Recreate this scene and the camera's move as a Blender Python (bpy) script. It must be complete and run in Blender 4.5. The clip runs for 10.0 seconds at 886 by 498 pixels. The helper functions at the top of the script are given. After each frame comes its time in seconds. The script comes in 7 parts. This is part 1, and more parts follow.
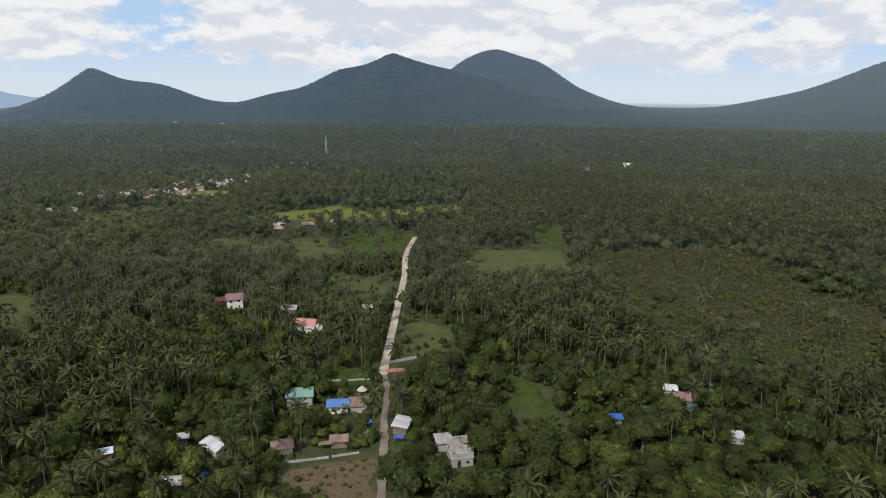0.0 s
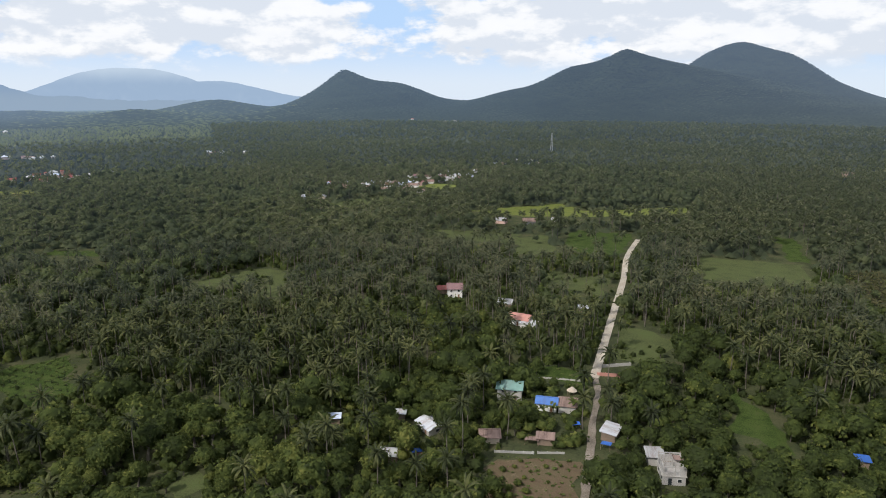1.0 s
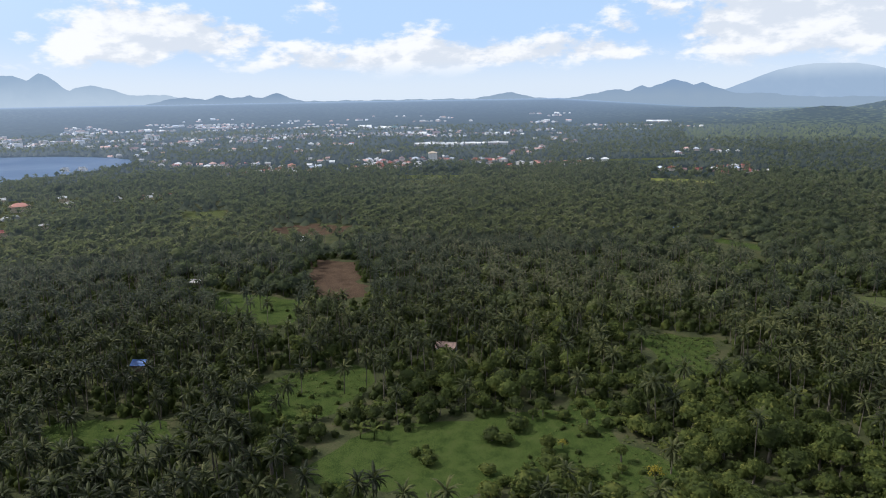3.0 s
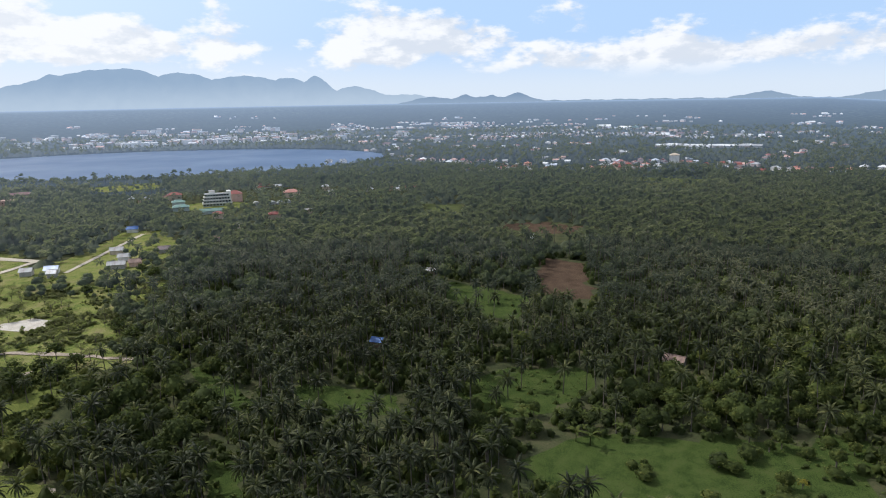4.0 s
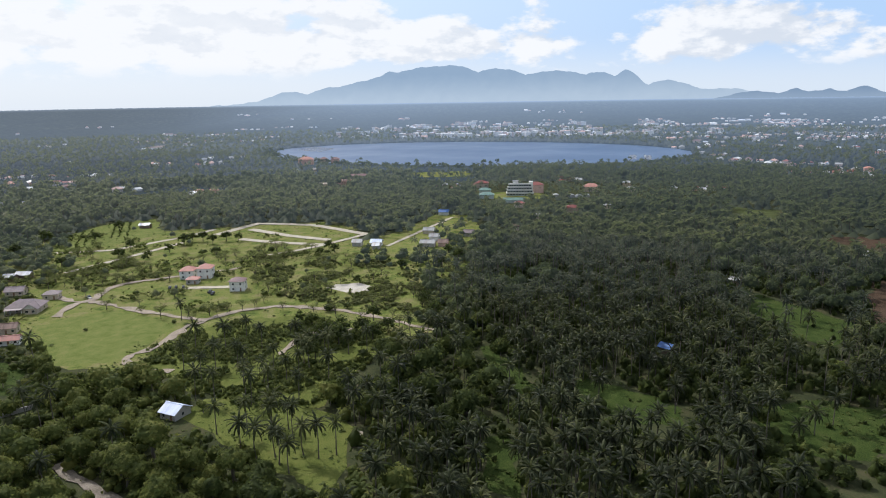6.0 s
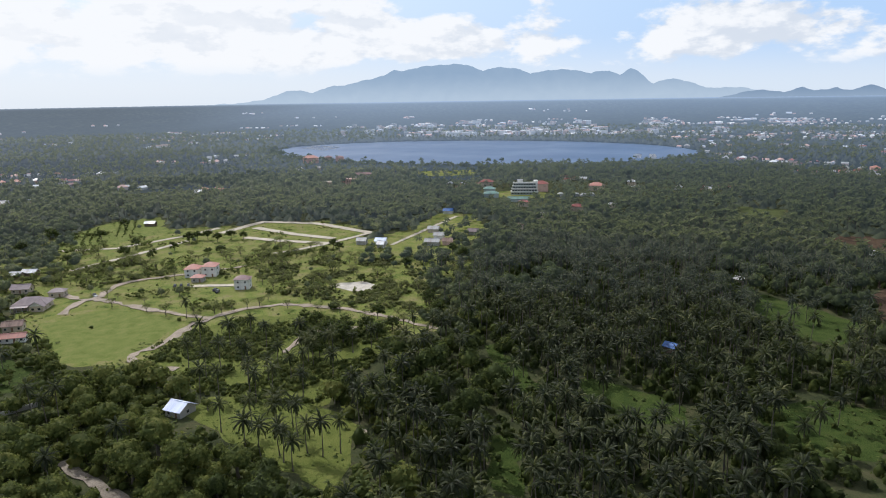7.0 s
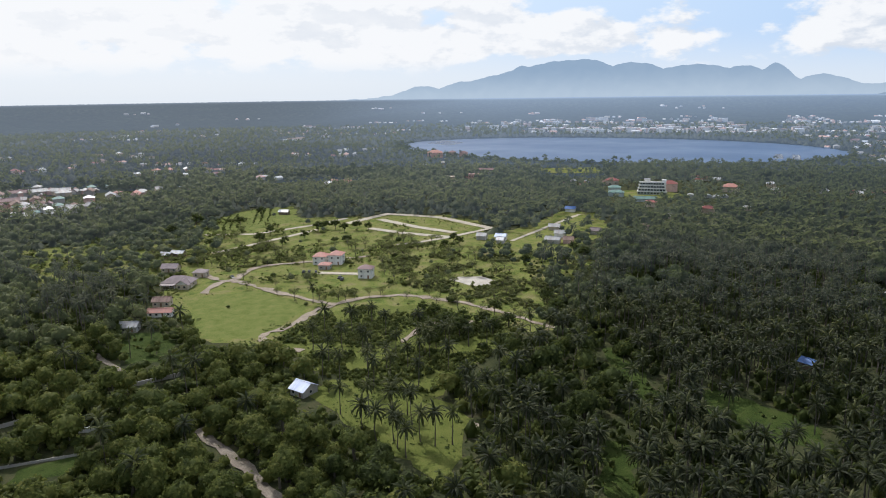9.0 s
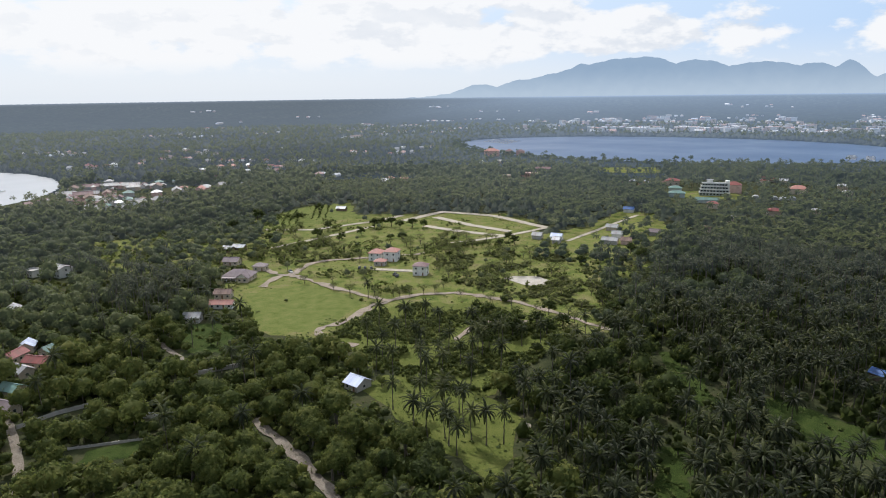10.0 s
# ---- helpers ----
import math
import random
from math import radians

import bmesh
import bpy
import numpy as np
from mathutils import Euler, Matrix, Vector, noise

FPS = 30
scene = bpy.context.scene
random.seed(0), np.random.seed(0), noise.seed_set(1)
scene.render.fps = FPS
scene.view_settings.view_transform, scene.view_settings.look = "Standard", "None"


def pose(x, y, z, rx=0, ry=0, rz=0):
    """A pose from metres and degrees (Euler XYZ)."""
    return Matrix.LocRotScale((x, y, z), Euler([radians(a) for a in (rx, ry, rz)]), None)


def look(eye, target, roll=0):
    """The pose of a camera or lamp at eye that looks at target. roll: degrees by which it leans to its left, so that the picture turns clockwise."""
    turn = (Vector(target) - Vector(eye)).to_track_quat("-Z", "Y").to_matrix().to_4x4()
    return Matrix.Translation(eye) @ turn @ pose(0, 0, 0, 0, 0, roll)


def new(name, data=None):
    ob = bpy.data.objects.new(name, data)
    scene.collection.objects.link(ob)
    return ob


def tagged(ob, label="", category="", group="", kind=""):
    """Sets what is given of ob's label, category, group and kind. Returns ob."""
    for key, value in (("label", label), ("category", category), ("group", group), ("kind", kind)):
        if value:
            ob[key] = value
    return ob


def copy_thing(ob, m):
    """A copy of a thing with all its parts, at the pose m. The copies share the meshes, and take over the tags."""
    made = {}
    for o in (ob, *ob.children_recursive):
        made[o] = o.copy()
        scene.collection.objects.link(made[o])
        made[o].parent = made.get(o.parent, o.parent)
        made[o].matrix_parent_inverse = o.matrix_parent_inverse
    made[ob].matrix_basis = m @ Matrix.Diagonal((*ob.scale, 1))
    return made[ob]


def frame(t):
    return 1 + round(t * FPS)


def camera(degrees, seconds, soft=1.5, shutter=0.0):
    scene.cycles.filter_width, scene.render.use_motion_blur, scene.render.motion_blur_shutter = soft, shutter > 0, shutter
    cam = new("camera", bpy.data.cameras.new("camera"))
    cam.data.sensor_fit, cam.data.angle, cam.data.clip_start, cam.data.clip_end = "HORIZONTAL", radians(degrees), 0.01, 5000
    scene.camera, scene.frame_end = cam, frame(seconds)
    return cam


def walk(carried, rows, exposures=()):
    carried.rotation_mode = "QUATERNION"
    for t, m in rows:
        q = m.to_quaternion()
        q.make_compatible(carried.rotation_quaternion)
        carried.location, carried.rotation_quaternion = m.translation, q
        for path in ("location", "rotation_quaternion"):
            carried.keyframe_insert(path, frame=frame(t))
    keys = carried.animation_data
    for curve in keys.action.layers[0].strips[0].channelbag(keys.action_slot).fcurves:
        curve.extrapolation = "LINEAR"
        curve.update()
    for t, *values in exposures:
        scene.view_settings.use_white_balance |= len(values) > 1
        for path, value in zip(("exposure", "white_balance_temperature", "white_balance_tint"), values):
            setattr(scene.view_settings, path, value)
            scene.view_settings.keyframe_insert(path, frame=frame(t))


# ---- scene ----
# A drone hovers 110 m over coconut groves and turns to its left.
EYE = 110.0
cam = camera(65.81, 10.0, soft=1.05)
# seconds, yaw to the left, pitch, roll
ROWS = [
    (0.0, 0.0, -12.63, 0.35), (0.3, 0.30, -12.68, 0.25), (0.4, 1.15, -12.70, 0.2), (0.5, 2.85, -12.74, 0.17), (0.7, 8.55, -12.80, 0.08),
    (1.0, 18.61, -12.87, -0.03), (1.5, 33.77, -12.83, -0.24), (2.0, 48.55, -12.77, -0.56), (2.5, 60.48, -12.77, -0.82),
    (3.0, 71.42, -12.69, -0.92), (3.2, 75.75, -12.65, -0.95), (3.75, 86.3, -12.5, -1.0), (4.3, 95.70, -12.42, -1.05), (4.5, 98.86, -12.43, -1.1),
    (5.0, 106.31, -12.43, -1.08), (5.5, 112.27, -12.42, -1.01), (5.7, 114.32, -12.44, -0.98), (6.0, 115.7, -12.48, -0.96),
    (6.4, 115.9, -12.54, -0.94), (6.8, 115.95, -12.57, -0.92), (7.0, 116.08, -12.58, -0.92), (7.2, 117.27, -12.59, -0.91),
    (7.5, 120.31, -12.60, -0.90), (7.7, 122.44, -12.60, -0.88), (8.0, 125.39, -12.62, -0.85), (8.2, 126.2, -12.65, -0.82),
    (8.5, 126.28, -12.69, -0.81), (9.0, 126.30, -12.77, -0.80), (9.2, 127.07, -12.78, -0.78), (9.5, 129.14, -12.81, -0.77),
    (9.7, 130.35, -12.83, -0.77), (10.0, 131.0, -12.85, -0.78),
]
# seconds, stops, kelvin, tint: the camera's white balance drifts a little cooler towards the lake
EXPOSURES = [(0.0, -0.10, 6450, 10), (0.5, -0.08, 6410, 10), (1.0, 0.05, 6350, 10), (1.5, -0.03, 6300, 10), (2.0, -0.04, 6250, 10), (2.5, 0.03, 6220, 10), (3.0, 0.05, 6210, 10), (4.5, 0.02, 6180, 10), (7.0, -0.02, 6180, 10), (10.0, -0.03, 6280, 10)]
walk(cam, [(t, pose(0, 0, EYE, 90 + pitch, 0, yaw) @ pose(0, 0, 0, 0, 0, roll)) for t, yaw, pitch, roll in ROWS], EXPOSURES)

# ---- light ----
SUN_AZ, SUN_EL = 151.0, 45.0  # degrees to the left of +y, above the horizon


def nodes_of(owner):
    owner.use_nodes = True
    tree = owner.node_tree
    tree.nodes.clear()
    return tree


def add(tree, kind, values=None):
    n = tree.nodes.new(kind)
    for k, v in (values or {}).items():
        if isinstance(v, bpy.types.NodeSocket):
            tree.links.new(v, n.inputs[k])
        else:
            n.inputs[k].default_value = v
    return n


def maths(tree, op, a, b=0.0, c=None):
    n = add(tree, "ShaderNodeMath", {0: a, 1: b} if c is None else {0: a, 1: b, 2: c})
    n.operation = op
    return n.outputs[0]


def ramp(tree, value, low, high):
    n = add(tree, "ShaderNodeMapRange", {0: value, 1: low, 2: high})
    n.clamp, n.interpolation_type = True, "SMOOTHSTEP"
    return n.outputs[0]


def mix(tree, fac, a, b):
    n = add(tree, "ShaderNodeMix", {0: fac})
    n.data_type = "RGBA"
    for i, v in ((6, a), (7, b)):
        if isinstance(v, bpy.types.NodeSocket):
            tree.links.new(v, n.inputs[i])
        else:
            n.inputs[i].default_value = (*v, 1)
    return n.outputs[2]


def cloud_noise(tree, vector, scale, detail, rough=0.55):
    return add(tree, "ShaderNodeTexNoise", {"Vector": vector, "Scale": scale, "Detail": detail, "Roughness": rough}).outputs[0]


def build_sky():
    world = bpy.data.worlds.new("sky")
    scene.world = world
    t = nodes_of(world)
    sky = add(t, "ShaderNodeTexSky")
    sky.sky_type, sky.sun_disc, sky.sun_elevation, sky.sun_rotation, sky.dust_density = "NISHITA", False, radians(SUN_EL), radians(-SUN_AZ), 2.0
    blue = add(t, "ShaderNodeBackground", {"Color": sky.outputs[0], "Strength": 0.15})
    way = add(t, "ShaderNodeTexCoord").outputs["Generated"]
    split = add(t, "ShaderNodeSeparateXYZ", {0: way})
    up = split.outputs[2]
    turn = maths(t, "MULTIPLY", maths(t, "ARCTAN2", maths(t, "MULTIPLY", split.outputs[0], -1.0), split.outputs[1]), 180 / math.pi)
    lift = maths(t, "MULTIPLY", maths(t, "ARCSINE", up), 180 / math.pi)

    def bank(az, wide, el, tall):
        """A bank of cloud round a direction, fading outwards."""
        a, b = maths(t, "DIVIDE", maths(t, "SUBTRACT", turn, az), wide), maths(t, "DIVIDE", maths(t, "SUBTRACT", lift, el), tall)
        d = maths(t, "ADD", maths(t, "MULTIPLY", a, a), maths(t, "MULTIPLY", b, b))
        return maths(t, "POWER", math.e, maths(t, "MULTIPLY", d, -1.0))

    # cumulus: puffs with flat undersides, heaped in banks over the hills and the lake
    flat = add(t, "ShaderNodeMapping", {"Vector": way, "Scale": (1, 1, 2.3), "Location": (0.35, 0.1, 0.0)}).outputs[0]
    above = add(t, "ShaderNodeMapping", {"Vector": way, "Scale": (1, 1, 2.3), "Location": (0.352, 0.088, 0.030)}).outputs[0]
    big, big_up = cloud_noise(t, flat, 8.5, 11.0, 0.58), cloud_noise(t, above, 8.5, 11.0, 0.58)
    wide = cloud_noise(t, flat, 2.6, 3.0)
    ahead, back = maths(t, "MAXIMUM", split.outputs[1], 0.0), maths(t, "MAXIMUM", maths(t, "MULTIPLY", split.outputs[1], -1.0), 0.0)
    level = maths(t, "MULTIPLY_ADD", maths(t, "SUBTRACT", wide, 0.5), 0.5, big)
    # extra cloud added overhead, out of view, to raise the ambient light
    level = maths(t, "MULTIPLY_ADD", ramp(t, up, 0.14, 0.4), 0.15, level)
    for az, w, el, h, much in ((41, 13, 5.0, 2.9, 0.32), (65, 10, 3.2, 1.2, 0.24), (91, 7.5, 4.6, 1.7, 0.23), (-6, 28, 6.0, 4.0, 0.44), (117, 18, 4.0, 1.8, 0.28), (150, 25, 5.0, 3.4, 0.36), (78, 7, 2.4, 0.9, 0.14)):
        level = maths(t, "MULTIPLY_ADD", bank(az, w, el, h), much, level)
    puffs = maths(t, "MULTIPLY", ramp(t, level, 0.58, 0.69), ramp(t, up, 0.018, 0.05))
    lit = ramp(t, maths(t, "SUBTRACT", big, big_up), -0.10, 0.10)
    fine = cloud_noise(t, flat, 20.0, 7.0)
    shade = maths(t, "MULTIPLY_ADD", fine, 0.45, maths(t, "MULTIPLY", lit, 0.72))
    shade = maths(t, "ADD", shade, maths(t, "MULTIPLY", back, 0.55))
    shade = maths(t, "SUBTRACT", shade, maths(t, "MULTIPLY", ahead, 0.10))
    tint = mix(t, ramp(t, shade, 0.2, 0.95), (0.74, 0.78, 0.84), (1.0, 0.99, 0.98))
    cloud = add(t, "ShaderNodeBackground", {"Color": tint, "Strength": 0.98})
    # milky air, whiter towards the horizon
    air = maths(t, "SUBTRACT", 1.0, ramp(t, up, 0.05, 0.45))
    pale = mix(t, ramp(t, up, 0.0, 0.085), (0.72, 0.80, 0.89), (0.45, 0.63, 0.90))
    veil = add(t, "ShaderNodeBackground", {"Color": mix(t, maths(t, "MULTIPLY", back, 0.75), pale, (0.78, 0.83, 0.88)), "Strength": 1.08})
    low = add(t, "ShaderNodeMixShader", {0: maths(t, "MULTIPLY", air, 0.9), 1: blue.outputs[0], 2: veil.outputs[0]})
    full = add(t, "ShaderNodeMixShader", {0: maths(t, "MULTIPLY", puffs, 0.95), 1: low.outputs[0], 2: cloud.outputs[0]})
    add(t, "ShaderNodeOutputWorld", {0: full.outputs[0]})


build_sky()
sun = new("sun", bpy.data.lights.new("sun", "SUN"))
sun.data.energy, sun.data.angle, sun.data.color = 3.3, radians(1.5), (1.0, 0.955, 0.89)
sun.matrix_world = look((0, 0, 900), (900 * math.sin(radians(SUN_AZ)) / math.tan(radians(SUN_EL)), -900 * math.cos(radians(SUN_AZ)) / math.tan(radians(SUN_EL)), 0))


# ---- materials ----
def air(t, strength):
    """Painted haze, a bluish emission set by place: none near by, thicker towards the lake basin than before the hills.
    """
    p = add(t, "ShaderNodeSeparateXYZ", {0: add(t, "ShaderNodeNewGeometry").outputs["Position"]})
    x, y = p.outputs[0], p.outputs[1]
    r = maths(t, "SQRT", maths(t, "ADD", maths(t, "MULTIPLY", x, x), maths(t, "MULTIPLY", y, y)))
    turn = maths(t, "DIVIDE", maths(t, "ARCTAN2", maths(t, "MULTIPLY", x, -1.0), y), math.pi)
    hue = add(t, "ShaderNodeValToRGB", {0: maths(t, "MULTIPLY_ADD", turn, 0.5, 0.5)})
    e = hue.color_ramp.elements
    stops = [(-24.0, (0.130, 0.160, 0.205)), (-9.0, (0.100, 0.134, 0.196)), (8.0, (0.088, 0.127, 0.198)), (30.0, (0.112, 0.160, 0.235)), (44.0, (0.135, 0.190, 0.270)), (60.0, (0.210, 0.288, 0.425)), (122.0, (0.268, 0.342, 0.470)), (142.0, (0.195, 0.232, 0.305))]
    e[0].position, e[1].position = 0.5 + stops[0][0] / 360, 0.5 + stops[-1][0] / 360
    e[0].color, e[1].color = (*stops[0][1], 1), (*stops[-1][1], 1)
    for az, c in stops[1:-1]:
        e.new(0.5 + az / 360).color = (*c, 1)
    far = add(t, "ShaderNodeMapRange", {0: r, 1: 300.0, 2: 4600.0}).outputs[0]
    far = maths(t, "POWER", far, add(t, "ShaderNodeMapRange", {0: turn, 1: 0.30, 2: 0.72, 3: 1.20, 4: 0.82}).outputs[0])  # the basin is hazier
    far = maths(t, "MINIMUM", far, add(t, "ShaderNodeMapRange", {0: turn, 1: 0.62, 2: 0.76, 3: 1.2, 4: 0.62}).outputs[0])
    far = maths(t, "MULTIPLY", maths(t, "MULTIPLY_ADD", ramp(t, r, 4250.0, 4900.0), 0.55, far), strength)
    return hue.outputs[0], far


def surface(name, colours, scale=1.0, streaks=False, thin=0.0, rough=0.8, bump=0.3, metal=0.0, spec=0.3, tone=False, island=0.0, piece=0.0, haze=0.0, stains=0.4):
    """A material between two or three colours, with mottling at two sizes and a fine relief."""
    m = bpy.data.materials.new(name)
    t = nodes_of(m)
    where = add(t, "ShaderNodeTexCoord").outputs["Object"] if not tone else add(t, "ShaderNodeNewGeometry").outputs["Position"]
    if streaks:  # rust and dirt that run down the slope of a sheet
        where = add(t, "ShaderNodeMapping", {"Vector": where, "Scale": (1.4, 0.12, 0.12)}).outputs[0]
    coarse = add(t, "ShaderNodeTexNoise", {"Vector": where, "Scale": 0.22 * scale, "Detail": 5.0, "Roughness": 0.6}).outputs[0]
    fine = add(t, "ShaderNodeTexNoise", {"Vector": where, "Scale": 2.6 * scale, "Detail": 4.0, "Roughness": 0.65}).outputs[0]
    v = ramp(t, maths(t, "MULTIPLY_ADD", fine, stains, maths(t, "MULTIPLY", coarse, 1.0 - stains)), 0.34, 0.66)
    if tone:
        named = add(t, "ShaderNodeAttribute")
        named.attribute_name = "tone"
        kind = named.outputs["Fac"]
        v = maths(t, "MULTIPLY_ADD", v, 0.35, maths(t, "MULTIPLY", kind, 0.65))
    if island:
        r = add(t, "ShaderNodeNewGeometry").outputs["Random Per Island"]
        v = maths(t, "MULTIPLY_ADD", r, island, maths(t, "MULTIPLY", v, 1.0 - island))
    if piece:
        r = add(t, "ShaderNodeObjectInfo").outputs["Random"]
        v = maths(t, "MULTIPLY_ADD", r, piece, maths(t, "MULTIPLY", v, 1.0 - piece))
    steps = add(t, "ShaderNodeValToRGB", {0: v})
    e = steps.color_ramp.elements
    e[0].color, e[1].color = (*colours[0], 1), (*colours[-1], 1)
    if len(colours) > 2:
        for i, c in enumerate(colours[1:-1]):
            e.new((i + 1) / (len(colours) - 1)).color = (*c, 1)
    b = add(t, "ShaderNodeBsdfPrincipled", {"Base Color": steps.outputs[0], "Roughness": rough, "Metallic": metal, "Specular IOR Level": spec})
    if bump:
        n = add(t, "ShaderNodeBump", {"Strength": bump, "Distance": 0.15 / scale, "Height": fine})
        t.links.new(n.outputs[0], b.inputs["Normal"])
    # haze painted onto the surface as emission
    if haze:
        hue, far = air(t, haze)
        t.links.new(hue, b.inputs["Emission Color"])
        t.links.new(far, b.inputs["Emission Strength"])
    out = b.outputs[0]
    if thin:  # light that comes through a leaf
        gold = mix(t, 0.5, steps.outputs[0], (0.19, 0.23, 0.06))
        out = add(t, "ShaderNodeMixShader", {0: thin, 1: out, 2: add(t, "ShaderNodeBsdfTranslucent", {"Color": gold}).outputs[0]}).outputs[0]
    add(t, "ShaderNodeOutputMaterial", {0: out})
    return m


M_GROUND = surface("undergrowth", [(0.032, 0.038, 0.020), (0.054, 0.062, 0.028), (0.080, 0.074, 0.040)], scale=0.5, bump=0.6, rough=0.95, spec=0.04)
# dark far ground with painted haze emission over it
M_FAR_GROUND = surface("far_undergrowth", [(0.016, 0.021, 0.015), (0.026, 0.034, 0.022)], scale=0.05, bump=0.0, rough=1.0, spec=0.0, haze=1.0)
# grass tones also carry the estate's sun patch and cloud shade elsewhere
M_GRASS = surface("meadow_grass", [(0.050, 0.076, 0.018), (0.102, 0.136, 0.032), (0.178, 0.198, 0.052), (0.145, 0.156, 0.050), (0.232, 0.220, 0.088), (0.155, 0.124, 0.072)], scale=0.42, bump=1.0, stains=0.45, rough=0.95, spec=0.04)
M_LUSH = surface("lush_grass", [(0.018, 0.030, 0.009), (0.036, 0.057, 0.014), (0.056, 0.080, 0.020), (0.066, 0.070, 0.028)], scale=0.9, bump=1.0, stains=0.6, rough=0.95, spec=0.04)
M_DRY = surface("dry_grass", [(0.044, 0.054, 0.022), (0.078, 0.090, 0.036), (0.074, 0.096, 0.033)], scale=0.45, bump=0.8, stains=0.55, rough=0.95, spec=0.04)
M_YOUNG = surface("mown_grass", [(0.072, 0.104, 0.022), (0.122, 0.152, 0.038), (0.162, 0.180, 0.054), (0.205, 0.196, 0.080)], scale=0.8, bump=1.0, stains=0.65, rough=0.95, spec=0.04)
M_LAWN = surface("lawn_grass", [(0.072, 0.094, 0.022), (0.120, 0.140, 0.035), (0.156, 0.160, 0.050)], scale=0.8, bump=1.0, stains=0.65, rough=0.95, spec=0.04)
M_SOIL = surface("bare_soil", [(0.040, 0.028, 0.018), (0.074, 0.049, 0.033), (0.100, 0.070, 0.048)], scale=0.5, bump=0.8, stains=0.55, rough=0.95, spec=0.04)
M_DIRT = surface("dirt_road", [(0.14, 0.116, 0.076), (0.235, 0.188, 0.140), (0.31, 0.250, 0.194), (0.385, 0.318, 0.257)], scale=0.8, bump=0.6, stains=0.65)
M_LANE = surface("worn_lane", [(0.095, 0.082, 0.060), (0.160, 0.132, 0.100), (0.215, 0.180, 0.142), (0.280, 0.240, 0.195)], scale=0.8, bump=0.5, stains=0.6)
M_PLOT = surface("cleared_soil", [(0.062, 0.050, 0.026), (0.130, 0.090, 0.060), (0.090, 0.078, 0.040), (0.180, 0.130, 0.092)], scale=0.7, bump=0.8, stains=0.55, rough=0.95, spec=0.04)
M_ROAD = surface("pale_concrete", [(0.29, 0.245, 0.185), (0.41, 0.36, 0.285), (0.52, 0.465, 0.38)], scale=0.7, bump=0.25, stains=0.6)
M_GRAVEL = surface("pale_gravel", [(0.30, 0.27, 0.21), (0.48, 0.44, 0.38), (0.60, 0.57, 0.51)], scale=0.8, bump=0.4, stains=0.6, rough=0.9, spec=0.1)
M_PALM = surface("palm_fronds", [(0.014, 0.017, 0.010), (0.024, 0.029, 0.015), (0.047, 0.055, 0.023), (0.124, 0.126, 0.048)], scale=0.4, rough=0.5, bump=0, tone=True, island=0.04, spec=0.06, thin=0.18)
M_LEAF = surface("tree_leaves", [(0.020, 0.026, 0.012), (0.036, 0.046, 0.018), (0.050, 0.067, 0.020), (0.076, 0.096, 0.026), (0.140, 0.152, 0.040), (0.235, 0.222, 0.064)], scale=0.9, rough=0.65, bump=0, tone=True, island=0.25, spec=0.07, thin=0.38)
M_TUFT = surface("grass_tufts", [(0.036, 0.054, 0.015), (0.058, 0.082, 0.022), (0.095, 0.116, 0.034), (0.130, 0.120, 0.054)], scale=0.6, bump=0, tone=True, island=0.3, spec=0.1, thin=0.25)
M_YELLOW = surface("yellow_leaves", [(0.22, 0.18, 0.03), (0.36, 0.29, 0.04)], scale=0.6, bump=0, tone=True, island=0.4, spec=0.15, thin=0.3)
M_SCRUB = surface("dry_scrub_leaves", [(0.100, 0.106, 0.046), (0.150, 0.152, 0.064), (0.140, 0.160, 0.058), (0.220, 0.190, 0.105)], scale=0.4, bump=0, tone=True, island=0.35, spec=0.1, thin=0.5)
M_BRUSH = surface("brown_brush", [(0.056, 0.052, 0.026), (0.104, 0.088, 0.048), (0.078, 0.088, 0.036), (0.150, 0.120, 0.072)], scale=0.4, bump=0, tone=True, island=0.35, spec=0.1, thin=0.3)
M_BROWN = surface("dry_brown_grass", [(0.030, 0.031, 0.017), (0.052, 0.048, 0.028), (0.046, 0.054, 0.024), (0.072, 0.062, 0.038)], scale=0.45, bump=0.8, stains=0.5, rough=0.95, spec=0.04)
M_BARK = surface("grey_bark", [(0.075, 0.064, 0.05), (0.18, 0.155, 0.125)], scale=1.5, tone=True)
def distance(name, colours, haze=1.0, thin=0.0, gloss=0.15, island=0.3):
    """Woods far off, with painted haze: emission, and paler, bluer base colours."""
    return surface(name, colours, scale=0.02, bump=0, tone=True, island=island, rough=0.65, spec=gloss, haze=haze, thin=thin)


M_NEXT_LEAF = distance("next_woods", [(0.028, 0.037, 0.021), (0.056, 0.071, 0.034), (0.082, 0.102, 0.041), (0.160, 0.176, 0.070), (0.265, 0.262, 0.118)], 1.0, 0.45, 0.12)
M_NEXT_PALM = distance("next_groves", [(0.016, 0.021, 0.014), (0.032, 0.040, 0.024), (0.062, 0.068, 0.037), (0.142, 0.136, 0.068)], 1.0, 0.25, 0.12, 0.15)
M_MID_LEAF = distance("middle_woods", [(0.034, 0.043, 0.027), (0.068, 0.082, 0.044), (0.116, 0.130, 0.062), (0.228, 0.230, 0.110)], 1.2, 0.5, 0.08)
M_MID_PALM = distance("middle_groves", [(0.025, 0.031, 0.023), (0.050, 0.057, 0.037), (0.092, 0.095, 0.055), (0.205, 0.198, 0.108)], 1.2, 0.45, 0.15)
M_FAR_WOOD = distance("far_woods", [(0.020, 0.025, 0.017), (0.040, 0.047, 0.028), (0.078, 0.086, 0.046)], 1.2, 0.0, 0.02)
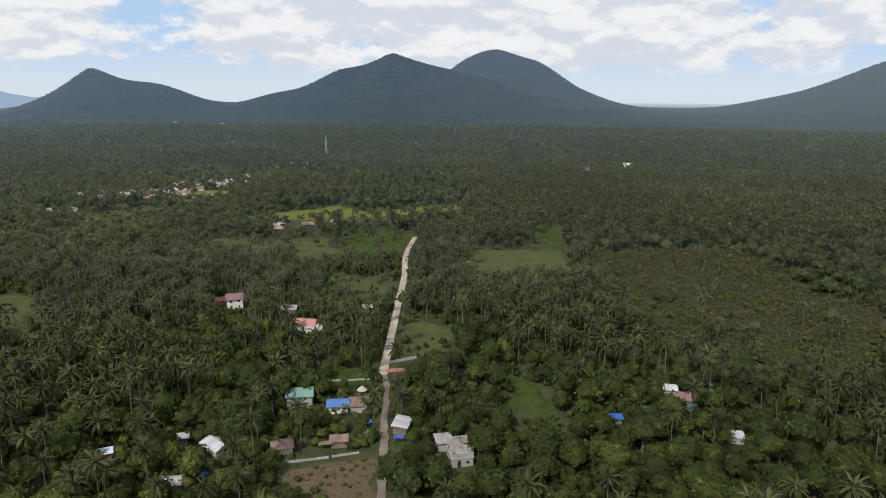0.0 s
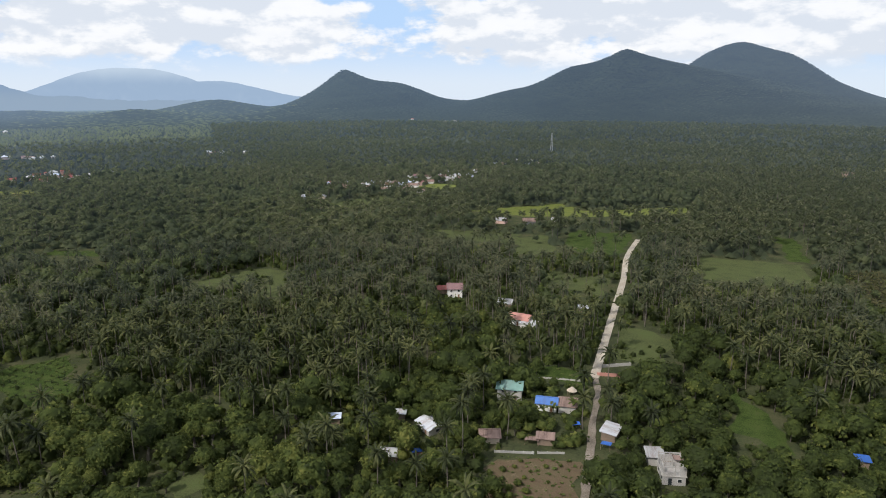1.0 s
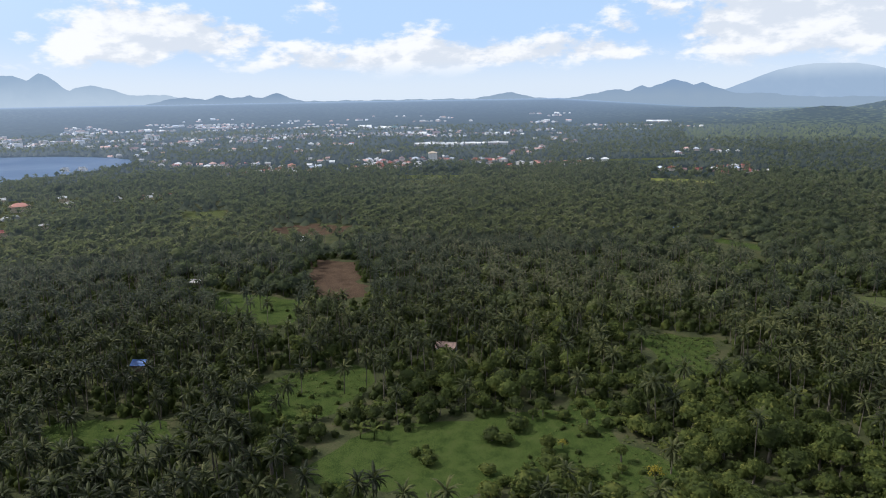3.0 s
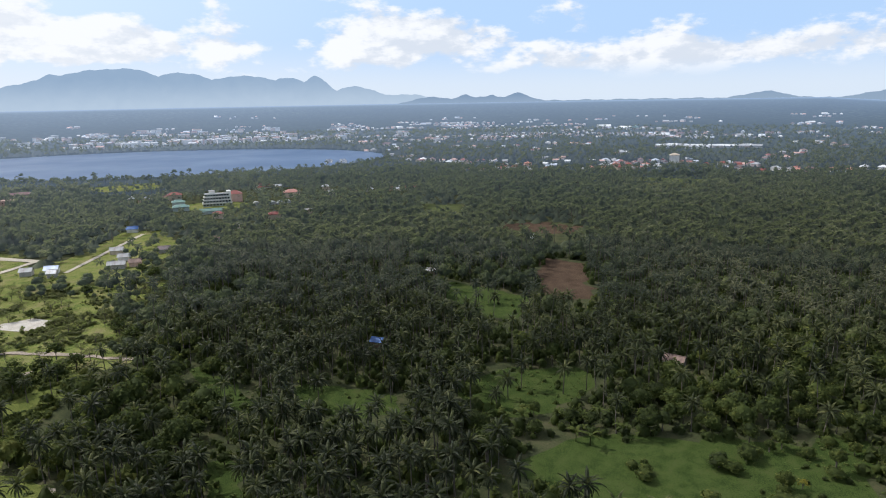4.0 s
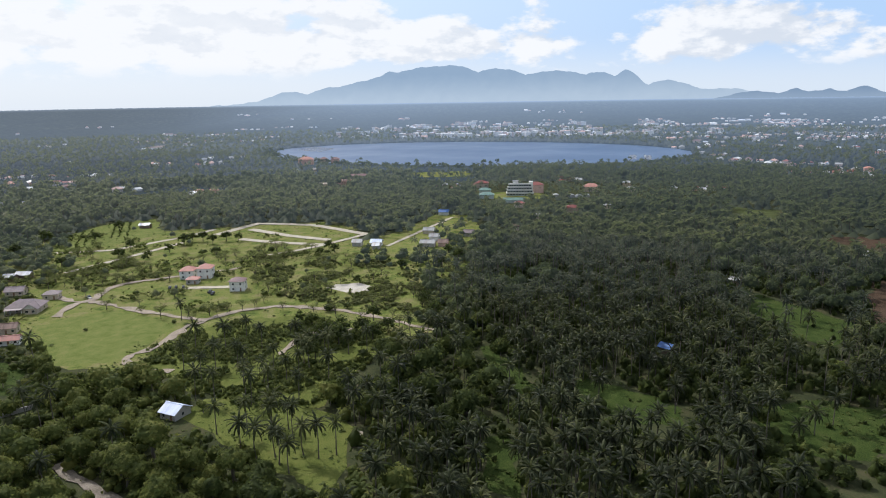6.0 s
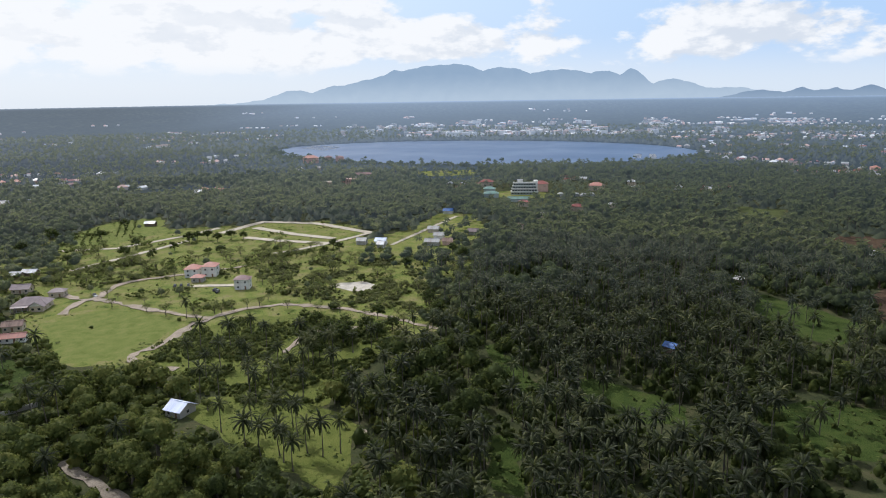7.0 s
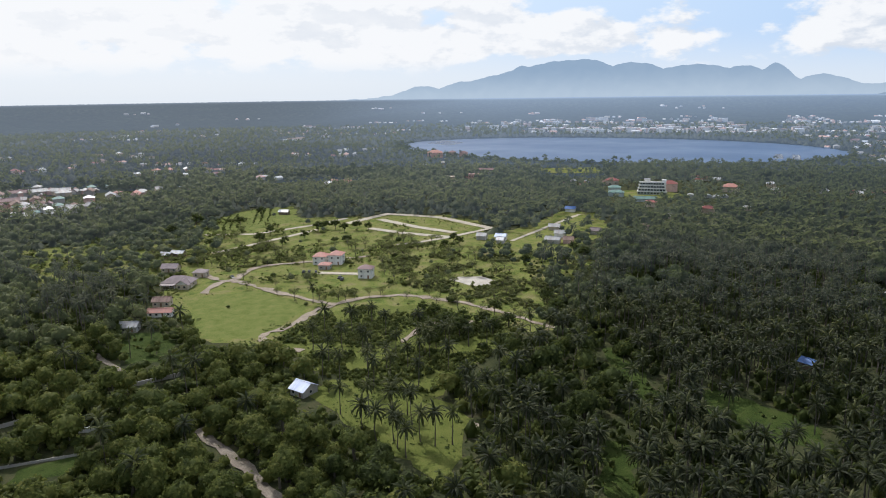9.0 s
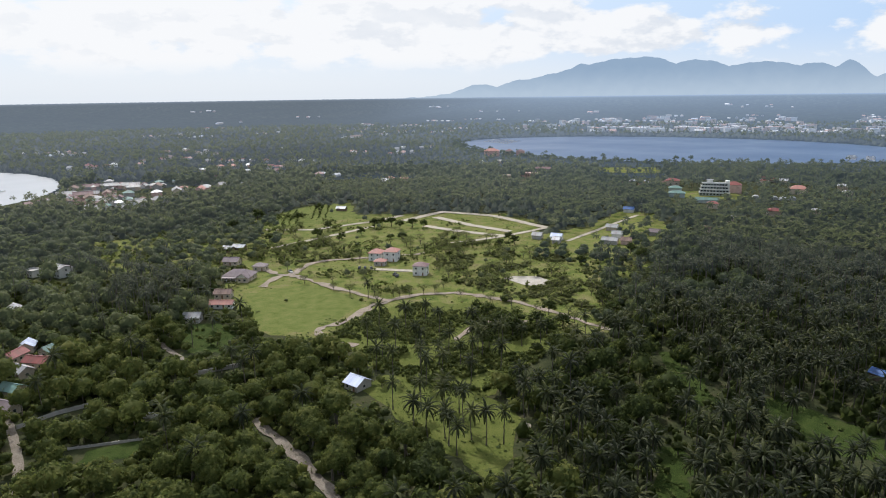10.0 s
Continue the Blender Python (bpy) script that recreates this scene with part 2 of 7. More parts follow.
# darker greens: cloud shade on the hills is put into the base colour
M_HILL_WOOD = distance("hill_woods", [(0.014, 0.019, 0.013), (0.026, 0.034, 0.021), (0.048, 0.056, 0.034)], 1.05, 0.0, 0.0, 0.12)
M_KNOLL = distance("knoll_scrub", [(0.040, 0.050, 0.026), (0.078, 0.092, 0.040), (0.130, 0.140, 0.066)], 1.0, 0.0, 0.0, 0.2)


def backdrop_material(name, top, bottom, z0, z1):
    """Distance: haze painted as a plain glowing tone from the foot of a far range to its top."""
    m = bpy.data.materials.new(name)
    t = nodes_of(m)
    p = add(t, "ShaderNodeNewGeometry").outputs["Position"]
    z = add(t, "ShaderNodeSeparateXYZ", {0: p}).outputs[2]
    slope = add(t, "ShaderNodeMapping", {"Vector": p, "Scale": (1.0, 1.0, 1.2)}).outputs[0]  # noise in the glow stands in for shaded spurs and gullies
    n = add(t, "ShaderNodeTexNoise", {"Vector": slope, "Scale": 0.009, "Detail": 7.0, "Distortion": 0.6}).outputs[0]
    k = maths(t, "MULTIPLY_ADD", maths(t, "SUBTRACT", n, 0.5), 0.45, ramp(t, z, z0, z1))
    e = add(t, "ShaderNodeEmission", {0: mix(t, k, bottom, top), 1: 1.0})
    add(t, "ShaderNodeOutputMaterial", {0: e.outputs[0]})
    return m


def water_material(name, colour):
    m = bpy.data.materials.new(name)
    t = nodes_of(m)
    p = add(t, "ShaderNodeNewGeometry").outputs["Position"]
    n = add(t, "ShaderNodeTexNoise", {"Vector": p, "Scale": 0.25, "Detail": 5.0}).outputs[0]
    wide = add(t, "ShaderNodeTexNoise", {"Vector": p, "Scale": 0.008, "Detail": 3.0}).outputs[0]
    bump = add(t, "ShaderNodeBump", {"Strength": 0.25, "Distance": 0.4, "Height": n})
    b = add(t, "ShaderNodeBsdfPrincipled", {"Base Color": (*colour, 1), "Roughness": maths(t, "MULTIPLY_ADD", wide, 0.3, 0.25), "IOR": 1.33, "Normal": bump.outputs[0]})
    add(t, "ShaderNodeOutputMaterial", {0: b.outputs[0]})
    return m


# the pond's whitish base colour stands in for bright sky reflected in it
M_WATER, M_PALE_WATER = water_material("lake_water", (0.045, 0.095, 0.19)), water_material("pale_water", (0.34, 0.36, 0.38))


def paint(name, colour, rough=0.6, metal=0.0, spread=0.25, scale=1.2, rust=None):
    dark = rust or tuple(c * (1 - spread) for c in colour)
    return surface(name, [dark, colour, tuple(min(c * (1 + spread * 0.4), 0.92) for c in colour)], scale=2.5 if rust else scale, streaks=bool(rust), rough=rough, metal=metal, bump=0.15)


M_WHITE = paint("white_painted_wall", (0.72, 0.70, 0.66))
M_SHELL = paint("weathered_plaster", (0.37, 0.355, 0.335), 0.8, spread=0.5)
M_PALEGREEN = paint("pale_grey_green_wall", (0.40, 0.45, 0.44), 0.7)
M_FOIL = paint("dull_grey_foil", (0.34, 0.35, 0.35), 0.5)
M_GREYWALL = paint("bare_concrete_block", (0.38, 0.36, 0.33))
M_TANWALL = paint("tan_wall", (0.50, 0.42, 0.33))
M_PINKWALL = paint("pink_wall", (0.62, 0.42, 0.36))
M_WOOD = paint("weathered_wood", (0.20, 0.15, 0.11), 0.8)
M_RED = paint("red_roof_paint", (0.27, 0.085, 0.075), 0.6, rust=(0.17, 0.085, 0.07))
M_PINK = paint("terracotta_roof", (0.46, 0.22, 0.18), 0.65, rust=(0.36, 0.20, 0.17))
M_MAROON = paint("maroon_roof", (0.22, 0.13, 0.13), 0.6)
M_BROWNROOF = paint("brown_roof", (0.23, 0.18, 0.185), 0.6)
M_GREEN = paint("teal_green_roof", (0.165, 0.275, 0.24), 0.6, rust=(0.14, 0.19, 0.165))
M_DOME = paint("dark_green_roof", (0.05, 0.13, 0.09), 0.5)
M_BLUE = paint("blue_roof", (0.08, 0.17, 0.42), 0.5, rust=(0.08, 0.13, 0.28))
M_ZINC = paint("bright_zinc_sheet", (0.56, 0.57, 0.59), 0.4, 0.2, rust=(0.36, 0.28, 0.24))
M_PALEBLUE = paint("pale_blue_white_sheet", (0.62, 0.68, 0.82), 0.4, 0.1, rust=(0.45, 0.52, 0.75))
M_GREYROOF = paint("grey_sheet", (0.36, 0.36, 0.36), 0.55, 0.1, rust=(0.24, 0.19, 0.17))
M_RUST = paint("rusty_sheet", (0.24, 0.165, 0.135), 0.75, 0.1, spread=0.5, rust=(0.10, 0.065, 0.055))
M_GLASS = surface("dark_window_glass", [(0.02, 0.025, 0.03), (0.04, 0.045, 0.05)], rough=0.12, bump=0, spec=0.6)
M_FRAME = paint("window_frame_paint", (0.55, 0.53, 0.50))
M_DOOR = paint("door_paint", (0.22, 0.13, 0.08))
M_BLACK = paint("black_car_paint", (0.03, 0.03, 0.035), 0.25)
M_TYRE = paint("tyre_rubber", (0.025, 0.025, 0.025), 0.9)
M_TARP = paint("blue_tarpaulin", (0.035, 0.11, 0.36), 0.6)
M_STEEL = paint("galvanised_steel", (0.45, 0.46, 0.47), 0.5, 0.5)

# ---- building blocks ----
rng = np.random.default_rng(7)


class Geo:
    """Collects corners and faces of one mesh."""

    def __init__(self):
        self.v, self.f = [], []

    def put(self, verts, faces):
        n = len(self.v)
        self.v += [tuple(p) for p in verts]
        self.f += [tuple(i + n for i in face) for face in faces]
        return self

    def box(self, x, y, z, sx, sy, sz):
        """A box, z its underside."""
        a, b = sx / 2, sy / 2
        return self.put([(x + i * a, y + j * b, z + k * sz) for k in (0, 1) for i, j in ((-1, -1), (1, -1), (1, 1), (-1, 1))],
                        [(3, 2, 1, 0), (4, 5, 6, 7), (0, 1, 5, 4), (1, 2, 6, 5), (2, 3, 7, 6), (3, 0, 4, 7)])

    def slab(self, corners, thick):
        """A sheet through its corners with a thickness downwards."""
        n = len(corners)
        return self.put([*corners, *[(x, y, z - thick) for x, y, z in corners]],
                        [tuple(range(n)), tuple(range(2 * n - 1, n - 1, -1)), *[((i + 1) % n, i, n + i, n + (i + 1) % n) for i in range(n)]])

    def rod(self, a, b, r0, r1, sides=6):
        a, b = Vector(a), Vector(b)
        q = (b - a).to_track_quat("Z", "Y")
        ring = [q @ Vector((math.cos(k * math.tau / sides), math.sin(k * math.tau / sides), 0)) for k in range(sides)]
        return self.put([a + p * r0 for p in ring] + [b + p * r1 for p in ring],
                        [(k, (k + 1) % sides, sides + (k + 1) % sides, sides + k) for k in range(sides)] + [tuple(range(sides - 1, -1, -1)), tuple(range(sides, 2 * sides))])

    def mesh(self, name, material):
        me = bpy.data.meshes.new(name)
        me.from_pydata(self.v, [], self.f)
        me.materials.append(material)
        return me


def part(name, geo, material, parent, label="", at=None):
    ob = new(name, geo if isinstance(geo, bpy.types.Mesh) else geo.mesh(name, material))
    ob.parent = parent
    if at is not None:
        ob.matrix_basis = at
    if label:
        ob["label"] = label
    return ob


def thing(name, x, y, z, turn, label, category, group="", kind=""):
    ob = new(name)
    ob.matrix_basis = pose(x, y, z, 0, 0, turn)
    ob.empty_display_size = 0.5
    return tagged(ob, label, category, group, kind)


def big_mesh(name, verts, tris, material, tone=None):
    """A mesh from arrays of corners and triangles, with a tone for each corner."""
    me = bpy.data.meshes.new(name)
    me.vertices.add(len(verts))
    me.vertices.foreach_set("co", np.ascontiguousarray(verts, np.float32).ravel())
    me.loops.add(tris.size)
    me.loops.foreach_set("vertex_index", np.ascontiguousarray(tris, np.int32).ravel())
    me.polygons.add(len(tris))
    me.polygons.foreach_set("loop_start", np.arange(0, tris.size, 3, dtype=np.int32))
    me.update(calc_edges=True)
    if tone is not None:
        me.attributes.new("tone", "FLOAT", "POINT").data.foreach_set("value", np.ascontiguousarray(tone, np.float32))
    me.materials.append(material)
    return me


# ---- the lie of the land ----
def polar(az, r):
    """x, y from degrees to the left of +y and metres."""
    return -r * np.sin(np.radians(az)), r * np.cos(np.radians(az))


# peak: azimuth, distance, height, spread along the view, spreads to its left and right, steepness
HILLS = [
    (26.6, 3500, 218, 420, 208, 287, 1.25), (21.5, 3450, 57, 300, 160, 231, 2.00),
    (3.9, 3350, 183, 430, 136, 740, 1.60), (8.0, 3300, 114, 380, 156, 247, 1.90), (12.5, 3300, 91, 380, 223, 382, 2.00), (0.5, 3400, 45, 380, 582, 355, 2.00),
    (-4.3, 4150, 309, 420, 363, 360, 1.60), (-8.0, 4150, 75, 400, 162, 357, 2.00), (-1.5, 4200, 51, 400, 191, 191, 2.00),
    (-34.0, 4200, 285, 500, 460, 600, 1.60), (-25.5, 4100, 26, 400, 283, 696, 2.00),
    (42.5, 3300, 38, 250, 180, 198, 1.60), (36.5, 3900, 67, 350, 270, 222, 2.00), (49.5, 3900, 22, 300, 200, 197, 1.80),
]


def land(x, y):
    """Height of the ground."""
    x, y = np.asarray(x, float), np.asarray(y, float)
    r = np.hypot(x, y)
    k = np.clip((r - 2300) / 2500, 0, 1)
    z = np.interp(np.degrees(np.arctan2(-x, y)), [-60, 15, 30, 50, 62, 180], [40, 40, 6, 6, 75, 75]) * k * k * (3 - 2 * k)
    for az, d, h, along, left, right, steep in HILLS:
        cx, cy = polar(az, d)
        s, c = math.sin(radians(az)), math.cos(radians(az))
        u, w = -(x - cx) * s + (y - cy) * c, -((x - cx) * c + (y - cy) * s)
        d2 = (u / along) ** 2 + (w / np.where(w > 0, left, right)) ** 2
        z = z + h * np.exp(-np.power(d2 + 0.004, steep / 2)) * (1 + 0.06 * np.sin(u * 0.021 + w * 0.013) * np.minimum(d2, 1))
    return z


def inside(poly, x, y):
    hit = np.zeros(np.shape(x), bool)
    for (ax, ay), (bx, by) in zip(poly, poly[1:] + poly[:1]):
        if ay != by:
            hit ^= ((ay > y) != (by > y)) & (x < (bx - ax) * (y - ay) / (by - ay) + ax)
    return hit


def ragged(poly, step=5.0, jitter=1.6):
    """The outline with more corners, each a little off its line."""
    out = []
    for (ax, ay), (bx, by) in zip(poly, poly[1:] + poly[:1]):
        n = max(int(math.hypot(bx - ax, by - ay) / step), 1)
        for i in range(n):
            k = i / n
            out.append((ax + (bx - ax) * k + rng.normal(0, jitter), ay + (by - ay) * k + rng.normal(0, jitter)))
    return out


def ellipse(cx, cy, a, b, turn=0.0, n=40):
    c, s = math.cos(radians(turn)), math.sin(radians(turn))
    return [(cx + a * math.cos(k) * c - b * math.sin(k) * s, cy + a * math.cos(k) * s + b * math.sin(k) * c) for k in np.linspace(0, math.tau, n, endpoint=False)]


FIELDS = []
OPEN = []  # outlines kept free of trees, the share of trees that still stand, and how far the gap opens towards the viewpoint


def field(name, poly, material, label, trees=0.0, height=0.0, jitter=1.6, category="field", view=1.0):
    height += 0.02 + 0.002 * len(FIELDS)
    FIELDS.append(name)
    OPEN.append((poly, trees, view))
    edge = ragged(poly, 6.0, jitter)
    bm = bmesh.new()
    face = bm.faces.new([bm.verts.new((x, y, 0)) for x, y in edge])
    if face.calc_area() and face.normal.z < 0:
        face.normal_flip()
    bmesh.ops.triangulate(bm, faces=bm.faces[:])
    me = bpy.data.meshes.new(name)
    bm.normal_update()
    bmesh.ops.recalc_face_normals(bm, faces=bm.faces[:])
    for f in bm.faces:
        f.normal_update()
        if f.normal.z < 0:
            f.normal_flip()
    bm.to_mesh(me)
    bm.free()
    me.materials.append(material)
    ob = new(name, me)
    ob.location.z = height
    return tagged(ob, label, category, kind="structure")


def track(name, points, width, material, label, height=0.14, clear=1.5, jitter=0.2, view=0.6, bend=1.0):
    """A road along a line of points, with crumbling edges."""
    p = [Vector((x, y)) for x, y in points]
    fine = []
    for i in range(len(p) - 1):
        a, b, c, d = p[max(i - 1, 0)], p[i], p[i + 1], p[min(i + 2, len(p) - 1)]
        n = max(int((c - b).length / 4), 2)
        for k in range(n):
            u = k / n
            fine.append((b + (c - b) * u).lerp(0.5 * (2 * b + (c - a) * u + (2 * a - 5 * b + 4 * c - d) * u * u + (3 * b - a - 3 * c + d) * u ** 3), bend))
    fine.append(p[-1])
    g, left, right = Geo(), [], []
    for i, q in enumerate(fine):
        d = (fine[min(i + 1, len(fine) - 1)] - fine[max(i - 1, 0)]).normalized()
        n = Vector((-d.y, d.x))
        left.append(q + n * (width / 2 + rng.normal(0, jitter)))
        right.append(q - n * (width / 2 + rng.normal(0, jitter)))
    rows = []
    for a, b in zip(left, right):
        rows += [(a.x, a.y, 0), (b.x, b.y, 0)]
    m = len(fine)
    low = [(x, y, -0.12) for x, y, z in rows]
    g.put(rows + low, [(2 * i, 2 * i + 1, 2 * i + 3, 2 * i + 2) for i in range(m - 1)] + [(2 * i + 2, 2 * i, 2 * m + 2 * i, 2 * m + 2 * i + 2)[::-1] for i in range(m - 1)]
          + [(2 * i + 1, 2 * i + 3, 2 * m + 2 * i + 3, 2 * m + 2 * i + 1)[::-1] for i in range(m - 1)])
    ob = new(name, g.mesh(name, material))
    ob.location.z = height + 0.2
    wide = width / 2 + clear
    for i in range(0, m - 1, 2):
        j = min(i + 2, m - 1)
        d = (fine[j] - fine[i]).normalized()
        n = Vector((-d.y, d.x)) * wide
        OPEN.append(([tuple(fine[i] + n), tuple(fine[j] + n), tuple(fine[j] - n), tuple(fine[i] - n)], 0.0, view))
    return tagged(ob, label, "road", kind="structure")


def build_ground():
    az = np.concatenate([np.arange(-40, 168, 0.5), np.arange(168, 320, 4.0)])
    rr = np.concatenate([[0.5], np.geomspace(60, 2200, 46), np.linspace(2260, 4880, 84)])
    A, Rr = np.meshgrid(az, rr, indexing="ij")
    x, y = polar(A, Rr)
    v = np.stack([x, y, land(x, y)], -1).reshape(-1, 3)
    n, m = len(az), len(rr)
    i, j = np.meshgrid(np.arange(n), np.arange(m - 1), indexing="ij")
    k = (i + 1) % n
    a, b, c, d = i * m + j, i * m + j + 1, k * m + j + 1, k * m + j
    tris = np.concatenate([np.stack([a, d, c], -1).reshape(-1, 3), np.stack([a, c, b], -1).reshape(-1, 3)])
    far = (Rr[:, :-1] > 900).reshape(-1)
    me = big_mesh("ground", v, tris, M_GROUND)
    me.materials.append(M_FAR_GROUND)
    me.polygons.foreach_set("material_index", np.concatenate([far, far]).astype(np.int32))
    me.polygons.foreach_set("use_smooth", np.ones(len(tris), bool))
    tagged(new("ground", me), "dark green undergrowth and soil under the groves", "ground", kind="structure")


build_ground()


def range_of(name, label, d, lo, hi, foot, bumps, material, rough=0.0):
    """A far range: a curved wall of land whose crest is a sum of rounded peaks (azimuth, degrees of height, spread, steepness)."""
    az = np.arange(lo, hi + 0.01, 0.2)
    el = np.full(len(az), -0.55)
    for a, h, w, p in bumps:
        el = np.maximum(el, -0.6 + (h + 0.6) * np.exp(-np.abs((az - a) / w) ** p))
    el = el + rough * (np.sin(az * 5.1) * 0.5 + np.sin(az * 11.7 + 1) * 0.3 + np.sin(az * 2.3 + 2) * 0.6)
    rows = []
    for k, back in ((0.0, -60), (0.35, -25), (0.7, -8), (1.0, 0), (0.9, 60)):
        z = foot + k * (EYE + d * np.tan(np.radians(el)) - foot)
        x, y = polar(az, d + back)
        rows.append(np.stack([x, y, z], -1))
    v = np.concatenate(rows)
    n = len(az)
    i, j = np.meshgrid(np.arange(n - 1), np.arange(4), indexing="ij")
    a = j * n + i
    tris = np.concatenate([np.stack([a, a + 1, a + n + 1], -1).reshape(-1, 3), np.stack([a, a + n + 1, a + n], -1).reshape(-1, 3)])
    tagged(new(name, big_mesh(name, v, tris, material)), label, "mountains", kind="structure")


# the volcano's paler glow at the top stands in for cloud
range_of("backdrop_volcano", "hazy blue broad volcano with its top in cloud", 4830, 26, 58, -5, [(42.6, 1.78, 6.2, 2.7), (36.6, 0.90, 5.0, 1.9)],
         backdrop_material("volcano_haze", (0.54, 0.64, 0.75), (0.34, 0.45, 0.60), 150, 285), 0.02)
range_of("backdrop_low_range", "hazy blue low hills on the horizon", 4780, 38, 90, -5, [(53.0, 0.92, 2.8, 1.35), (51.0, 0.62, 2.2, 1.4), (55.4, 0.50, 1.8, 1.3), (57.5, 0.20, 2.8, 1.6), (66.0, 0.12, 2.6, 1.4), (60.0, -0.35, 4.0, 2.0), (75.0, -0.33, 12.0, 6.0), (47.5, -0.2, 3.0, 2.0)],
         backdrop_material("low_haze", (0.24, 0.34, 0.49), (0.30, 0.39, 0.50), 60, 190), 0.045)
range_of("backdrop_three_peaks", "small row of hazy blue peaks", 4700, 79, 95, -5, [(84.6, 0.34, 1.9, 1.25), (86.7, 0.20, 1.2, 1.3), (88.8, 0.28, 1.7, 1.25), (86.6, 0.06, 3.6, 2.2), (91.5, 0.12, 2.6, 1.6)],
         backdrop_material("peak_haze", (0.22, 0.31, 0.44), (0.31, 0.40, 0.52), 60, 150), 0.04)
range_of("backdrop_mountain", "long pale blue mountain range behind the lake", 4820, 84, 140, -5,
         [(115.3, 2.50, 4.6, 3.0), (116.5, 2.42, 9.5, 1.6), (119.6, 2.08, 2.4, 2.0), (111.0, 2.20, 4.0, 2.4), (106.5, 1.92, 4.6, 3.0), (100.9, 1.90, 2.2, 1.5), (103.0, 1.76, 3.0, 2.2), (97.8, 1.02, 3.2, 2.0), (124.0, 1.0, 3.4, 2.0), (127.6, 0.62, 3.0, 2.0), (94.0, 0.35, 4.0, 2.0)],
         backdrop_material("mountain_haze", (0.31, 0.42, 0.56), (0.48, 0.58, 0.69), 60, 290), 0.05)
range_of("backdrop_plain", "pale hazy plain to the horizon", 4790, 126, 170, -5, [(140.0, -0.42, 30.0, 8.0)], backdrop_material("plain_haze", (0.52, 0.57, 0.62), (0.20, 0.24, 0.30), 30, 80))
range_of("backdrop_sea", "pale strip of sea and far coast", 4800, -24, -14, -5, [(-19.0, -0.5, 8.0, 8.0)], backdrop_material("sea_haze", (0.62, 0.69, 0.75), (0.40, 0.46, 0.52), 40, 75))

# ---- water ----
LAKE, POND = ellipse(-1310, -570, 300, 440, 8), ellipse(-220, -1037, 142, 235, 168)
for name, poly, label in (("water_lake", LAKE, "wide blue-grey lake with a rippled surface"), ("water_pond", POND, "pale grey lake with fish pens")):
    ob = field(name, poly, M_WATER if name == "water_lake" else M_PALE_WATER, label, height=0.3, jitter=1.6, category="lake", view=1.0)

# ---- fields ----
PAD = [(-326, -234), (-334, -232), (-342, -223), (-339, -206), (-329, -208), (-321, -209), (-321, -217), (-322, -225)]
SCRUB_PLOT = [(102, 468), (107, 370), (99, 312), (111, 283), (146, 270), (183, 265), (237, 352), (210, 372), (222, 439), (214, 490), (163, 488)]
field("grass_by_bend", [(19, 490), (83, 486), (86, 428), (24, 427)], M_DRY, "flat dull green pasture beside the road")
field("grass_corner", [(78, 580), (92, 575), (90, 492), (78, 495)], M_LUSH, "small green meadow between trees")
field("rice_field", [(-186, 618), (-125, 672), (-106, 690), (-79, 655), (21, 710), (20, 665), (-60, 625), (-129, 605)], M_LAWN, "bright yellow-green field strip", 0.08, view=0.7)
field("grass_at_road_end", [(-77, 560), (-27, 552), (-30, 470), (-70, 480)], M_LUSH, "green grass with scattered trees", 0.25)
field("cleared_scrub", SCRUB_PLOT, M_BROWN, "brownish cleared plot with dry scrub and single palms", 0.10, view=0.9)
field("grove_floor", [(-190, 520), (-112, 530), (-105, 490), (-180, 490)], M_DRY, "dull grass floor of a coconut grove", 0.35)
field("grove_floor_near", [(-72, 420), (-32, 415), (-32, 375), (-70, 385)], M_DRY, "dull grass floor of a coconut grove", 0.3)
field("grey_plot", [(-109, 512), (-90, 533), (-74, 472), (-102, 454)], M_DRY, "grey-green bare plot", 0.05)
field("roadside_grass", [(-18, 330), (4, 312), (2, 275), (-20, 280)], M_DRY, "rough roadside grass with bare earth", 0.3, view=0.5)
field("yard_grass", [(-52, 262), (-28, 264), (-28, 252), (-50, 252)], M_LUSH, "grass yard beside the road", 0.25, view=0.6)
field("bare_plot", [(-47, 188), (-20, 194), (-17, 165), (-44, 160)], M_PLOT, "cleared brown soil plot with weeds", 0.05)
field("glade", [(26, 262), (40, 246), (41, 218), (24, 228)], M_LUSH, "small green glade among trees")
field("grove_glade", [(-235, 360), (-215, 372), (-202, 314), (-222, 318)], M_DRY, "grassy gap in a palm grove", 0.3)
field("ploughed_field", [(-602, 44), (-604, 82), (-579, 112), (-546, 106), (-552, 75), (-572, 46)], M_SOIL, "ploughed reddish brown field", view=1.0)
field("ploughed_field_near", [(-469, 61), (-461, 70), (-448, 89), (-363, 76), (-363, 59), (-379, 48)], M_SOIL, "ploughed reddish brown field", view=1.0)
field("palm_meadow", [(-392, -12), (-406, 0), (-369, 41), (-341, 38), (-328, 30), (-341, 10)], M_LUSH, "green meadow with single palms", 0.12)
field("far_meadow", [(-725, -30), (-715, 10), (-670, 8), (-670, -24)], M_DRY, "dull green meadow between groves", 0.0, view=1.2)
field("planted_meadow", [(-257, 181), (-242, 212), (-205, 183), (-212, 166)], M_LUSH, "green meadow with rows of young palms", 0.02)
field("big_meadow", [(-192, 15), (-203, 32), (-209, 50), (-207, 70), (-208, 84), (-198, 92), (-180, 88), (-163, 73), (-161, 58), (-175, 30)], M_LUSH, "lush green meadow edged by trees", 0.0)
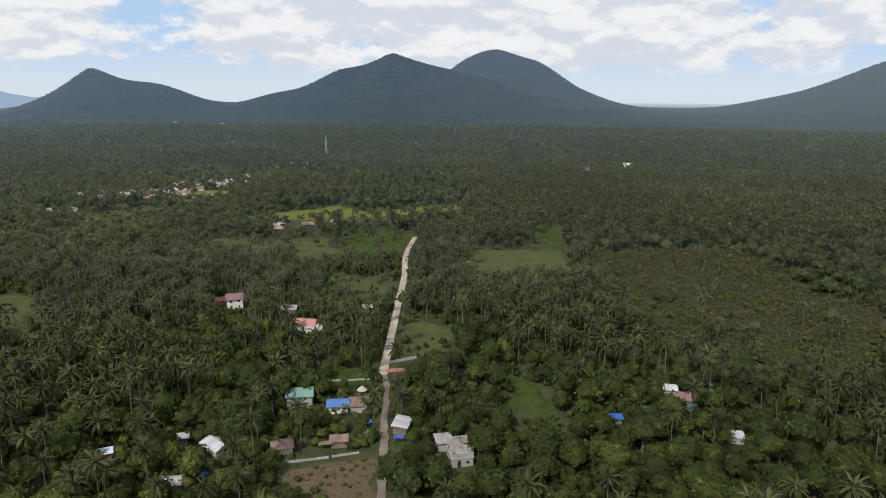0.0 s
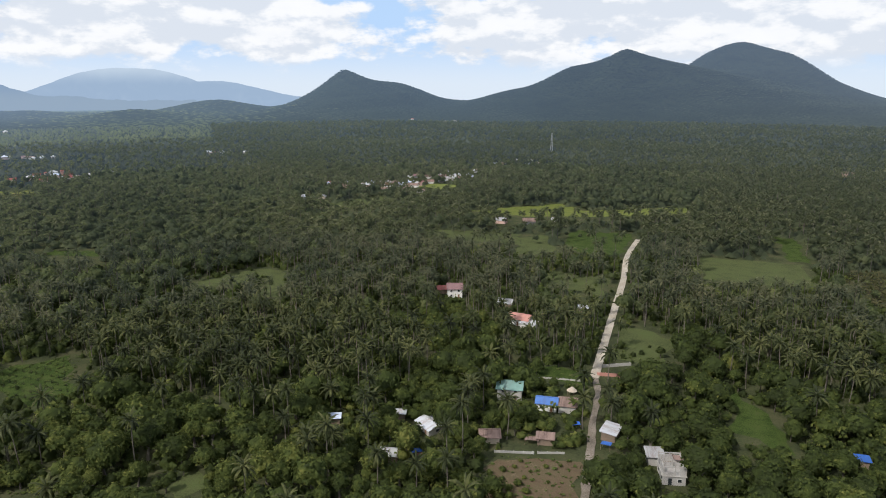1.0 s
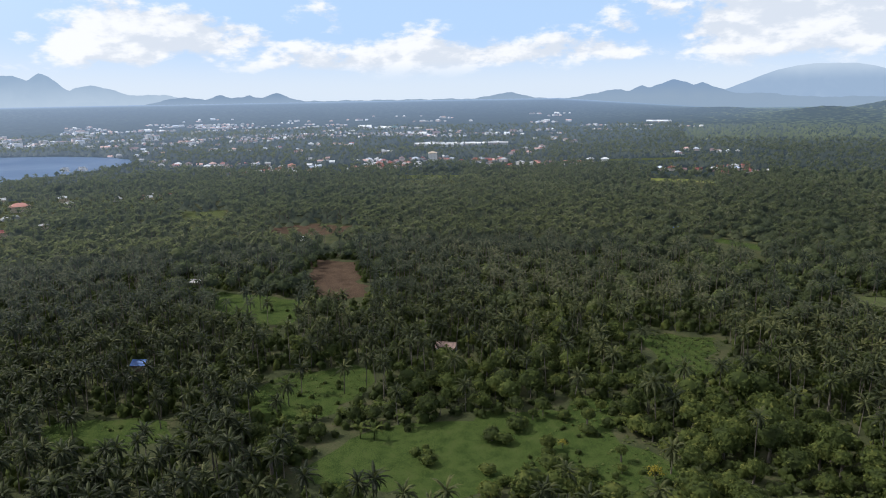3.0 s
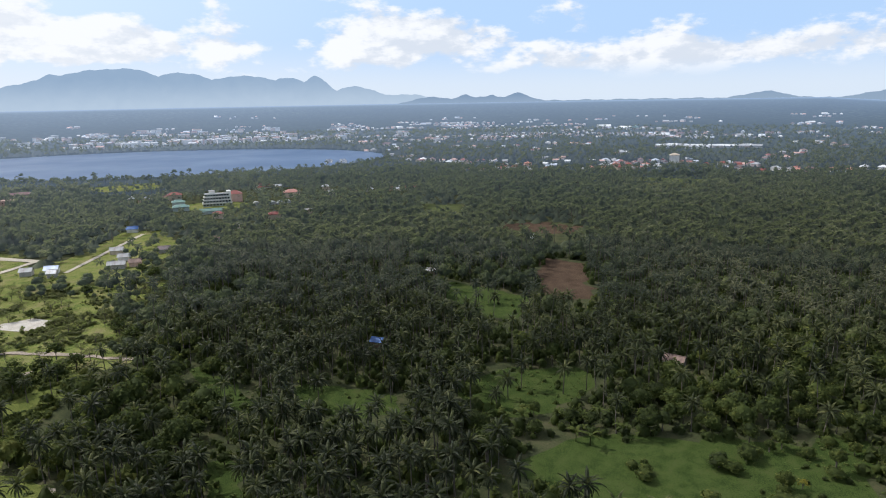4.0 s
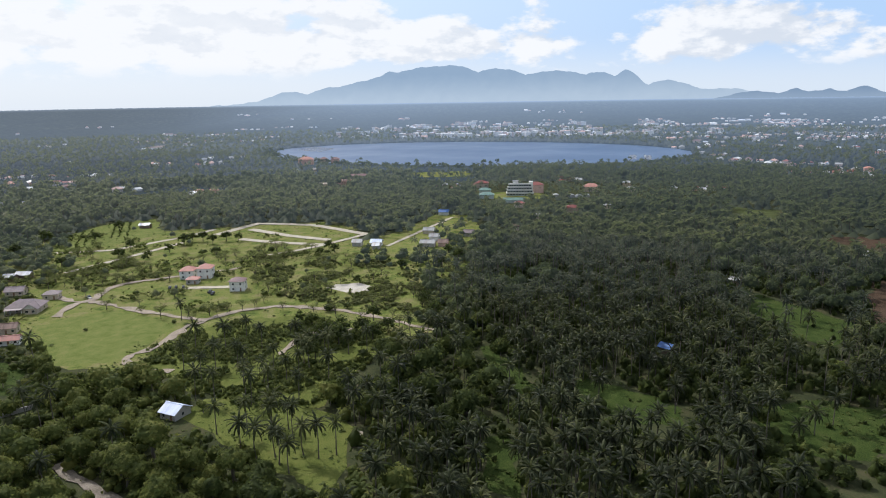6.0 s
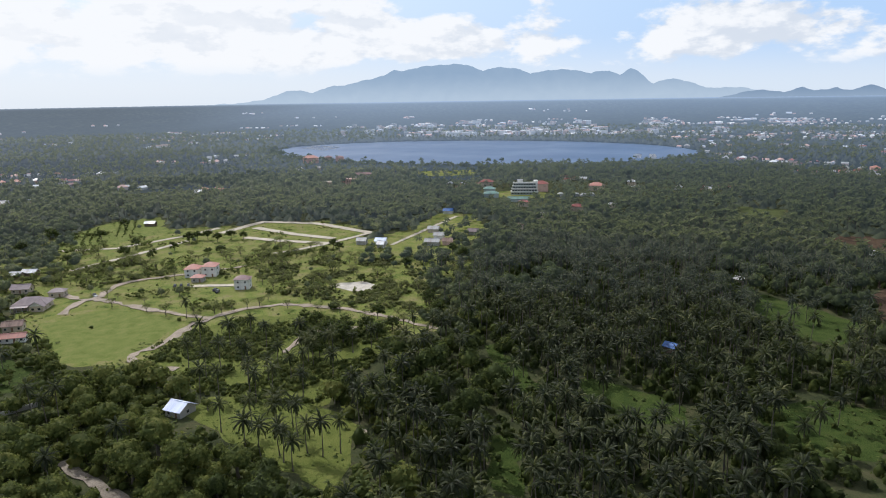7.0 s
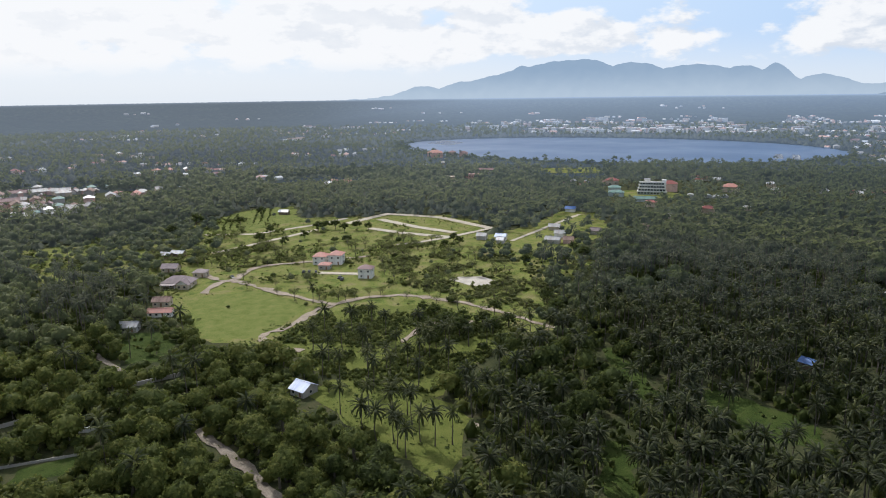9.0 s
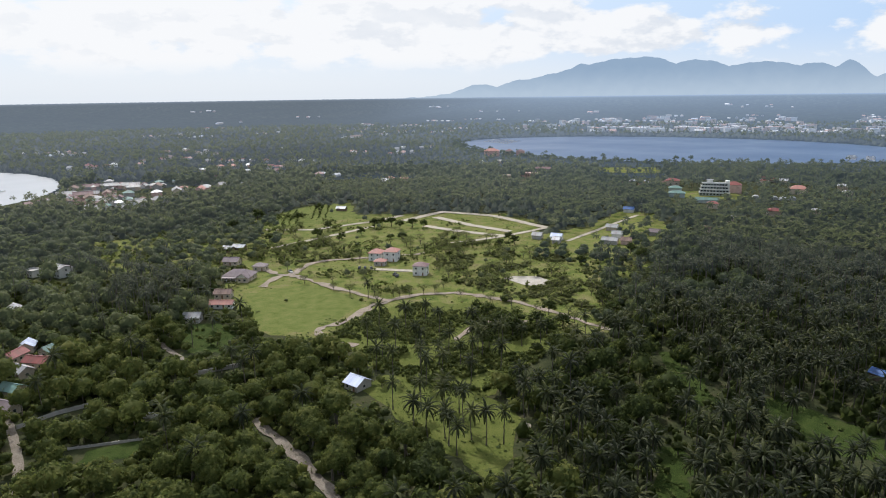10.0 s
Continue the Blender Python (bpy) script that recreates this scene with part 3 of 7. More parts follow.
field("tree_meadow", [(-207, 83), (-198, 111), (-209, 121), (-202, 134), (-180, 118), (-165, 124), (-151, 126), (-141, 104), (-156, 90), (-168, 76), (-184, 89)], M_LUSH, "rough grass with bushes", 0.30, view=0.6)
field("strip_meadow", [(-424, 362), (-384, 372), (-370, 360), (-410, 350)], M_LUSH, "narrow green field strip")
field("hidden_pasture", [(-272, 312), (-248, 366), (-228, 362), (-250, 310)], M_DRY, "grey-green pasture between palms", 0.08)
field("grove_grass", [(-244, 1), (-267, 19), (-268, 50), (-251, 55), (-223, 31), (-224, 14)], M_LUSH, "grass floor under tall palms", 0.42)
field("grove_grass_wide", [(-249, -65), (-254, -58), (-241, -23), (-225, -20), (-224, -34), (-230, -56)], M_LUSH, "grass floor under tall palms", 0.12, view=0.85)
field("grove_grass_end", [(-193, -78), (-197, -70), (-167, -57), (-162, -66)], M_LUSH, "grass gap between tall palms", 0.1, view=0.85)
field("tree_clearing", [(-132, 142), (-129, 151), (-122, 146), (-123, 134)], M_DRY, "small dull clearing between trees", 0.0)
field("grove_grass_far", [(-270, -114), (-276, -108), (-237, -75), (-230, -81)], M_LUSH, "grass gaps in a palm grove", 0.15, view=0.85)
ESTATE = [(-283, -140), (-200, -190), (-176, -262), (-200, -345), (-285, -432), (-365, -528), (-455, -442), (-510, -366), (-500, -328), (-455, -290), (-430, -262), (-350, -188)]
field("estate_grass", ESTATE, M_GRASS, "wide sunlit grass of an unfinished housing estate", 0.035, view=0.45)
field("mown_meadow", [(-178, -272), (-208, -332), (-244, -318), (-240, -264), (-190, -250)], M_YOUNG, "large mown yellow-green meadow", 0.0, 0.01)
field("lawn", [(-163, -185), (-182, -184), (-197, -165), (-180, -122), (-142, -104), (-150, -142)], M_LAWN, "sunlit lawn with tall palms", 0.02)
field("bush_glade", [(-187, -207), (-206, -201), (-225, -172), (-209, -148), (-187, -144), (-182, -176)], M_LAWN, "low bright green bushes under palms", 0.12, view=0.7)
SLOPE = [(-191, -238), (-230, -250), (-255, -242), (-279, -215), (-279, -189), (-258, -153), (-229, -147), (-189, -146), (-178, -171), (-184, -202)]
field("green_slope", SLOPE, M_LAWN, "lush green slope with bushes and tall palms", 0.06, view=0.45)
field("village_glade", [(-146, -290), (-162, -305), (-172, -292), (-164, -263), (-151, -260), (-140, -271)], M_LUSH, "grass gap beside a lane", 0.15, view=0.6)
field("walled_yard", [(-77, -219), (-91, -209), (-84, -200), (-67, -211)], M_LUSH, "grassy walled yard", 0.0, view=0.35)
field("olive_scrub", [(-216, -547), (-275, -528), (-352, -544), (-403, -489), (-347, -397), (-278, -387), (-223, -399), (-174, -432)], M_GRASS, "rough olive scrub land with bushes", 0.85, view=0.5)
field("hamlet_grass", [(-425, -298), (-440, -212), (-520, -205), (-590, -258), (-592, -288), (-500, -278)], M_GRASS, "grass between hamlet houses", 0.5, view=0.6)
field("estate_edge", [(-422, -274), (-458, -266), (-510, -262), (-486, -226), (-446, -210), (-430, -172), (-388, -184), (-356, -150), (-332, -168), (-294, -140), (-291, -170), (-354, -190)], M_GRASS, "rough grass with bushes at the edge of the estate", 0.6, view=0.4)
field("crop_rows", [(-330, -484), (-372, -538), (-428, -553), (-469, -533), (-416, -467), (-368, -469)], M_YOUNG, "bright plot with rows of young plants", 0.06)
field("school_grass", [(-900, -500), (-960, -420), (-900, -380), (-860, -440)], M_GRASS, "grassy slope by the lake", 0.3)
field("town_field", [(-940, 250), (-900, 330), (-860, 320), (-890, 240)], M_DRY, "grass plot at the edge of town", 0.1)
field("town_strip", [(-1010, 620), (-980, 760), (-950, 760), (-975, 620)], M_DRY, "long pale strip of cleared ground", 0.1)
field("town_soil", [(-760, 540), (-700, 600), (-680, 580), (-735, 525)], M_GRASS, "pale green field behind groves", 0.05)
field("village_field", [(-300, 760), (-285, 800), (-240, 790), (-255, 750)], M_YOUNG, "bright green plot by the village", 0.05)
field("village_plot", [(-335, 605), (-300, 680), (-270, 670), (-300, 600)], M_DRY, "grey fallow plot by the village", 0.1)

# ---- roads ----
track("road", [(-24, 258), (-24, 300), (-24, 353), (-24, 411), (-26, 474), (-22, 533)], 3.6, M_ROAD, "long straight pale concrete farm road", clear=1.6, jitter=0.07, view=0.8)
track("road_old", [(-15, 120), (-17, 172), (-20, 220), (-21, 244), (-24, 260)], 2.5, M_LANE, "narrow worn lane between hamlet yards", 0.1, 1.0, view=1.05)
track("road_estate", [(-281, -139), (-290, -193), (-282, -238), (-249, -257), (-215, -250), (-194, -249), (-190, -238), (-192, -219)], 3.8, M_DIRT, "winding dirt road through the estate", 0.2, jitter=0.85)
track("road_estate_side", [(-249, -257), (-248, -300), (-248, -345), (-222, -335)], 3.8, M_DIRT, "dirt road past a meadow", 0.24, jitter=0.85)
track("road_estate_back", [(-250, -380), (-248, -345), (-280, -357), (-313, -338), (-345, -316)], 4.0, M_DIRT, "rough dirt road", 0.28, jitter=0.85)
track("road_estate_path", [(-225, -189), (-253, -195), (-268, -177)], 2.6, M_DIRT, "narrow dirt path", 0.24, jitter=0.45)
track("road_plot_top", [(-426, -417), (-483, -419), (-494, -366), (-475, -299)], 7.5, M_ROAD, "new pale concrete estate road", 0.2, bend=0.1)
track("road_plot_middle", [(-457, -406), (-446, -354), (-444, -314)], 7.5, M_ROAD, "new pale concrete estate road", 0.26, bend=0.1)
track("road_plot_low", [(-420, -385), (-421, -345), (-427, -307)], 7.5, M_ROAD, "new pale concrete estate road", 0.23, bend=0.1)
track("road_plot_end", [(-475, -299), (-427, -307), (-398, -316), (-382, -324)], 4.6, M_ROAD, "new pale concrete estate road", 0.3, bend=0.1)
track("road_west", [(-445, -436), (-408, -436), (-351, -449), (-327, -482)], 5.0, M_ROAD, "pale concrete road along plots", 0.2, bend=0.1)
track("road_west_low", [(-392, -419), (-334, -417), (-289, -418)], 4.6, M_ROAD, "pale concrete road along plots", 0.24, bend=0.1)
track("road_village", [(-440, -259), (-499, -262), (-574, -266)], 3.5, M_ROAD, "pale lane into a hamlet", 0.2, 2.5)
track("road_lane", [(-122, -194), (-120, -186), (-117, -168), (-112, -146), (-106, -130)], 3.6, M_LANE, "worn dirt lane between trees", 0.16, 0.3, jitter=0.45, view=0.65)
track("road_lane_back", [(-139, -298), (-137, -287), (-136, -277), (-134, -265), (-130, -259)], 2.6, M_LANE, "short stretch of a pale worn lane", 0.16, 0.5, view=0.5)
track("road_corner", [(-66, -262), (-62, -240), (-55, -216), (-46, -200)], 3.0, M_LANE, "worn village lane", 0.16, 0.5, view=0.3)

# ---- buildings ----
def window_on(parent, x, y, z, w, h, turn):
    """A window set in the wall at x, y facing the way turn names."""
    frame_ob = part("window", Geo().box(0, 0, 0, w, 0.10, h), M_FRAME, parent, at=pose(x, y, z, 0, 0, turn))
    part("pane", Geo().box(0, -0.035, 0.07, w - 0.16, 0.08, h - 0.14), M_GLASS, frame_ob)


def house(name, x, y, turn, w, d, h, roof, wall_m, roof_m, label, rise=None, storeys=1, windows=True, over=0.6, category="house", group="", base=0.0, view=0.55):
    ob = thing(name, x, y, base, turn, label, category, group)
    OPEN.append((ellipse(x, y, w / 2 + 1.4, d / 2 + 1.4, turn, 12), 0.0, view))
    rise = (0.28 * d if rise is None else rise)
    g = Geo().box(0, 0, 0, w, d, h)
    if roof == "gable":
        for s in (-1, 1):
            xs = s * (w / 2 - 0.1)
            g.put([(xs - 0.1, -d / 2, h), (xs - 0.1, d / 2, h), (xs - 0.1, 0, h + rise * 0.96), (xs + 0.1, -d / 2, h), (xs + 0.1, d / 2, h), (xs + 0.1, 0, h + rise * 0.96)],
                  [(0, 1, 2), (5, 4, 3), (0, 2, 5, 3), (2, 1, 4, 5), (1, 0, 3, 4)])
    part("body", g, wall_m, ob)
    a, b = w / 2 + over, d / 2 + over
    drop = rise * over / (d / 2)
    if roof == "gable":
        for s in (-1, 1):
            part("roof_sheet", Geo().slab([(-a, 0, h + rise + 0.1), (-a, s * b, h - drop + 0.1), (a, s * b, h - drop + 0.1), (a, 0, h + rise + 0.1)][::s], 0.12), roof_m, ob)
        part("ridge_cap", Geo().box(0, 0, h + rise + 0.05, 2 * a, 0.5, 0.12), roof_m, ob)
    elif roof == "hip":
        r = max(a - b, 0.3)
        g = Geo().put([(-a, -b, h - 0.05), (a, -b, h - 0.05), (a, b, h - 0.05), (-a, b, h - 0.05), (-r, 0, h + rise), (r, 0, h + rise), (-a, -b, h + 0.1), (a, -b, h + 0.1), (a, b, h + 0.1), (-a, b, h + 0.1)],
                      [(3, 2, 1, 0), (6, 7, 5, 4), (7, 8, 5), (8, 9, 4, 5), (9, 6, 4), (0, 1, 7, 6), (1, 2, 8, 7), (2, 3, 9, 8), (3, 0, 6, 9)])
        part("roof", g, roof_m, ob)
    elif roof == "shed":
        part("roof_sheet", Geo().slab([(-a, -b, h + 0.15), (a, -b, h + 0.15), (a, b, h + rise), (-a, b, h + rise)], 0.12), roof_m, ob)
    elif roof == "flat":
        part("roof", Geo().box(0, 0, h, w + 0.3, d + 0.3, 0.18), roof_m, ob)
        for px, py, sx, sy in ((0, d / 2, w + 0.3, 0.2), (0, -d / 2, w + 0.3, 0.2), (w / 2, 0, 0.2, d - 0.2), (-w / 2, 0, 0.2, d - 0.2)):
            part("parapet", Geo().box(px, py, h + 0.18, sx, sy, 0.5), wall_m, ob)
    elif roof == "dome":
        g = Geo()
        n = 9
        arc = [(b * math.cos(k * math.pi / n), h + rise * math.sin(k * math.pi / n)) for k in range(n + 1)]
        g.put([(sx, py, pz) for sx in (-a, a) for py, pz in arc], [(k, k + 1, n + 2 + k, n + 1 + k) for k in range(n)] + [tuple(range(n, -1, -1)), tuple(range(n + 1, 2 * n + 2))])
        part("roof", g, roof_m, ob)
    if windows:
        fh = h / storeys
        for s in range(storeys):
            n = max(int(w / 3.0), 1)
            for i in range(n):
                wx = -w / 2 + (i + 0.5) * w / n
                for side, face in ((-1, 0), (1, 180)):
                    if s == 0 and side == -1 and i == n // 2:
                        door = part("door", Geo().box(0, 0, 0, 0.95, 0.10, 2.05), M_DOOR, ob, at=pose(wx, -d / 2 - 0.02, 0.1))
                        part("handle", Geo().box(0.35, -0.07, 1.0, 0.12, 0.06, 0.04), M_STEEL, door)
                        continue
                    window_on(ob, wx, side * (d / 2 + 0.02), s * fh + 0.95, 1.2, min(1.2, fh - 1.3), face)
            for side, face in ((-1, 270), (1, 90)):
                window_on(ob, side * (w / 2 + 0.02), 0, s * fh + 0.95, 1.2, min(1.2, fh - 1.3), face)
    return ob


# hamlet along the concrete road
house("farmhouse", -71, 198, -40, 8.4, 6.4, 2.3, "gable", M_GREYWALL, M_ZINC, "low block house with a pale zinc gable roof", rise=1.0, view=0.95)
house("farmhouse", -51.6, 231, 8, 8.8, 6.5, 4.6, "gable", M_GREYWALL, M_GREEN, "two-storey house with a teal sheet roof", storeys=2, view=0.75)
house("farmhouse", -37, 226.3, 5, 7.0, 6.0, 3.0, "gable", M_WHITE, M_BLUE, "small house under a bright blue roof", rise=1.1, view=0.75)
house("shed", -29.8, 226.6, 5, 6.0, 5.5, 2.7, "shed", M_GREYWALL, M_RUST, "shed with a rusty sheet roof", rise=0.9, windows=False, view=0.6)
house("roadside_stall", -13.4, 212, 80, 7.5, 4.5, 2.6, "shed", M_WOOD, M_ZINC, "roadside stall with a pale sheet roof", rise=0.7, windows=False)
def unfinished_house(x, y, turn):
    """A concrete shell: closed ground floor, a slab, and broken walls and columns above."""
    ob = thing("unfinished_house", x, y, 0, turn, "unfinished two-storey pale concrete house without a roof", "house")
    OPEN.append((ellipse(x, y, 5.2, 6.4, turn, 12), 0.0, 0.9))
    part("body", Geo().box(0, 0, 0, 6.4, 8.4, 2.8), M_SHELL, ob)
    part("slab", Geo().box(0, 0, 2.8, 7.0, 9.0, 0.2), M_GREYWALL, ob)
    for px, py, sx, sy, h in ((-3.1, -2.6, 0.18, 3.0, 2.4), (-3.1, 1.8, 0.18, 4.0, 1.3), (3.1, -1.0, 0.18, 6.2, 1.9), (3.1, 3.4, 0.18, 1.4, 2.6), (-1.4, -4.1, 3.2, 0.18, 1.1), (2.2, -4.1, 1.7, 0.18, 2.4), (0, 4.1, 6.2, 0.18, 2.2), (0.4, 0.6, 5.2, 0.16, 1.6)):
        part("wall", Geo().box(px, py, 3.0, sx, sy, h), M_SHELL, ob)
    for px in (-3.1, 0.1, 3.1):
        for py in (-4.1, 0.0, 4.1):
            part("column", Geo().box(px, py, 3.0, 0.3, 0.3, 2.7), M_GREYWALL, ob)
            part("starter_bar", Geo().rod((px, py, 5.7), (px + 0.05, py, 6.4), 0.04, 0.04, 4), M_RUST, ob)
    for py in (-4.1, 4.1):
        part("beam", Geo().box(0, py, 5.55, 6.4, 0.24, 0.3), M_GREYWALL, ob)
    for k in range(5):
        part("board", Geo().box(-1.6 + 0.5 * k, 2.2 + 0.3 * (k % 2), 3.02 + 0.05 * k, 0.3, 2.6, 0.05), M_WOOD, ob)
    part("roof_sheet", Geo().slab([(0.6, 1.0, 5.3), (3.4, 1.0, 5.0), (3.4, 4.0, 5.0), (0.6, 4.0, 5.3)], 0.06), M_RUST, ob)
    for wy in (-2.5, 2.0):
        window_on(ob, -3.22, wy, 0.95, 1.2, 1.1, 270)
        window_on(ob, 3.22, wy, 0.95, 1.2, 1.1, 90)
    window_on(ob, 1.5, -4.22, 0.95, 1.2, 1.1, 0)
    # dark panel on the wall in place of the shaded door opening
    part("doorway_panel", Geo().box(-1.2, -4.2, 0.05, 1.0, 0.1, 2.1), M_GLASS, ob)


unfinished_house(5.6, 192.5, 12)
house("shed", 0.6, 200, 12, 4.5, 5.0, 3.0, "shed", M_GREYWALL, M_GREYROOF, "block annex with a grey roof", rise=0.6, windows=False)
house("farmhouse", -110, 347, 20, 8.0, 7.5, 5.4, "gable", M_WHITE, M_MAROON, "tall white house with a maroon roof", storeys=2, view=0.9)
house("shed", -117, 352, 20, 9.0, 5.0, 2.8, "gable", M_WOOD, M_RED, "low house with a faded red roof", windows=False)
house("farmhouse", -65.8, 313, -10, 10.5, 6.5, 3.4, "gable", M_WHITE, M_PINK, "white house with a red and white roof", view=0.95)
house("shed", -60.5, 308.5, -10, 7.0, 5.0, 2.6, "shed", M_WHITE, M_ZINC, "lean-to with a white sheet roof", rise=0.6, windows=False)
house("shed", -79, 338, 0, 7.0, 5.5, 2.7, "gable", M_WOOD, M_GREYROOF, "hut with a grey thatched roof", windows=False)
house("shed", -39, 342, 10, 4.5, 3.5, 2.4, "shed", M_WOOD, M_ZINC, "hut with a white sheet roof", rise=0.5, windows=False)
house("hall", 71, 222, -10, 8.0, 6.0, 1.4, "dome", M_GREYWALL, M_DOME, "building with a rounded green roof", rise=2.6, view=0.15)
house("hall", 87, 226, -10, 6.0, 5.0, 1.6, "dome", M_GREYWALL, M_DOME, "smaller building with a rounded green roof", rise=2.0, view=0.15)
house("farmhouse", 88, 233, -15, 8.0, 5.0, 3.2, "gable", M_TANWALL, M_MAROON, "house with a maroon roof among trees", view=0.1)
house("shed", 86, 241, -12, 4.6, 4.0, 3.0, "gable", M_GREYWALL, M_ZINC, "shed with a white sheet roof", windows=False)
house("shed", 96, 205, -5, 4.5, 3.5, 2.4, "shed", M_GREYWALL, M_ZINC, "hut with a zinc roof", rise=0.5, windows=False)
house("shed", -50.5, 197, 20, 6.0, 5.0, 2.5, "gable", M_TANWALL, M_RUST, "small hut with a rusty patched roof", windows=False, view=0.2)
house("shed", -33, 201, 8, 5.0, 3.5, 2.3, "shed", M_WOOD, M_RUST, "low hut with a rusty sheet roof behind a wall", rise=0.5, windows=False, view=0.2)
house("shed", -77, 176, 10, 6.0, 4.0, 2.5, "gable", M_WOOD, M_GREYROOF, "hut with a grey sheet roof", windows=False)
house("shed", -104, 192, 25, 4.0, 3.0, 2.3, "shed", M_WOOD, M_PALEBLUE, "hut under a pale blue sheet", rise=0.4, windows=False)
house("shed", 60, 217, 0, 3.2, 3.0, 2.6, "shed", M_WOOD, M_TARP, "hut under a blue tarpaulin", rise=0.4, windows=False)
house("shed", -83.5, 202, 15, 3.0, 2.6, 2.4, "shed", M_WOOD, M_ZINC, "tiny hut with a white roof", rise=0.4, windows=False)
house("farmhouse", -268, 91, 55, 8.0, 5.5, 3.0, "gable", M_GREYWALL, M_RUST, "lone house with a rusty patched roof", windows=False)
house("hut", -295, -35, 70, 5.0, 4.4, 3.0, "gable", M_WOOD, M_BLUE, "hut with a bright blue roof in a grove", windows=False, view=1.15)
house("hut", -424, -14, 60, 6.0, 4.0, 3.0, "gable", M_WOOD, M_GREYROOF, "hut with a grey roof in a grove", windows=False)
house("hut", -534, 64, 60, 4.0, 3.5, 3.0, "gable", M_WHITE, M_ZINC, "white hut at a ploughed field", windows=False)
house("hut", -446, 344, 50, 7.0, 5.0, 4.0, "gable", M_WOOD, M_BLUE, "hut with a blue roof between trees", windows=False)
house("hut", -176, -117, 30, 1.8, 1.5, 1.3, "gable", M_TANWALL, M_TANWALL, "tiny tan shelter on the lawn", windows=False)

# housing estate
def bungalow(x, y, turn):
    """A low house: a wide hipped main roof, a gabled wing towards the meadow and a porch on posts."""
    ob = house("bungalow", x, y, turn, 17.0, 10.0, 3.2, "hip", M_TANWALL, M_BROWNROOF, "bungalow with a wide brown roof, gabled wing and porch", rise=3.4, over=0.9, view=0.9)
    OPEN.append((ellipse(x + 4, y + 3, 14, 10, turn, 14), 0.0, 0.9))
    part("wing", Geo().box(4.6, -6.2, 0, 7.0, 4.6, 3.2), M_TANWALL, ob)
    for s in (-1, 1):
        part("wing_roof", Geo().slab([(4.6, -9.4, 5.9), (4.6 + s * 4.4, -9.4, 2.9), (4.6 + s * 4.4, 0.5, 2.9), (4.6, 0.5, 5.9)][::-s], 0.14), M_BROWNROOF, ob)
    part("gable", Geo().put([(1.1, -8.5, 3.2), (8.1, -8.5, 3.2), (4.6, -8.5, 5.6), (1.1, -8.3, 3.2), (8.1, -8.3, 3.2), (4.6, -8.3, 5.6)], [(0, 1, 2), (5, 4, 3), (1, 0, 3, 4), (2, 1, 4, 5), (0, 2, 5, 3)]), M_WHITE, ob)
    for wx in (3.0, 6.2):
        window_on(ob, wx, -8.55, 0.95, 1.5, 1.3, 0)
    part("porch_roof", Geo().slab([(-8.6, -8.4, 2.7), (0.6, -8.4, 2.7), (0.6, -5.0, 3.3), (-8.6, -5.0, 3.3)], 0.12), M_BROWNROOF, ob)
    for k in range(4):
        part("post", Geo().box(-8.2 + 2.8 * k, -8.1, 0, 0.22, 0.22, 2.62), M_WHITE, ob)
    part("step", Geo().box(-3.8, -8.0, 0, 9.2, 0.8, 0.16), M_ROAD, ob)


house("villa", -312, -331, 118, 8.5, 9.0, 5.4, "hip", M_WHITE, M_PINK, "white villa with a terracotta hipped roof", storeys=2, view=0.85)
house("villa_wing", -317.5, -321.5, 118, 8.5, 9.0, 6.6, "hip", M_WHITE, M_PINK, "taller white wing of the villa with a terracotta roof", storeys=2, view=0.85)
house("villa_annex", -303, -318, 118, 7.0, 6.0, 3.0, "hip", M_GREYWALL, M_PINK, "grey annex beside the villa", view=0.85)
house("town_villa", -302, -281, 118, 8.5, 7.5, 6.0, "hip", M_WHITE, M_MAROON, "two-storey white house with a dull red roof", storeys=2, view=0.85)
OPEN.append((ellipse(-160, -183, 11, 8, 50), 0.2, 1.25))
house("blue_roof_house", -163, -186, 91, 7.0, 7.6, 2.8, "gable", M_GREYWALL, M_PALEBLUE, "house with a shining pale blue sheet roof", rise=2.0, view=1.25)
bungalow(-225, -361, 125)
house("bungalow_annex", -246, -370, 125, 8.0, 6.5, 3.2, "hip", M_TANWALL, M_BROWNROOF, "annex with a brown hipped roof", view=0.85)
house("white_block", -158, -460, 100, 15.0, 9.0, 6.0, "gable", M_WHITE, M_GREYROOF, "two-storey white block with a grey roof", rise=1.4, storeys=2, view=1.5)
house("white_block_wing", -147, -472, 100, 9.0, 7.0, 4.0, "flat", M_WHITE, M_GREYROOF, "low white wing beside the block", view=0.85)
house("row_house", -197, -334, 130, 9.0, 6.0, 3.2, "gable", M_TANWALL, M_RUST, "tan house with a rusty roof", view=0.85)
house("row_house", -186, -318, 130, 12.0, 5.0, 2.8, "gable", M_WHITE, M_PINK, "long house with a pale red roof", view=0.85)
house("row_house", -164, -309, 130, 8.0, 6.0, 3.2, "gable", M_GREYWALL, M_GREYROOF, "grey house with a sheet roof", view=0.85)
house("row_house", -243, -398, 125, 10.0, 7.0, 3.0, "gable", M_TANWALL, M_BROWNROOF, "tan house with a brown roof", view=0.85)
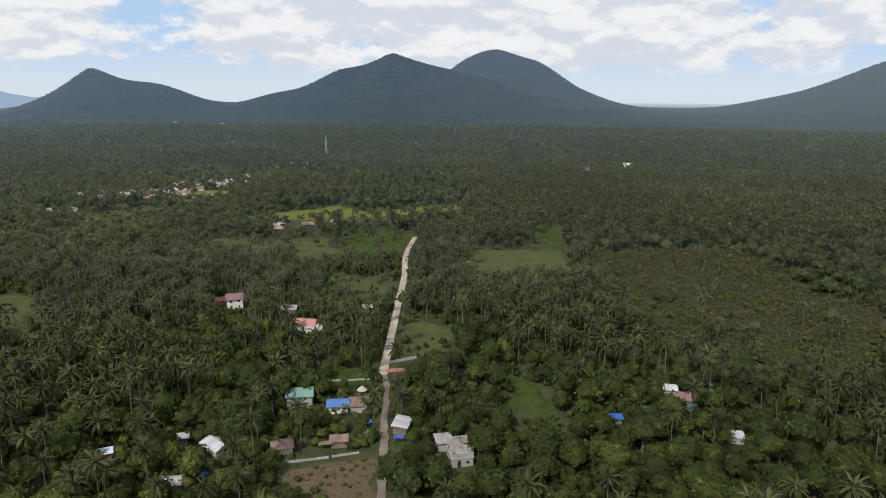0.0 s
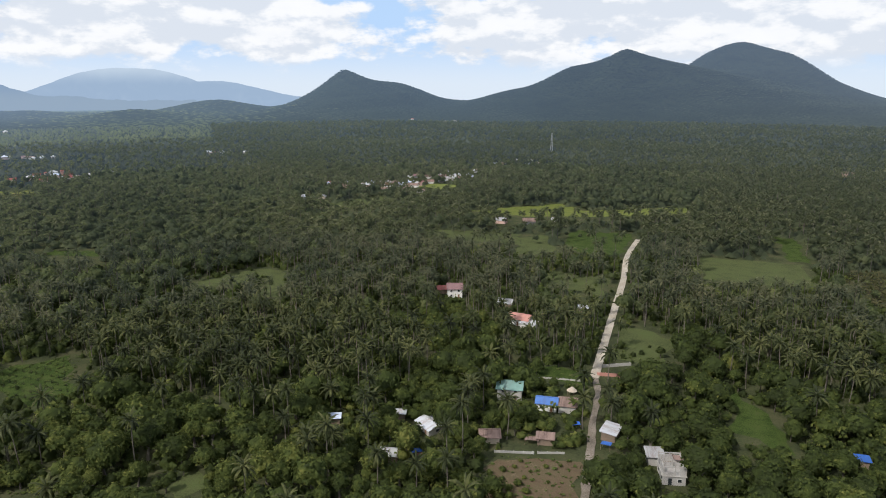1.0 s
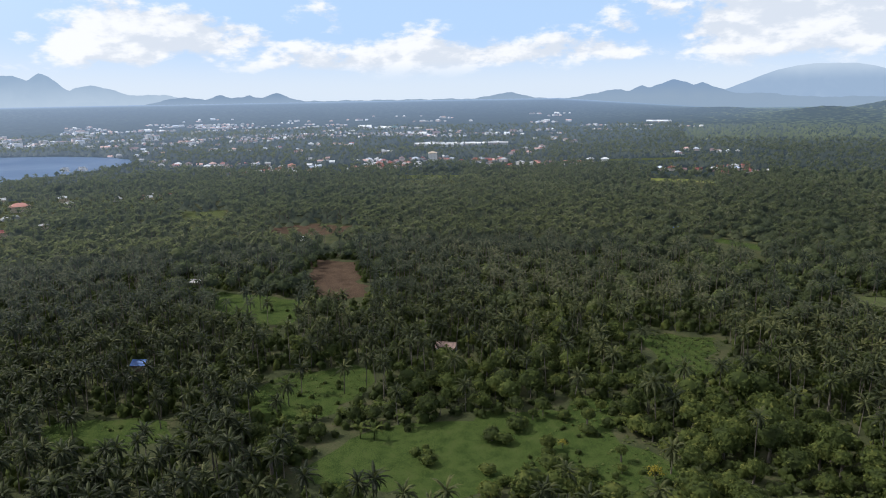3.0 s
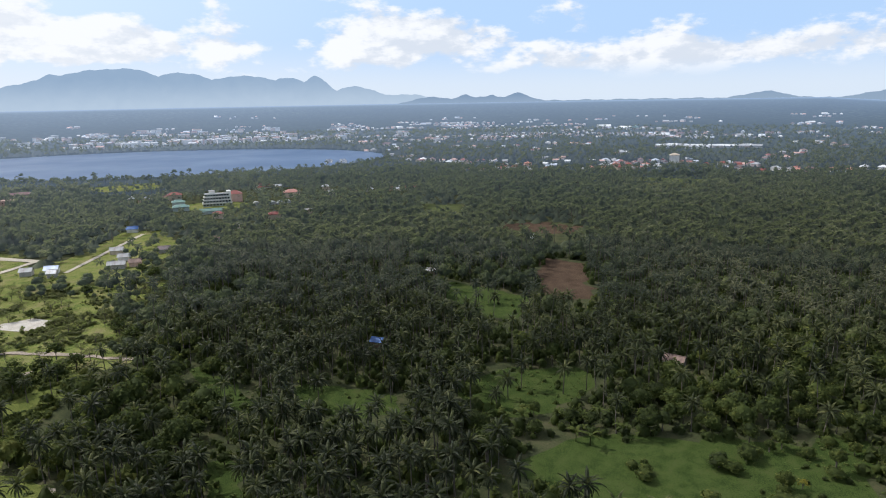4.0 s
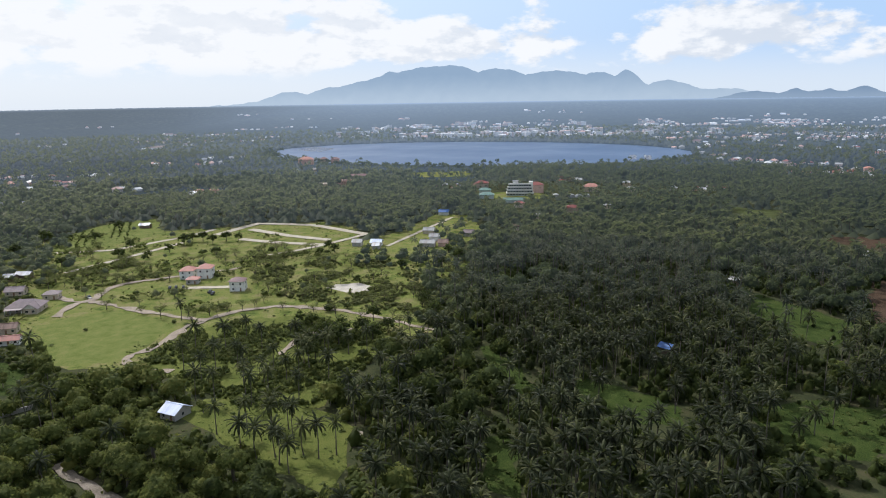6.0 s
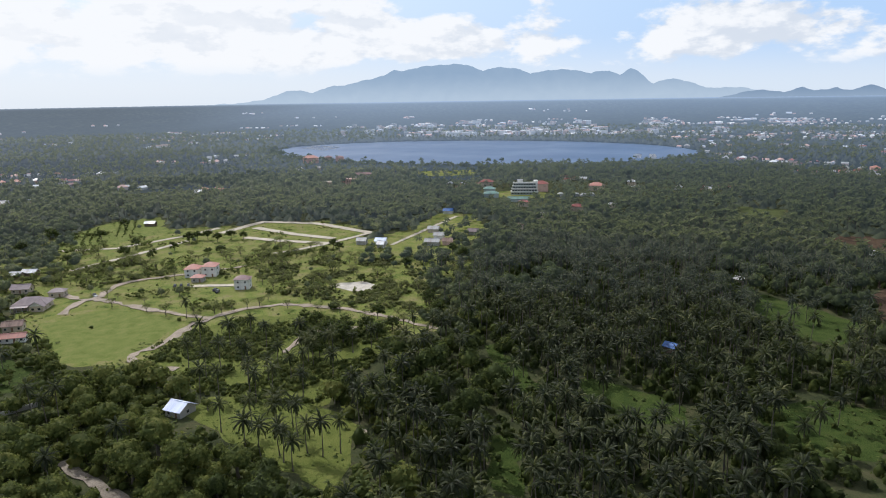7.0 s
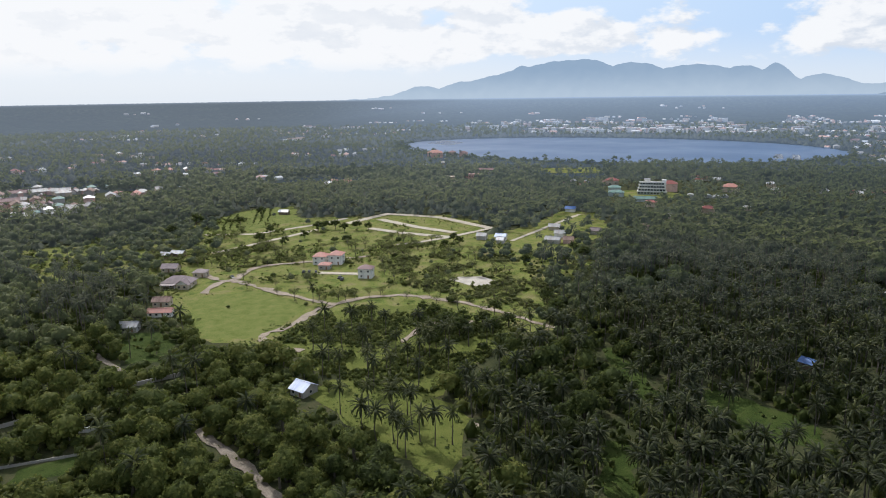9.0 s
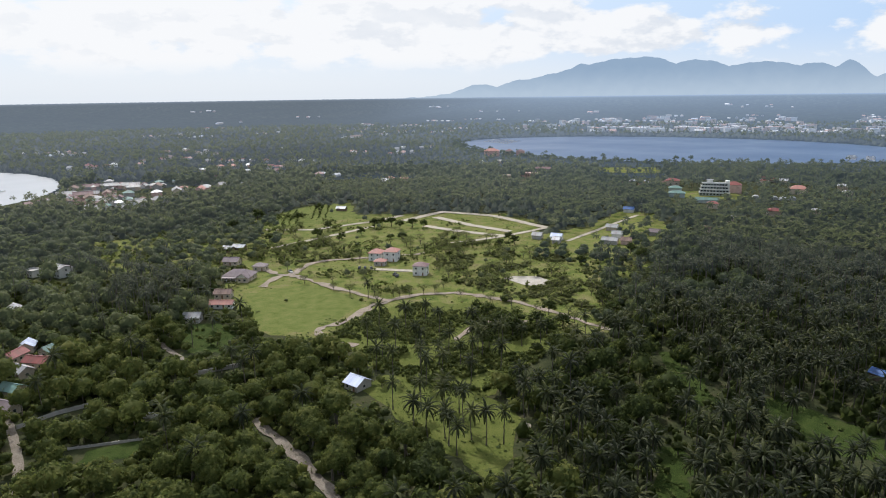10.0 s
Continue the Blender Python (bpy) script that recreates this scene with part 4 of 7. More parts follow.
for x, y, w, rm, wm, text in ((-435, -282, 7, M_GREYROOF, M_GREYWALL, "grey hamlet house"), (-440, -268, 8, M_PALEBLUE, M_WHITE, "hamlet house with a pale blue roof"),
                              (-452, -230, 11, M_GREYROOF, M_GREYWALL, "grey two-part hamlet house"), (-458, -220, 7, M_RUST, M_PINKWALL, "pinkish hamlet house"),
                              (-500, -217, 8, M_BROWNROOF, M_GREYWALL, "hamlet house with a brown roof"), (-498, -252, 9, M_GREYROOF, M_TANWALL, "hamlet house with a grey roof"),
                              (-585, -280, 9, M_BLUE, M_WHITE, "house with a dark blue roof"), (-476, -236, 8, M_GREYROOF, M_WHITE, "white hamlet house"), (-430, -262, 5, M_ZINC, M_GREYWALL, "small shed with a zinc roof")):
    house("hamlet_house", x, y, 105, w, 6.5, 3.4, "gable", wm, rm, text + " beside the lane", windows=False, group="hamlet houses", view=1.0)
for x, y, turn, w, rm, text in ((-88, -321, 30, 9, M_RED, "village house with a red roof"), (-92, -306, 120, 10, M_RED, "village house with a red roof"), (-84, -300, 100, 7, M_GREYROOF, "village house with a grey roof"),
                                (-75, -283, 110, 8, M_GREEN, "village house with a green roof"), (-68, -268, 110, 9, M_BROWNROOF, "village house with a brown roof"), (-96, -330, 60, 7, M_PALEBLUE, "village house with a pale roof"),
                                (-100, -316, 20, 6, M_GREEN, "village hut with a green roof"), (-80, -335, 80, 8, M_GREYROOF, "village house with a sheet roof"), (-112, -395, 80, 8, M_ZINC, "village house with a white roof")):
    house("village_house", x, y, turn, w, 6.0, 3.2, "gable", M_TANWALL, rm, text + " among trees", windows=True, group="lane houses")

# large buildings by the lake
field("school_yard", ellipse(-728, -262, 30, 40, 19), M_GRASS, "grass yard of the school", 0.02, view=1.3)
def school(x, y, turn):
    """A terraced block: each floor steps back behind a pale gallery slab, with rows of windows."""
    ob = thing("school_block", x, y, 0, turn, "four-storey pale grey-green school block with galleries", "school")
    OPEN.append((ellipse(x, y, 22, 15, turn, 16), 0.0, 1.0))
    for k in range(4):
        w, d, z = 30 - 1.6 * k, 13 - 1.7 * k, 3.2 * k
        part("floor", Geo().box(0, 0.8 * k, z, w, d, 3.0), M_PALEGREEN, ob)
        part("gallery", Geo().box(0, 0.8 * k - 0.6, z + 2.9, w + 1.2, d + 1.6, 0.35), M_WHITE, ob)
        part("railing", Geo().box(0, 0.8 * k - d / 2 - 1.3, z + 3.25, w + 1.0, 0.12, 0.9), M_WHITE, ob)
        for i in range(9):
            window_on(ob, -w / 2 + (i + 0.5) * w / 9, 0.8 * k - d / 2 - 0.03, z + 0.8, 2.2, 1.7, 0)
    part("penthouse", Geo().box(-5, 3, 13.05, 6, 5, 2.8), M_WHITE, ob)
    part("penthouse_roof", Geo().box(-5, 3, 15.85, 7, 6, 0.25), M_GREYROOF, ob)
    part("stair_tower", Geo().box(12.5, 2.0, 0, 4.5, 7.0, 15.5), M_WHITE, ob)


school(-736, -256, 110)
house("school_wing", -700, -282, 112, 16, 9, 4.5, "hip", M_PALEGREEN, M_GREEN, "low school wing with a pale green roof", windows=False, category="school", view=1.0)
house("school_wing", -722, -293, 112, 13, 9, 6.5, "hip", M_PALEGREEN, M_GREEN, "school hall with a pale green roof", windows=False, category="school", view=1.0)
house("school_wing", -680, -243, 112, 22, 7, 3.5, "gable", M_PALEGREEN, M_GREEN, "long low school shed with a grey-green roof", windows=False, category="school", view=1.0)
house("school_gym", -765, -246, 112, 16, 12, 9, "hip", M_PINKWALL, M_RED, "hall with a dull red roof behind the school", windows=False, category="school", view=1.0)
house("red_house", -784, -322, 112, 16, 10, 6, "hip", M_TANWALL, M_RED, "house with a faded red roof beside the school", windows=False, view=1.0)
for x, y in ((-734, -213), (-737, -196), (-738, -188), (-744, -181)):
    house("tunnel_shed", x, y, 20, 9, 6.5, 0.6, "dome", M_GREYWALL, M_FOIL, "low grey tunnel-shaped shed among trees", rise=3.0, windows=False, category="shed", group="tunnel sheds", view=1.0)
for x, y, w, d, h, rm, text in ((-642, -170, 12, 8, 5, M_RED, "pavilion with a bright red roof"), (-651, -227, 10, 7, 5, M_RED, "house with a dull red roof"), (-794, -188, 18, 12, 6, M_PINK, "wide hall with a tan and red roof"),
                                (-842, -156, 10, 8, 6, M_ZINC, "house with a white roof"), (-800, -143, 10, 7, 5, M_ZINC, "house with a white sheet roof"), (-672, -143, 7, 5, 4, M_ZINC, "hut with a white roof"),
                                (-593, -191, 8, 6, 4, M_GREYROOF, "hut with a grey roof"), (-536, -191, 7, 5, 4, M_MAROON, "hut with a dull red roof")):
    house("grove_house", x, y, 104, w, d, h, "hip", M_TANWALL, rm, text + " in the groves", windows=False, group="houses near the school", view=1.0)
for x, y, w, d, h, rm, wm, text in ((-977, -732, 26, 16, 9, M_PINK, M_PINKWALL, "large villa with a terracotta roof"), (-1016, -722, 13, 11, 7, M_MAROON, M_TANWALL, "house with a dull red roof"), (-1018, -699, 15, 11, 7, M_MAROON, M_PINKWALL, "house with a brown-red roof"),
                                    (-878, -642, 14, 8, 4, M_GREYROOF, M_TANWALL, "long shed with a pale roof"), (-860, -666, 9, 7, 4, M_ZINC, M_WHITE, "shed with a white roof"), (-742, -496, 22, 10, 7.5, M_PINKWALL, M_PINKWALL, "two-storey pink block"),
                                    (-798, -513, 30, 9, 7, M_MAROON, M_GREYWALL, "long grey block with a dull red roof"), (-728, -522, 18, 12, 4, M_TANWALL, M_TANWALL, "wide low hall with a tan roof"), (-702, -487, 24, 2.5, 2.2, M_TANWALL, M_TANWALL, "long pale compound wall with a coping")):
    house("lakeside_house", x, y, 122, w, d, h, "flat" if rm == wm else "hip", wm, rm, text + " near the lake", windows=h > 7.2 and w < 25, storeys=2 if h > 7.2 and w < 25 else 1, group="houses near the lake", view=1.0)
for x, y, w in ((-430, -503, 9), (-262, -433, 7), (-270, -431, 9)):
    house("edge_shed", x, y, 115, w, 5.5, 3.0, "gable", M_WOOD, M_ZINC, "open shed with a white sheet roof at the wood's edge", windows=False, category="shed", group="sheds at the wood's edge", view=0.9)
house("white_tower", -1112, 358, 72, 15, 12, 14, "hip", M_WHITE, M_TANWALL, "tall cream building above the town", windows=False, category="building", view=1.0)
house("white_house", 290, 1083, -15, 14, 9, 7, "flat", M_WHITE, M_WHITE, "large white house on a wooded rise", windows=False, view=1.0)
house("ruin", 218, 1030, -12, 20, 8, 5, "shed", M_PINKWALL, M_RUST, "long dull pink farm building", windows=False, category="building", view=1.0)

# low walls and yard things
for points, h, m, text in (([(-47, 190), (-35, 193)], 0.75, M_SHELL, "low pale plot wall"), ([(-34, 193.5), (-26, 196)], 0.7, M_GREYWALL, "low concrete plot wall"),
                           ([(-23, 261), (-10, 263)], 1.4, M_PINK, "reddish block wall by the road"), ([(-22, 270), (-11, 276)], 1.3, M_GREYWALL, "grey block wall"),
                           ([(-66, -251), (-79, -252)], 1.5, M_GREYWALL, "grey yard wall"), ([(-79, -252), (-93, -249)], 1.5, M_GREYWALL, "grey yard wall"),
                           ([(-69, -224), (-90, -210)], 0.9, M_GREYWALL, "grey yard wall"), ([(-104, -218), (-97, -226)], 2.0, M_WHITE, "pale yard wall"), ([(-149, -238), (-128, -246)], 1.8, M_GREYWALL, "grey lane wall"),
                           ([(-47, 251), (-28, 253)], 0.7, M_GREYWALL, "grey garden wall")):
    (ax, ay), (bx, by) = points
    n = math.hypot(bx - ax, by - ay)
    w = thing("yard_wall", (ax + bx) / 2, (ay + by) / 2, 0, math.degrees(math.atan2(by - ay, bx - ax)), text, "wall")
    part("wall", Geo().box(0, 0, 0, n, 0.18, h), m, w)
    for i in range(int(n / 3) + 1):
        part("pillar", Geo().box(-n / 2 + i * 3, 0, 0, 0.3, 0.3, h + 0.15), m, w)
    OPEN.append((ellipse((ax + bx) / 2, (ay + by) / 2, n / 2 + 1, 2.0, math.degrees(math.atan2(by - ay, bx - ax)), 12), 0.0, 0.8))

field("gravel_lot", PAD, M_GRAVEL, "pale gravel building lot among rough grass", 0.0, 0.12, jitter=0.8, category="lot", view=0.3)
yard = thing("villa_yard", -299, -300, 0.1, 118, "pale paved yard beside the villa", "yard", kind="structure")
part("paving", Geo().box(0, 0, 0, 30, 5, 0.3), M_ROAD, yard)
OPEN.append((ellipse(-299, -300, 22, 9, 118, 16), 0.0, 0.4))


def car(x, y, turn, paint_m, label):
    ob = thing("car", x, y, 0.2, turn, label, "car", "cars by the villa")
    g = Geo().put([(-2.2, -0.85, 0.3), (2.2, -0.85, 0.3), (2.2, 0.85, 0.3), (-2.2, 0.85, 0.3), (-2.25, -0.85, 0.95), (2.1, -0.8, 0.85), (2.1, 0.8, 0.85), (-2.25, 0.85, 0.95)],
                  [(3, 2, 1, 0), (4, 5, 6, 7), (0, 1, 5, 4), (1, 2, 6, 5), (2, 3, 7, 6), (3, 0, 4, 7)])
    part("body", g, paint_m, ob)
    g = Geo().put([(-1.9, -0.8, 0.94), (1.0, -0.8, 0.9), (1.0, 0.8, 0.9), (-1.9, 0.8, 0.94), (-1.5, -0.65, 1.5), (0.3, -0.65, 1.5), (0.3, 0.65, 1.5), (-1.5, 0.65, 1.5)],
                  [(4, 5, 6, 7), (0, 1, 5, 4), (1, 2, 6, 5), (2, 3, 7, 6), (3, 0, 4, 7)])
    part("cabin", g, M_GLASS, ob)
    for wx in (-1.35, 1.35):
        for wy in (-0.8, 0.8):
            wheel = part("wheel", Geo().rod((wx, wy - 0.1, 0.32), (wx, wy + 0.1, 0.32), 0.32, 0.32, 10), M_TYRE, ob)
            part("rim", Geo().rod((wx, wy - 0.11, 0.32), (wx, wy + 0.11, 0.32), 0.18, 0.18, 8), M_STEEL, wheel)


for x, y, turn in ((-289, -318, 40), (-291, -314, 44), (-287, -321, 38), (-290, -292, 25), (-288, -288, 30)):
    car(x, y, turn, M_BLACK, "black car parked on the villa yard")
car(-254, -349, 70, M_WHITE, "white car on the dirt road")


def fish_pen(x, y, turn, w, d):
    """A floating pen: a frame of pale bamboo with stakes."""
    ob = thing("fish_pen", x, y, 0.35, turn, "pale bamboo fish pen floating on the lake", "fish pen", "fish pens")
    for s in (-1, 1):
        part("rail", Geo().box(0, s * d / 2, 0, w, 0.7, 0.5), M_FRAME, ob)
        part("rail", Geo().box(s * w / 2, 0, 0, 0.7, d, 0.5), M_FRAME, ob)
        for k in (-1, 1):
            part("stake", Geo().rod((s * w / 2, k * d / 2, -0.3), (s * w / 2, k * d / 2, 2.2), 0.15, 0.12, 5), M_WOOD, ob)


for k in range(14):
    fish_pen(-195 - 18 * (k % 5) - 6 * (k // 5), -905 - 52 * (k // 5) - 9 * (k % 5), 20 + 7 * (k % 4), 12 + 3 * (k % 3), 8)


for k in range(16):
    fish_pen(-1255 - 26 * (k % 4) + 9 * (k // 4), -955 + 24 * (k // 4) - 7 * (k % 4), 35 + 5 * (k % 3), 16 + 4 * (k % 3), 9)
for k in range(8):
    fish_pen(-1290 + 22 * (k % 4), -205 - 26 * (k // 4) + 4 * (k % 4), 20 + 6 * (k % 3), 14 + 4 * (k % 2), 8)


def mast(x, y, h):
    ob = thing("radio_mast", x, y, 0, 20, "slender grey lattice mast above the groves", "mast")
    r = 2.0
    feet = [(r * i, r * j) for i, j in ((-1, -1), (1, -1), (1, 1), (-1, 1))]
    for fx, fy in feet:
        part("leg", Geo().rod((fx, fy, 0), (fx * 0.25, fy * 0.25, h), 0.25, 0.2, 4), M_STEEL, ob)
    for k in range(8):
        a, b = 1 - 0.75 * k / 8, 1 - 0.75 * (k + 1) / 8
        for (ax, ay), (bx, by) in zip(feet, feet[1:] + feet[:1]):
            part("brace", Geo().rod((ax * a, ay * a, h * k / 8), (bx * b, by * b, h * (k + 1) / 8), 0.12, 0.12, 3), M_STEEL, ob)
    part("platform", Geo().box(0, 0, h, 2.4, 2.4, 0.6), M_STEEL, ob)


mast(-213, 1250, 38)


def awning(x, y, turn, w, d, h, sheet_m, label):
    """A sheet slung over four crooked poles, sagging in the middle."""
    ob = thing("awning", x, y, 0, turn, label, "awning", "yard awnings")
    for i, (px, py) in enumerate(((-w / 2, -d / 2), (w / 2, -d / 2), (w / 2, d / 2), (-w / 2, d / 2))):
        part("pole", Geo().rod((px, py, 0), (px * 0.96, py * 0.96, h + 0.12 * (i % 2)), 0.06, 0.05, 5), M_WOOD, ob)
    n, g = 4, Geo()
    grid = [(w * (i / n - 0.5) * 1.08, d * (j / n - 0.5) * 1.08, h + 0.1 - 0.35 * math.sin(math.pi * i / n) * math.sin(math.pi * j / n) + 0.15 * i / n) for i in range(n + 1) for j in range(n + 1)]
    low = [(a, b, c - 0.03) for a, b, c in grid]
    m = len(grid)
    quads = [(i * (n + 1) + j, (i + 1) * (n + 1) + j, (i + 1) * (n + 1) + j + 1, i * (n + 1) + j + 1) for i in range(n) for j in range(n)]
    part("sheet", g.put(grid + low, quads + [tuple(k + m for k in q[::-1]) for q in quads]), sheet_m, ob)
    OPEN.append((ellipse(x, y, w / 2 + 0.5, d / 2 + 0.5, turn, 10), 0.0, 0.8))


awning(-25, 213, 20, 2.6, 2.2, 2.2, M_TARP, "blue tarpaulin slung on poles in a yard")
awning(-14, 203, -10, 3.0, 2.2, 2.0, M_TARP, "blue tarpaulin slung on poles beside the road")
awning(-69, 180, 30, 3.4, 2.4, 2.1, M_TARP, "dull blue tarpaulin slung over a yard corner")
awning(-67.5, 178, 30, 2.2, 1.8, 1.9, M_RED, "faded red sheet slung over a yard corner")
awning(-37, 199, 8, 4.2, 2.4, 1.8, M_RUST, "rusty sheets propped on poles behind a wall")
awning(-43, 205, 40, 1.6, 1.4, 1.9, M_ZINC, "small pale sheet propped on poles")
gaz = thing("gazebo", -30, 239, 0, 0, "small round garden hut with a pale roof", "gazebo")
part("roof", Geo().rod((0, 0, 2.2), (0, 0, 3.6), 2.0, 0.25, 10), M_TANWALL, gaz)
for k in range(6):
    part("post", Geo().rod((1.6 * math.cos(k * 1.047), 1.6 * math.sin(k * 1.047), 0), (1.6 * math.cos(k * 1.047), 1.6 * math.sin(k * 1.047), 2.25), 0.09, 0.09, 5), M_WOOD, gaz)
OPEN.append((ellipse(-30, 239, 4, 4, 0, 10), 0.0, 0.8))

# ---- towns ----
ROOFS = {"red": M_RED, "pink": M_PINK, "grey": M_GREYROOF, "white": M_ZINC, "maroon": M_MAROON, "blue": M_PALEBLUE, "green": M_GREEN, "rust": M_RUST}
WALLS = [M_WHITE, M_TANWALL, M_GREYWALL, M_PINKWALL, M_GREYWALL]
PROTO = {}


SIZES = {"s": (9, 7, 2.9, "gable"), "m": (11, 9, 4.6, "hip"), "l": (20, 10, 5.0, "gable"), "b": (18, 14, 12, "flat"), "w": (44, 20, 8, "gable")}
# muted, paler copies of the town paints, with haze painted in as emission
FAR_LOOKS = {"red": (0.30, 0.13, 0.11), "pink": (0.56, 0.36, 0.31), "grey": (0.38, 0.38, 0.39), "white": (0.72, 0.72, 0.72), "maroon": (0.22, 0.15, 0.15), "blue": (0.54, 0.58, 0.66), "green": (0.22, 0.33, 0.29), "rust": (0.26, 0.19, 0.16),
             0: (0.66, 0.64, 0.62), 1: (0.48, 0.43, 0.38), 2: (0.40, 0.39, 0.37), 3: (0.54, 0.43, 0.39)}
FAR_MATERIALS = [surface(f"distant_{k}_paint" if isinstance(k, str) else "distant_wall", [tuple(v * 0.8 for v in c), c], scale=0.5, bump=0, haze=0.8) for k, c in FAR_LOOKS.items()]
far_town, far_slots = Geo(), []


def far_house(x, y, base, turn, size, colour, wall):
    """One house of the distant city, joined with the others."""
    w, d, h, roof = SIZES[size]
    c, s = math.cos(radians(turn)), math.sin(radians(turn))
    h += 1.6
    g = Geo().box(0, 0, -2, w, d, h)
    n = len(g.f)
    a, b, rise = w / 2 + 0.6, d / 2 + 0.6, 0.3 * d if roof != "flat" else 0.5
    r = a - b if roof == "hip" else a if roof == "gable" else a - 0.3
    k = 0.0 if roof != "flat" else b - 0.3
    g.put([(-a, -b, h - 2), (a, -b, h - 2), (a, b, h - 2), (-a, b, h - 2), (-r, -k, h - 2 + rise), (r, -k, h - 2 + rise), (r, k, h - 2 + rise), (-r, k, h - 2 + rise)],
          [(3, 2, 1, 0), (0, 1, 5, 4), (1, 2, 6, 5), (2, 3, 7, 6), (3, 0, 4, 7), (4, 5, 6, 7)])
    far_town.put([(x + px * c - py * s, y + px * s + py * c, base + pz) for px, py, pz in g.v], g.f)
    wm, rm = list(FAR_LOOKS).index(wall % 4), list(FAR_LOOKS).index(colour)
    far_slots.extend([wm] * n + [rm] * (len(g.f) - n))


def town_house(x, y, turn, size, colour, wall, group):
    """A house of a distant town: walls and a hipped, gabled or flat roof, built once for each look."""
    key = (size, colour, wall)
    base = float(land(x, y))
    if math.hypot(x, y) > 1150:
        return far_house(x, y, base, turn, size, colour, wall)
    if key in PROTO:
        return copy_thing(PROTO[key], pose(x, y, base, 0, 0, turn))
    w, d, h, roof = SIZES[size]
    names = {"s": "small", "m": "two-storey", "l": "long", "b": "tall blocky", "w": "wide warehouse-like"}
    n = len(OPEN)
    ob = house("town_house", x, y, turn, w, d, h, roof, WALLS[wall], ROOFS[colour], f"{names[size]} town building with a {colour} roof", windows=False, base=base, category="house", group=group)
    del OPEN[n:]
    PROTO[key] = ob
    return ob


def cluster(az, d, across, deep, count, sizes, colours, group, keep=0.5):
    """A group of houses round a place given by azimuth and distance."""
    cx, cy = polar(az, d)
    OPEN.append((ellipse(cx, cy, across, deep, az, 24), keep, 0.5))
    for i in range(count):
        if i % 5 == 0:  # houses stand in short rows
            k, u = rng.uniform(0, math.tau), math.sqrt(rng.uniform(0, 1))
            a, b = across * u * math.cos(k), deep * u * math.sin(k)
        else:
            a, b = a + rng.choice([-1, 1]) * rng.uniform(14, 26), b + rng.normal(0, 7)
        c, s = math.cos(radians(az)), math.sin(radians(az))
        town_house(cx + a * c - b * s, cy + a * s + b * c, az + rng.choice([0, 90]) + rng.normal(0, 12), sizes[rng.integers(len(sizes))], colours[rng.integers(len(colours))], int(rng.integers(len(WALLS))), group)


VILLAGE = ["red", "grey", "grey", "rust", "white", "rust", "blue", "maroon"]
BRIGHT = ["red", "pink", "pink", "white", "red", "grey", "maroon", "blue"]
PALE = ["white", "grey", "rust", "blue", "pink", "white", "grey", "maroon"]
for a, d, n in ((26.0, 846, 5), (24.0, 822, 8), (22.5, 838, 9), (20.6, 900, 8), (18.3, 902, 8), (16.3, 972, 7), (14.1, 1056, 6), (10.9, 1118, 5), (19.9, 767, 3), (27.2, 834, 3)):
    cluster(a, d, 18, 9, n, "sss", VILLAGE, "village in the groves", 0.6)
cluster(12.6, 590, 14, 16, 4, "s", ["white", "grey", "rust", "grey"], "farm by the rice field", 0.25)
cluster(29.7, 730, 12, 30, 4, "s", ["white", "grey"], "hamlet by the plot")
cluster(35.0, 1350, 60, 60, 6, "ss", VILLAGE, "scattered farms")
cluster(50.5, 1030, 90, 40, 22, "ssm", BRIGHT, "houses at the town edge", 0.25)
cluster(49.5, 1330, 90, 60, 14, "ssm", PALE, "houses at the town edge", 0.3)
cluster(58.0, 1130, 60, 50, 14, "sm", BRIGHT, "houses at the town edge", 0.25)
cluster(72.5, 1180, 110, 50, 40, "ssm", BRIGHT, "town houses", 0.2)
cluster(80.5, 1080, 150, 50, 54, "ssm", ["red", "pink", "red", "pink", "white", "grey"], "town houses", 0.2)
cluster(65.5, 1060, 60, 30, 14, "ssm", ["red", "pink", "red", "white", "grey"], "town houses", 0.2)
cluster(88.0, 1180, 100, 60, 20, "ssm", BRIGHT, "town houses", 0.3)
cluster(71.5, 1520, 170, 40, 24, "ll", ["white", "white", "grey"], "row of white blocks", 0.25)
cluster(67.0, 2080, 230, 60, 16, "ml", PALE, "far town")
cluster(76.0, 2350, 200, 60, 9, "wlm", ["white", "green", "white", "blue"], "warehouses")
cluster(86.0, 2450, 420, 200, 34, "sssm", PALE, "far town")
cluster(91.0, 1900, 260, 160, 30, "sssm", PALE + ["pink", "red"], "far town")
cluster(54.5, 2650, 90, 50, 8, "l", ["white"], "far white blocks")
cluster(101.0, 2150, 280, 130, 28, "ssmb", PALE + PALE, "lake city")
cluster(113.5, 1960, 170, 50, 34, "bbmlb", ["white", "pink", "white", "pink", "white"], "lake city", 0.15)
cluster(113.5, 2020, 260, 110, 40, "bmsb", ["white", "white", "pink", "white", "grey"], "lake city")
cluster(122.0, 2250, 260, 150, 26, "ssmb", PALE, "lake city")
cluster(108.0, 2700, 500, 160, 26, "ssml", PALE, "lake city")
cluster(98.0, 2900, 500, 200, 20, "ssm", PALE, "lake city")
cluster(131.0, 2500, 350, 300, 18, "sss", PALE + ["pink"], "far suburb")
cluster(150.0, 2000, 200, 150, 10, "ssm", PALE + ["pink", "red"], "far suburb")
cluster(143.0, 1330, 240, 150, 16, "sm", ["pink", "white", "grey", "red"], "scattered houses")
cluster(156.0, 885, 62, 135, 80, "smmsl", ["maroon", "grey", "rust", "grey", "maroon", "grey", "green", "grey", "rust", "white"], "lakeside village", 0.22)
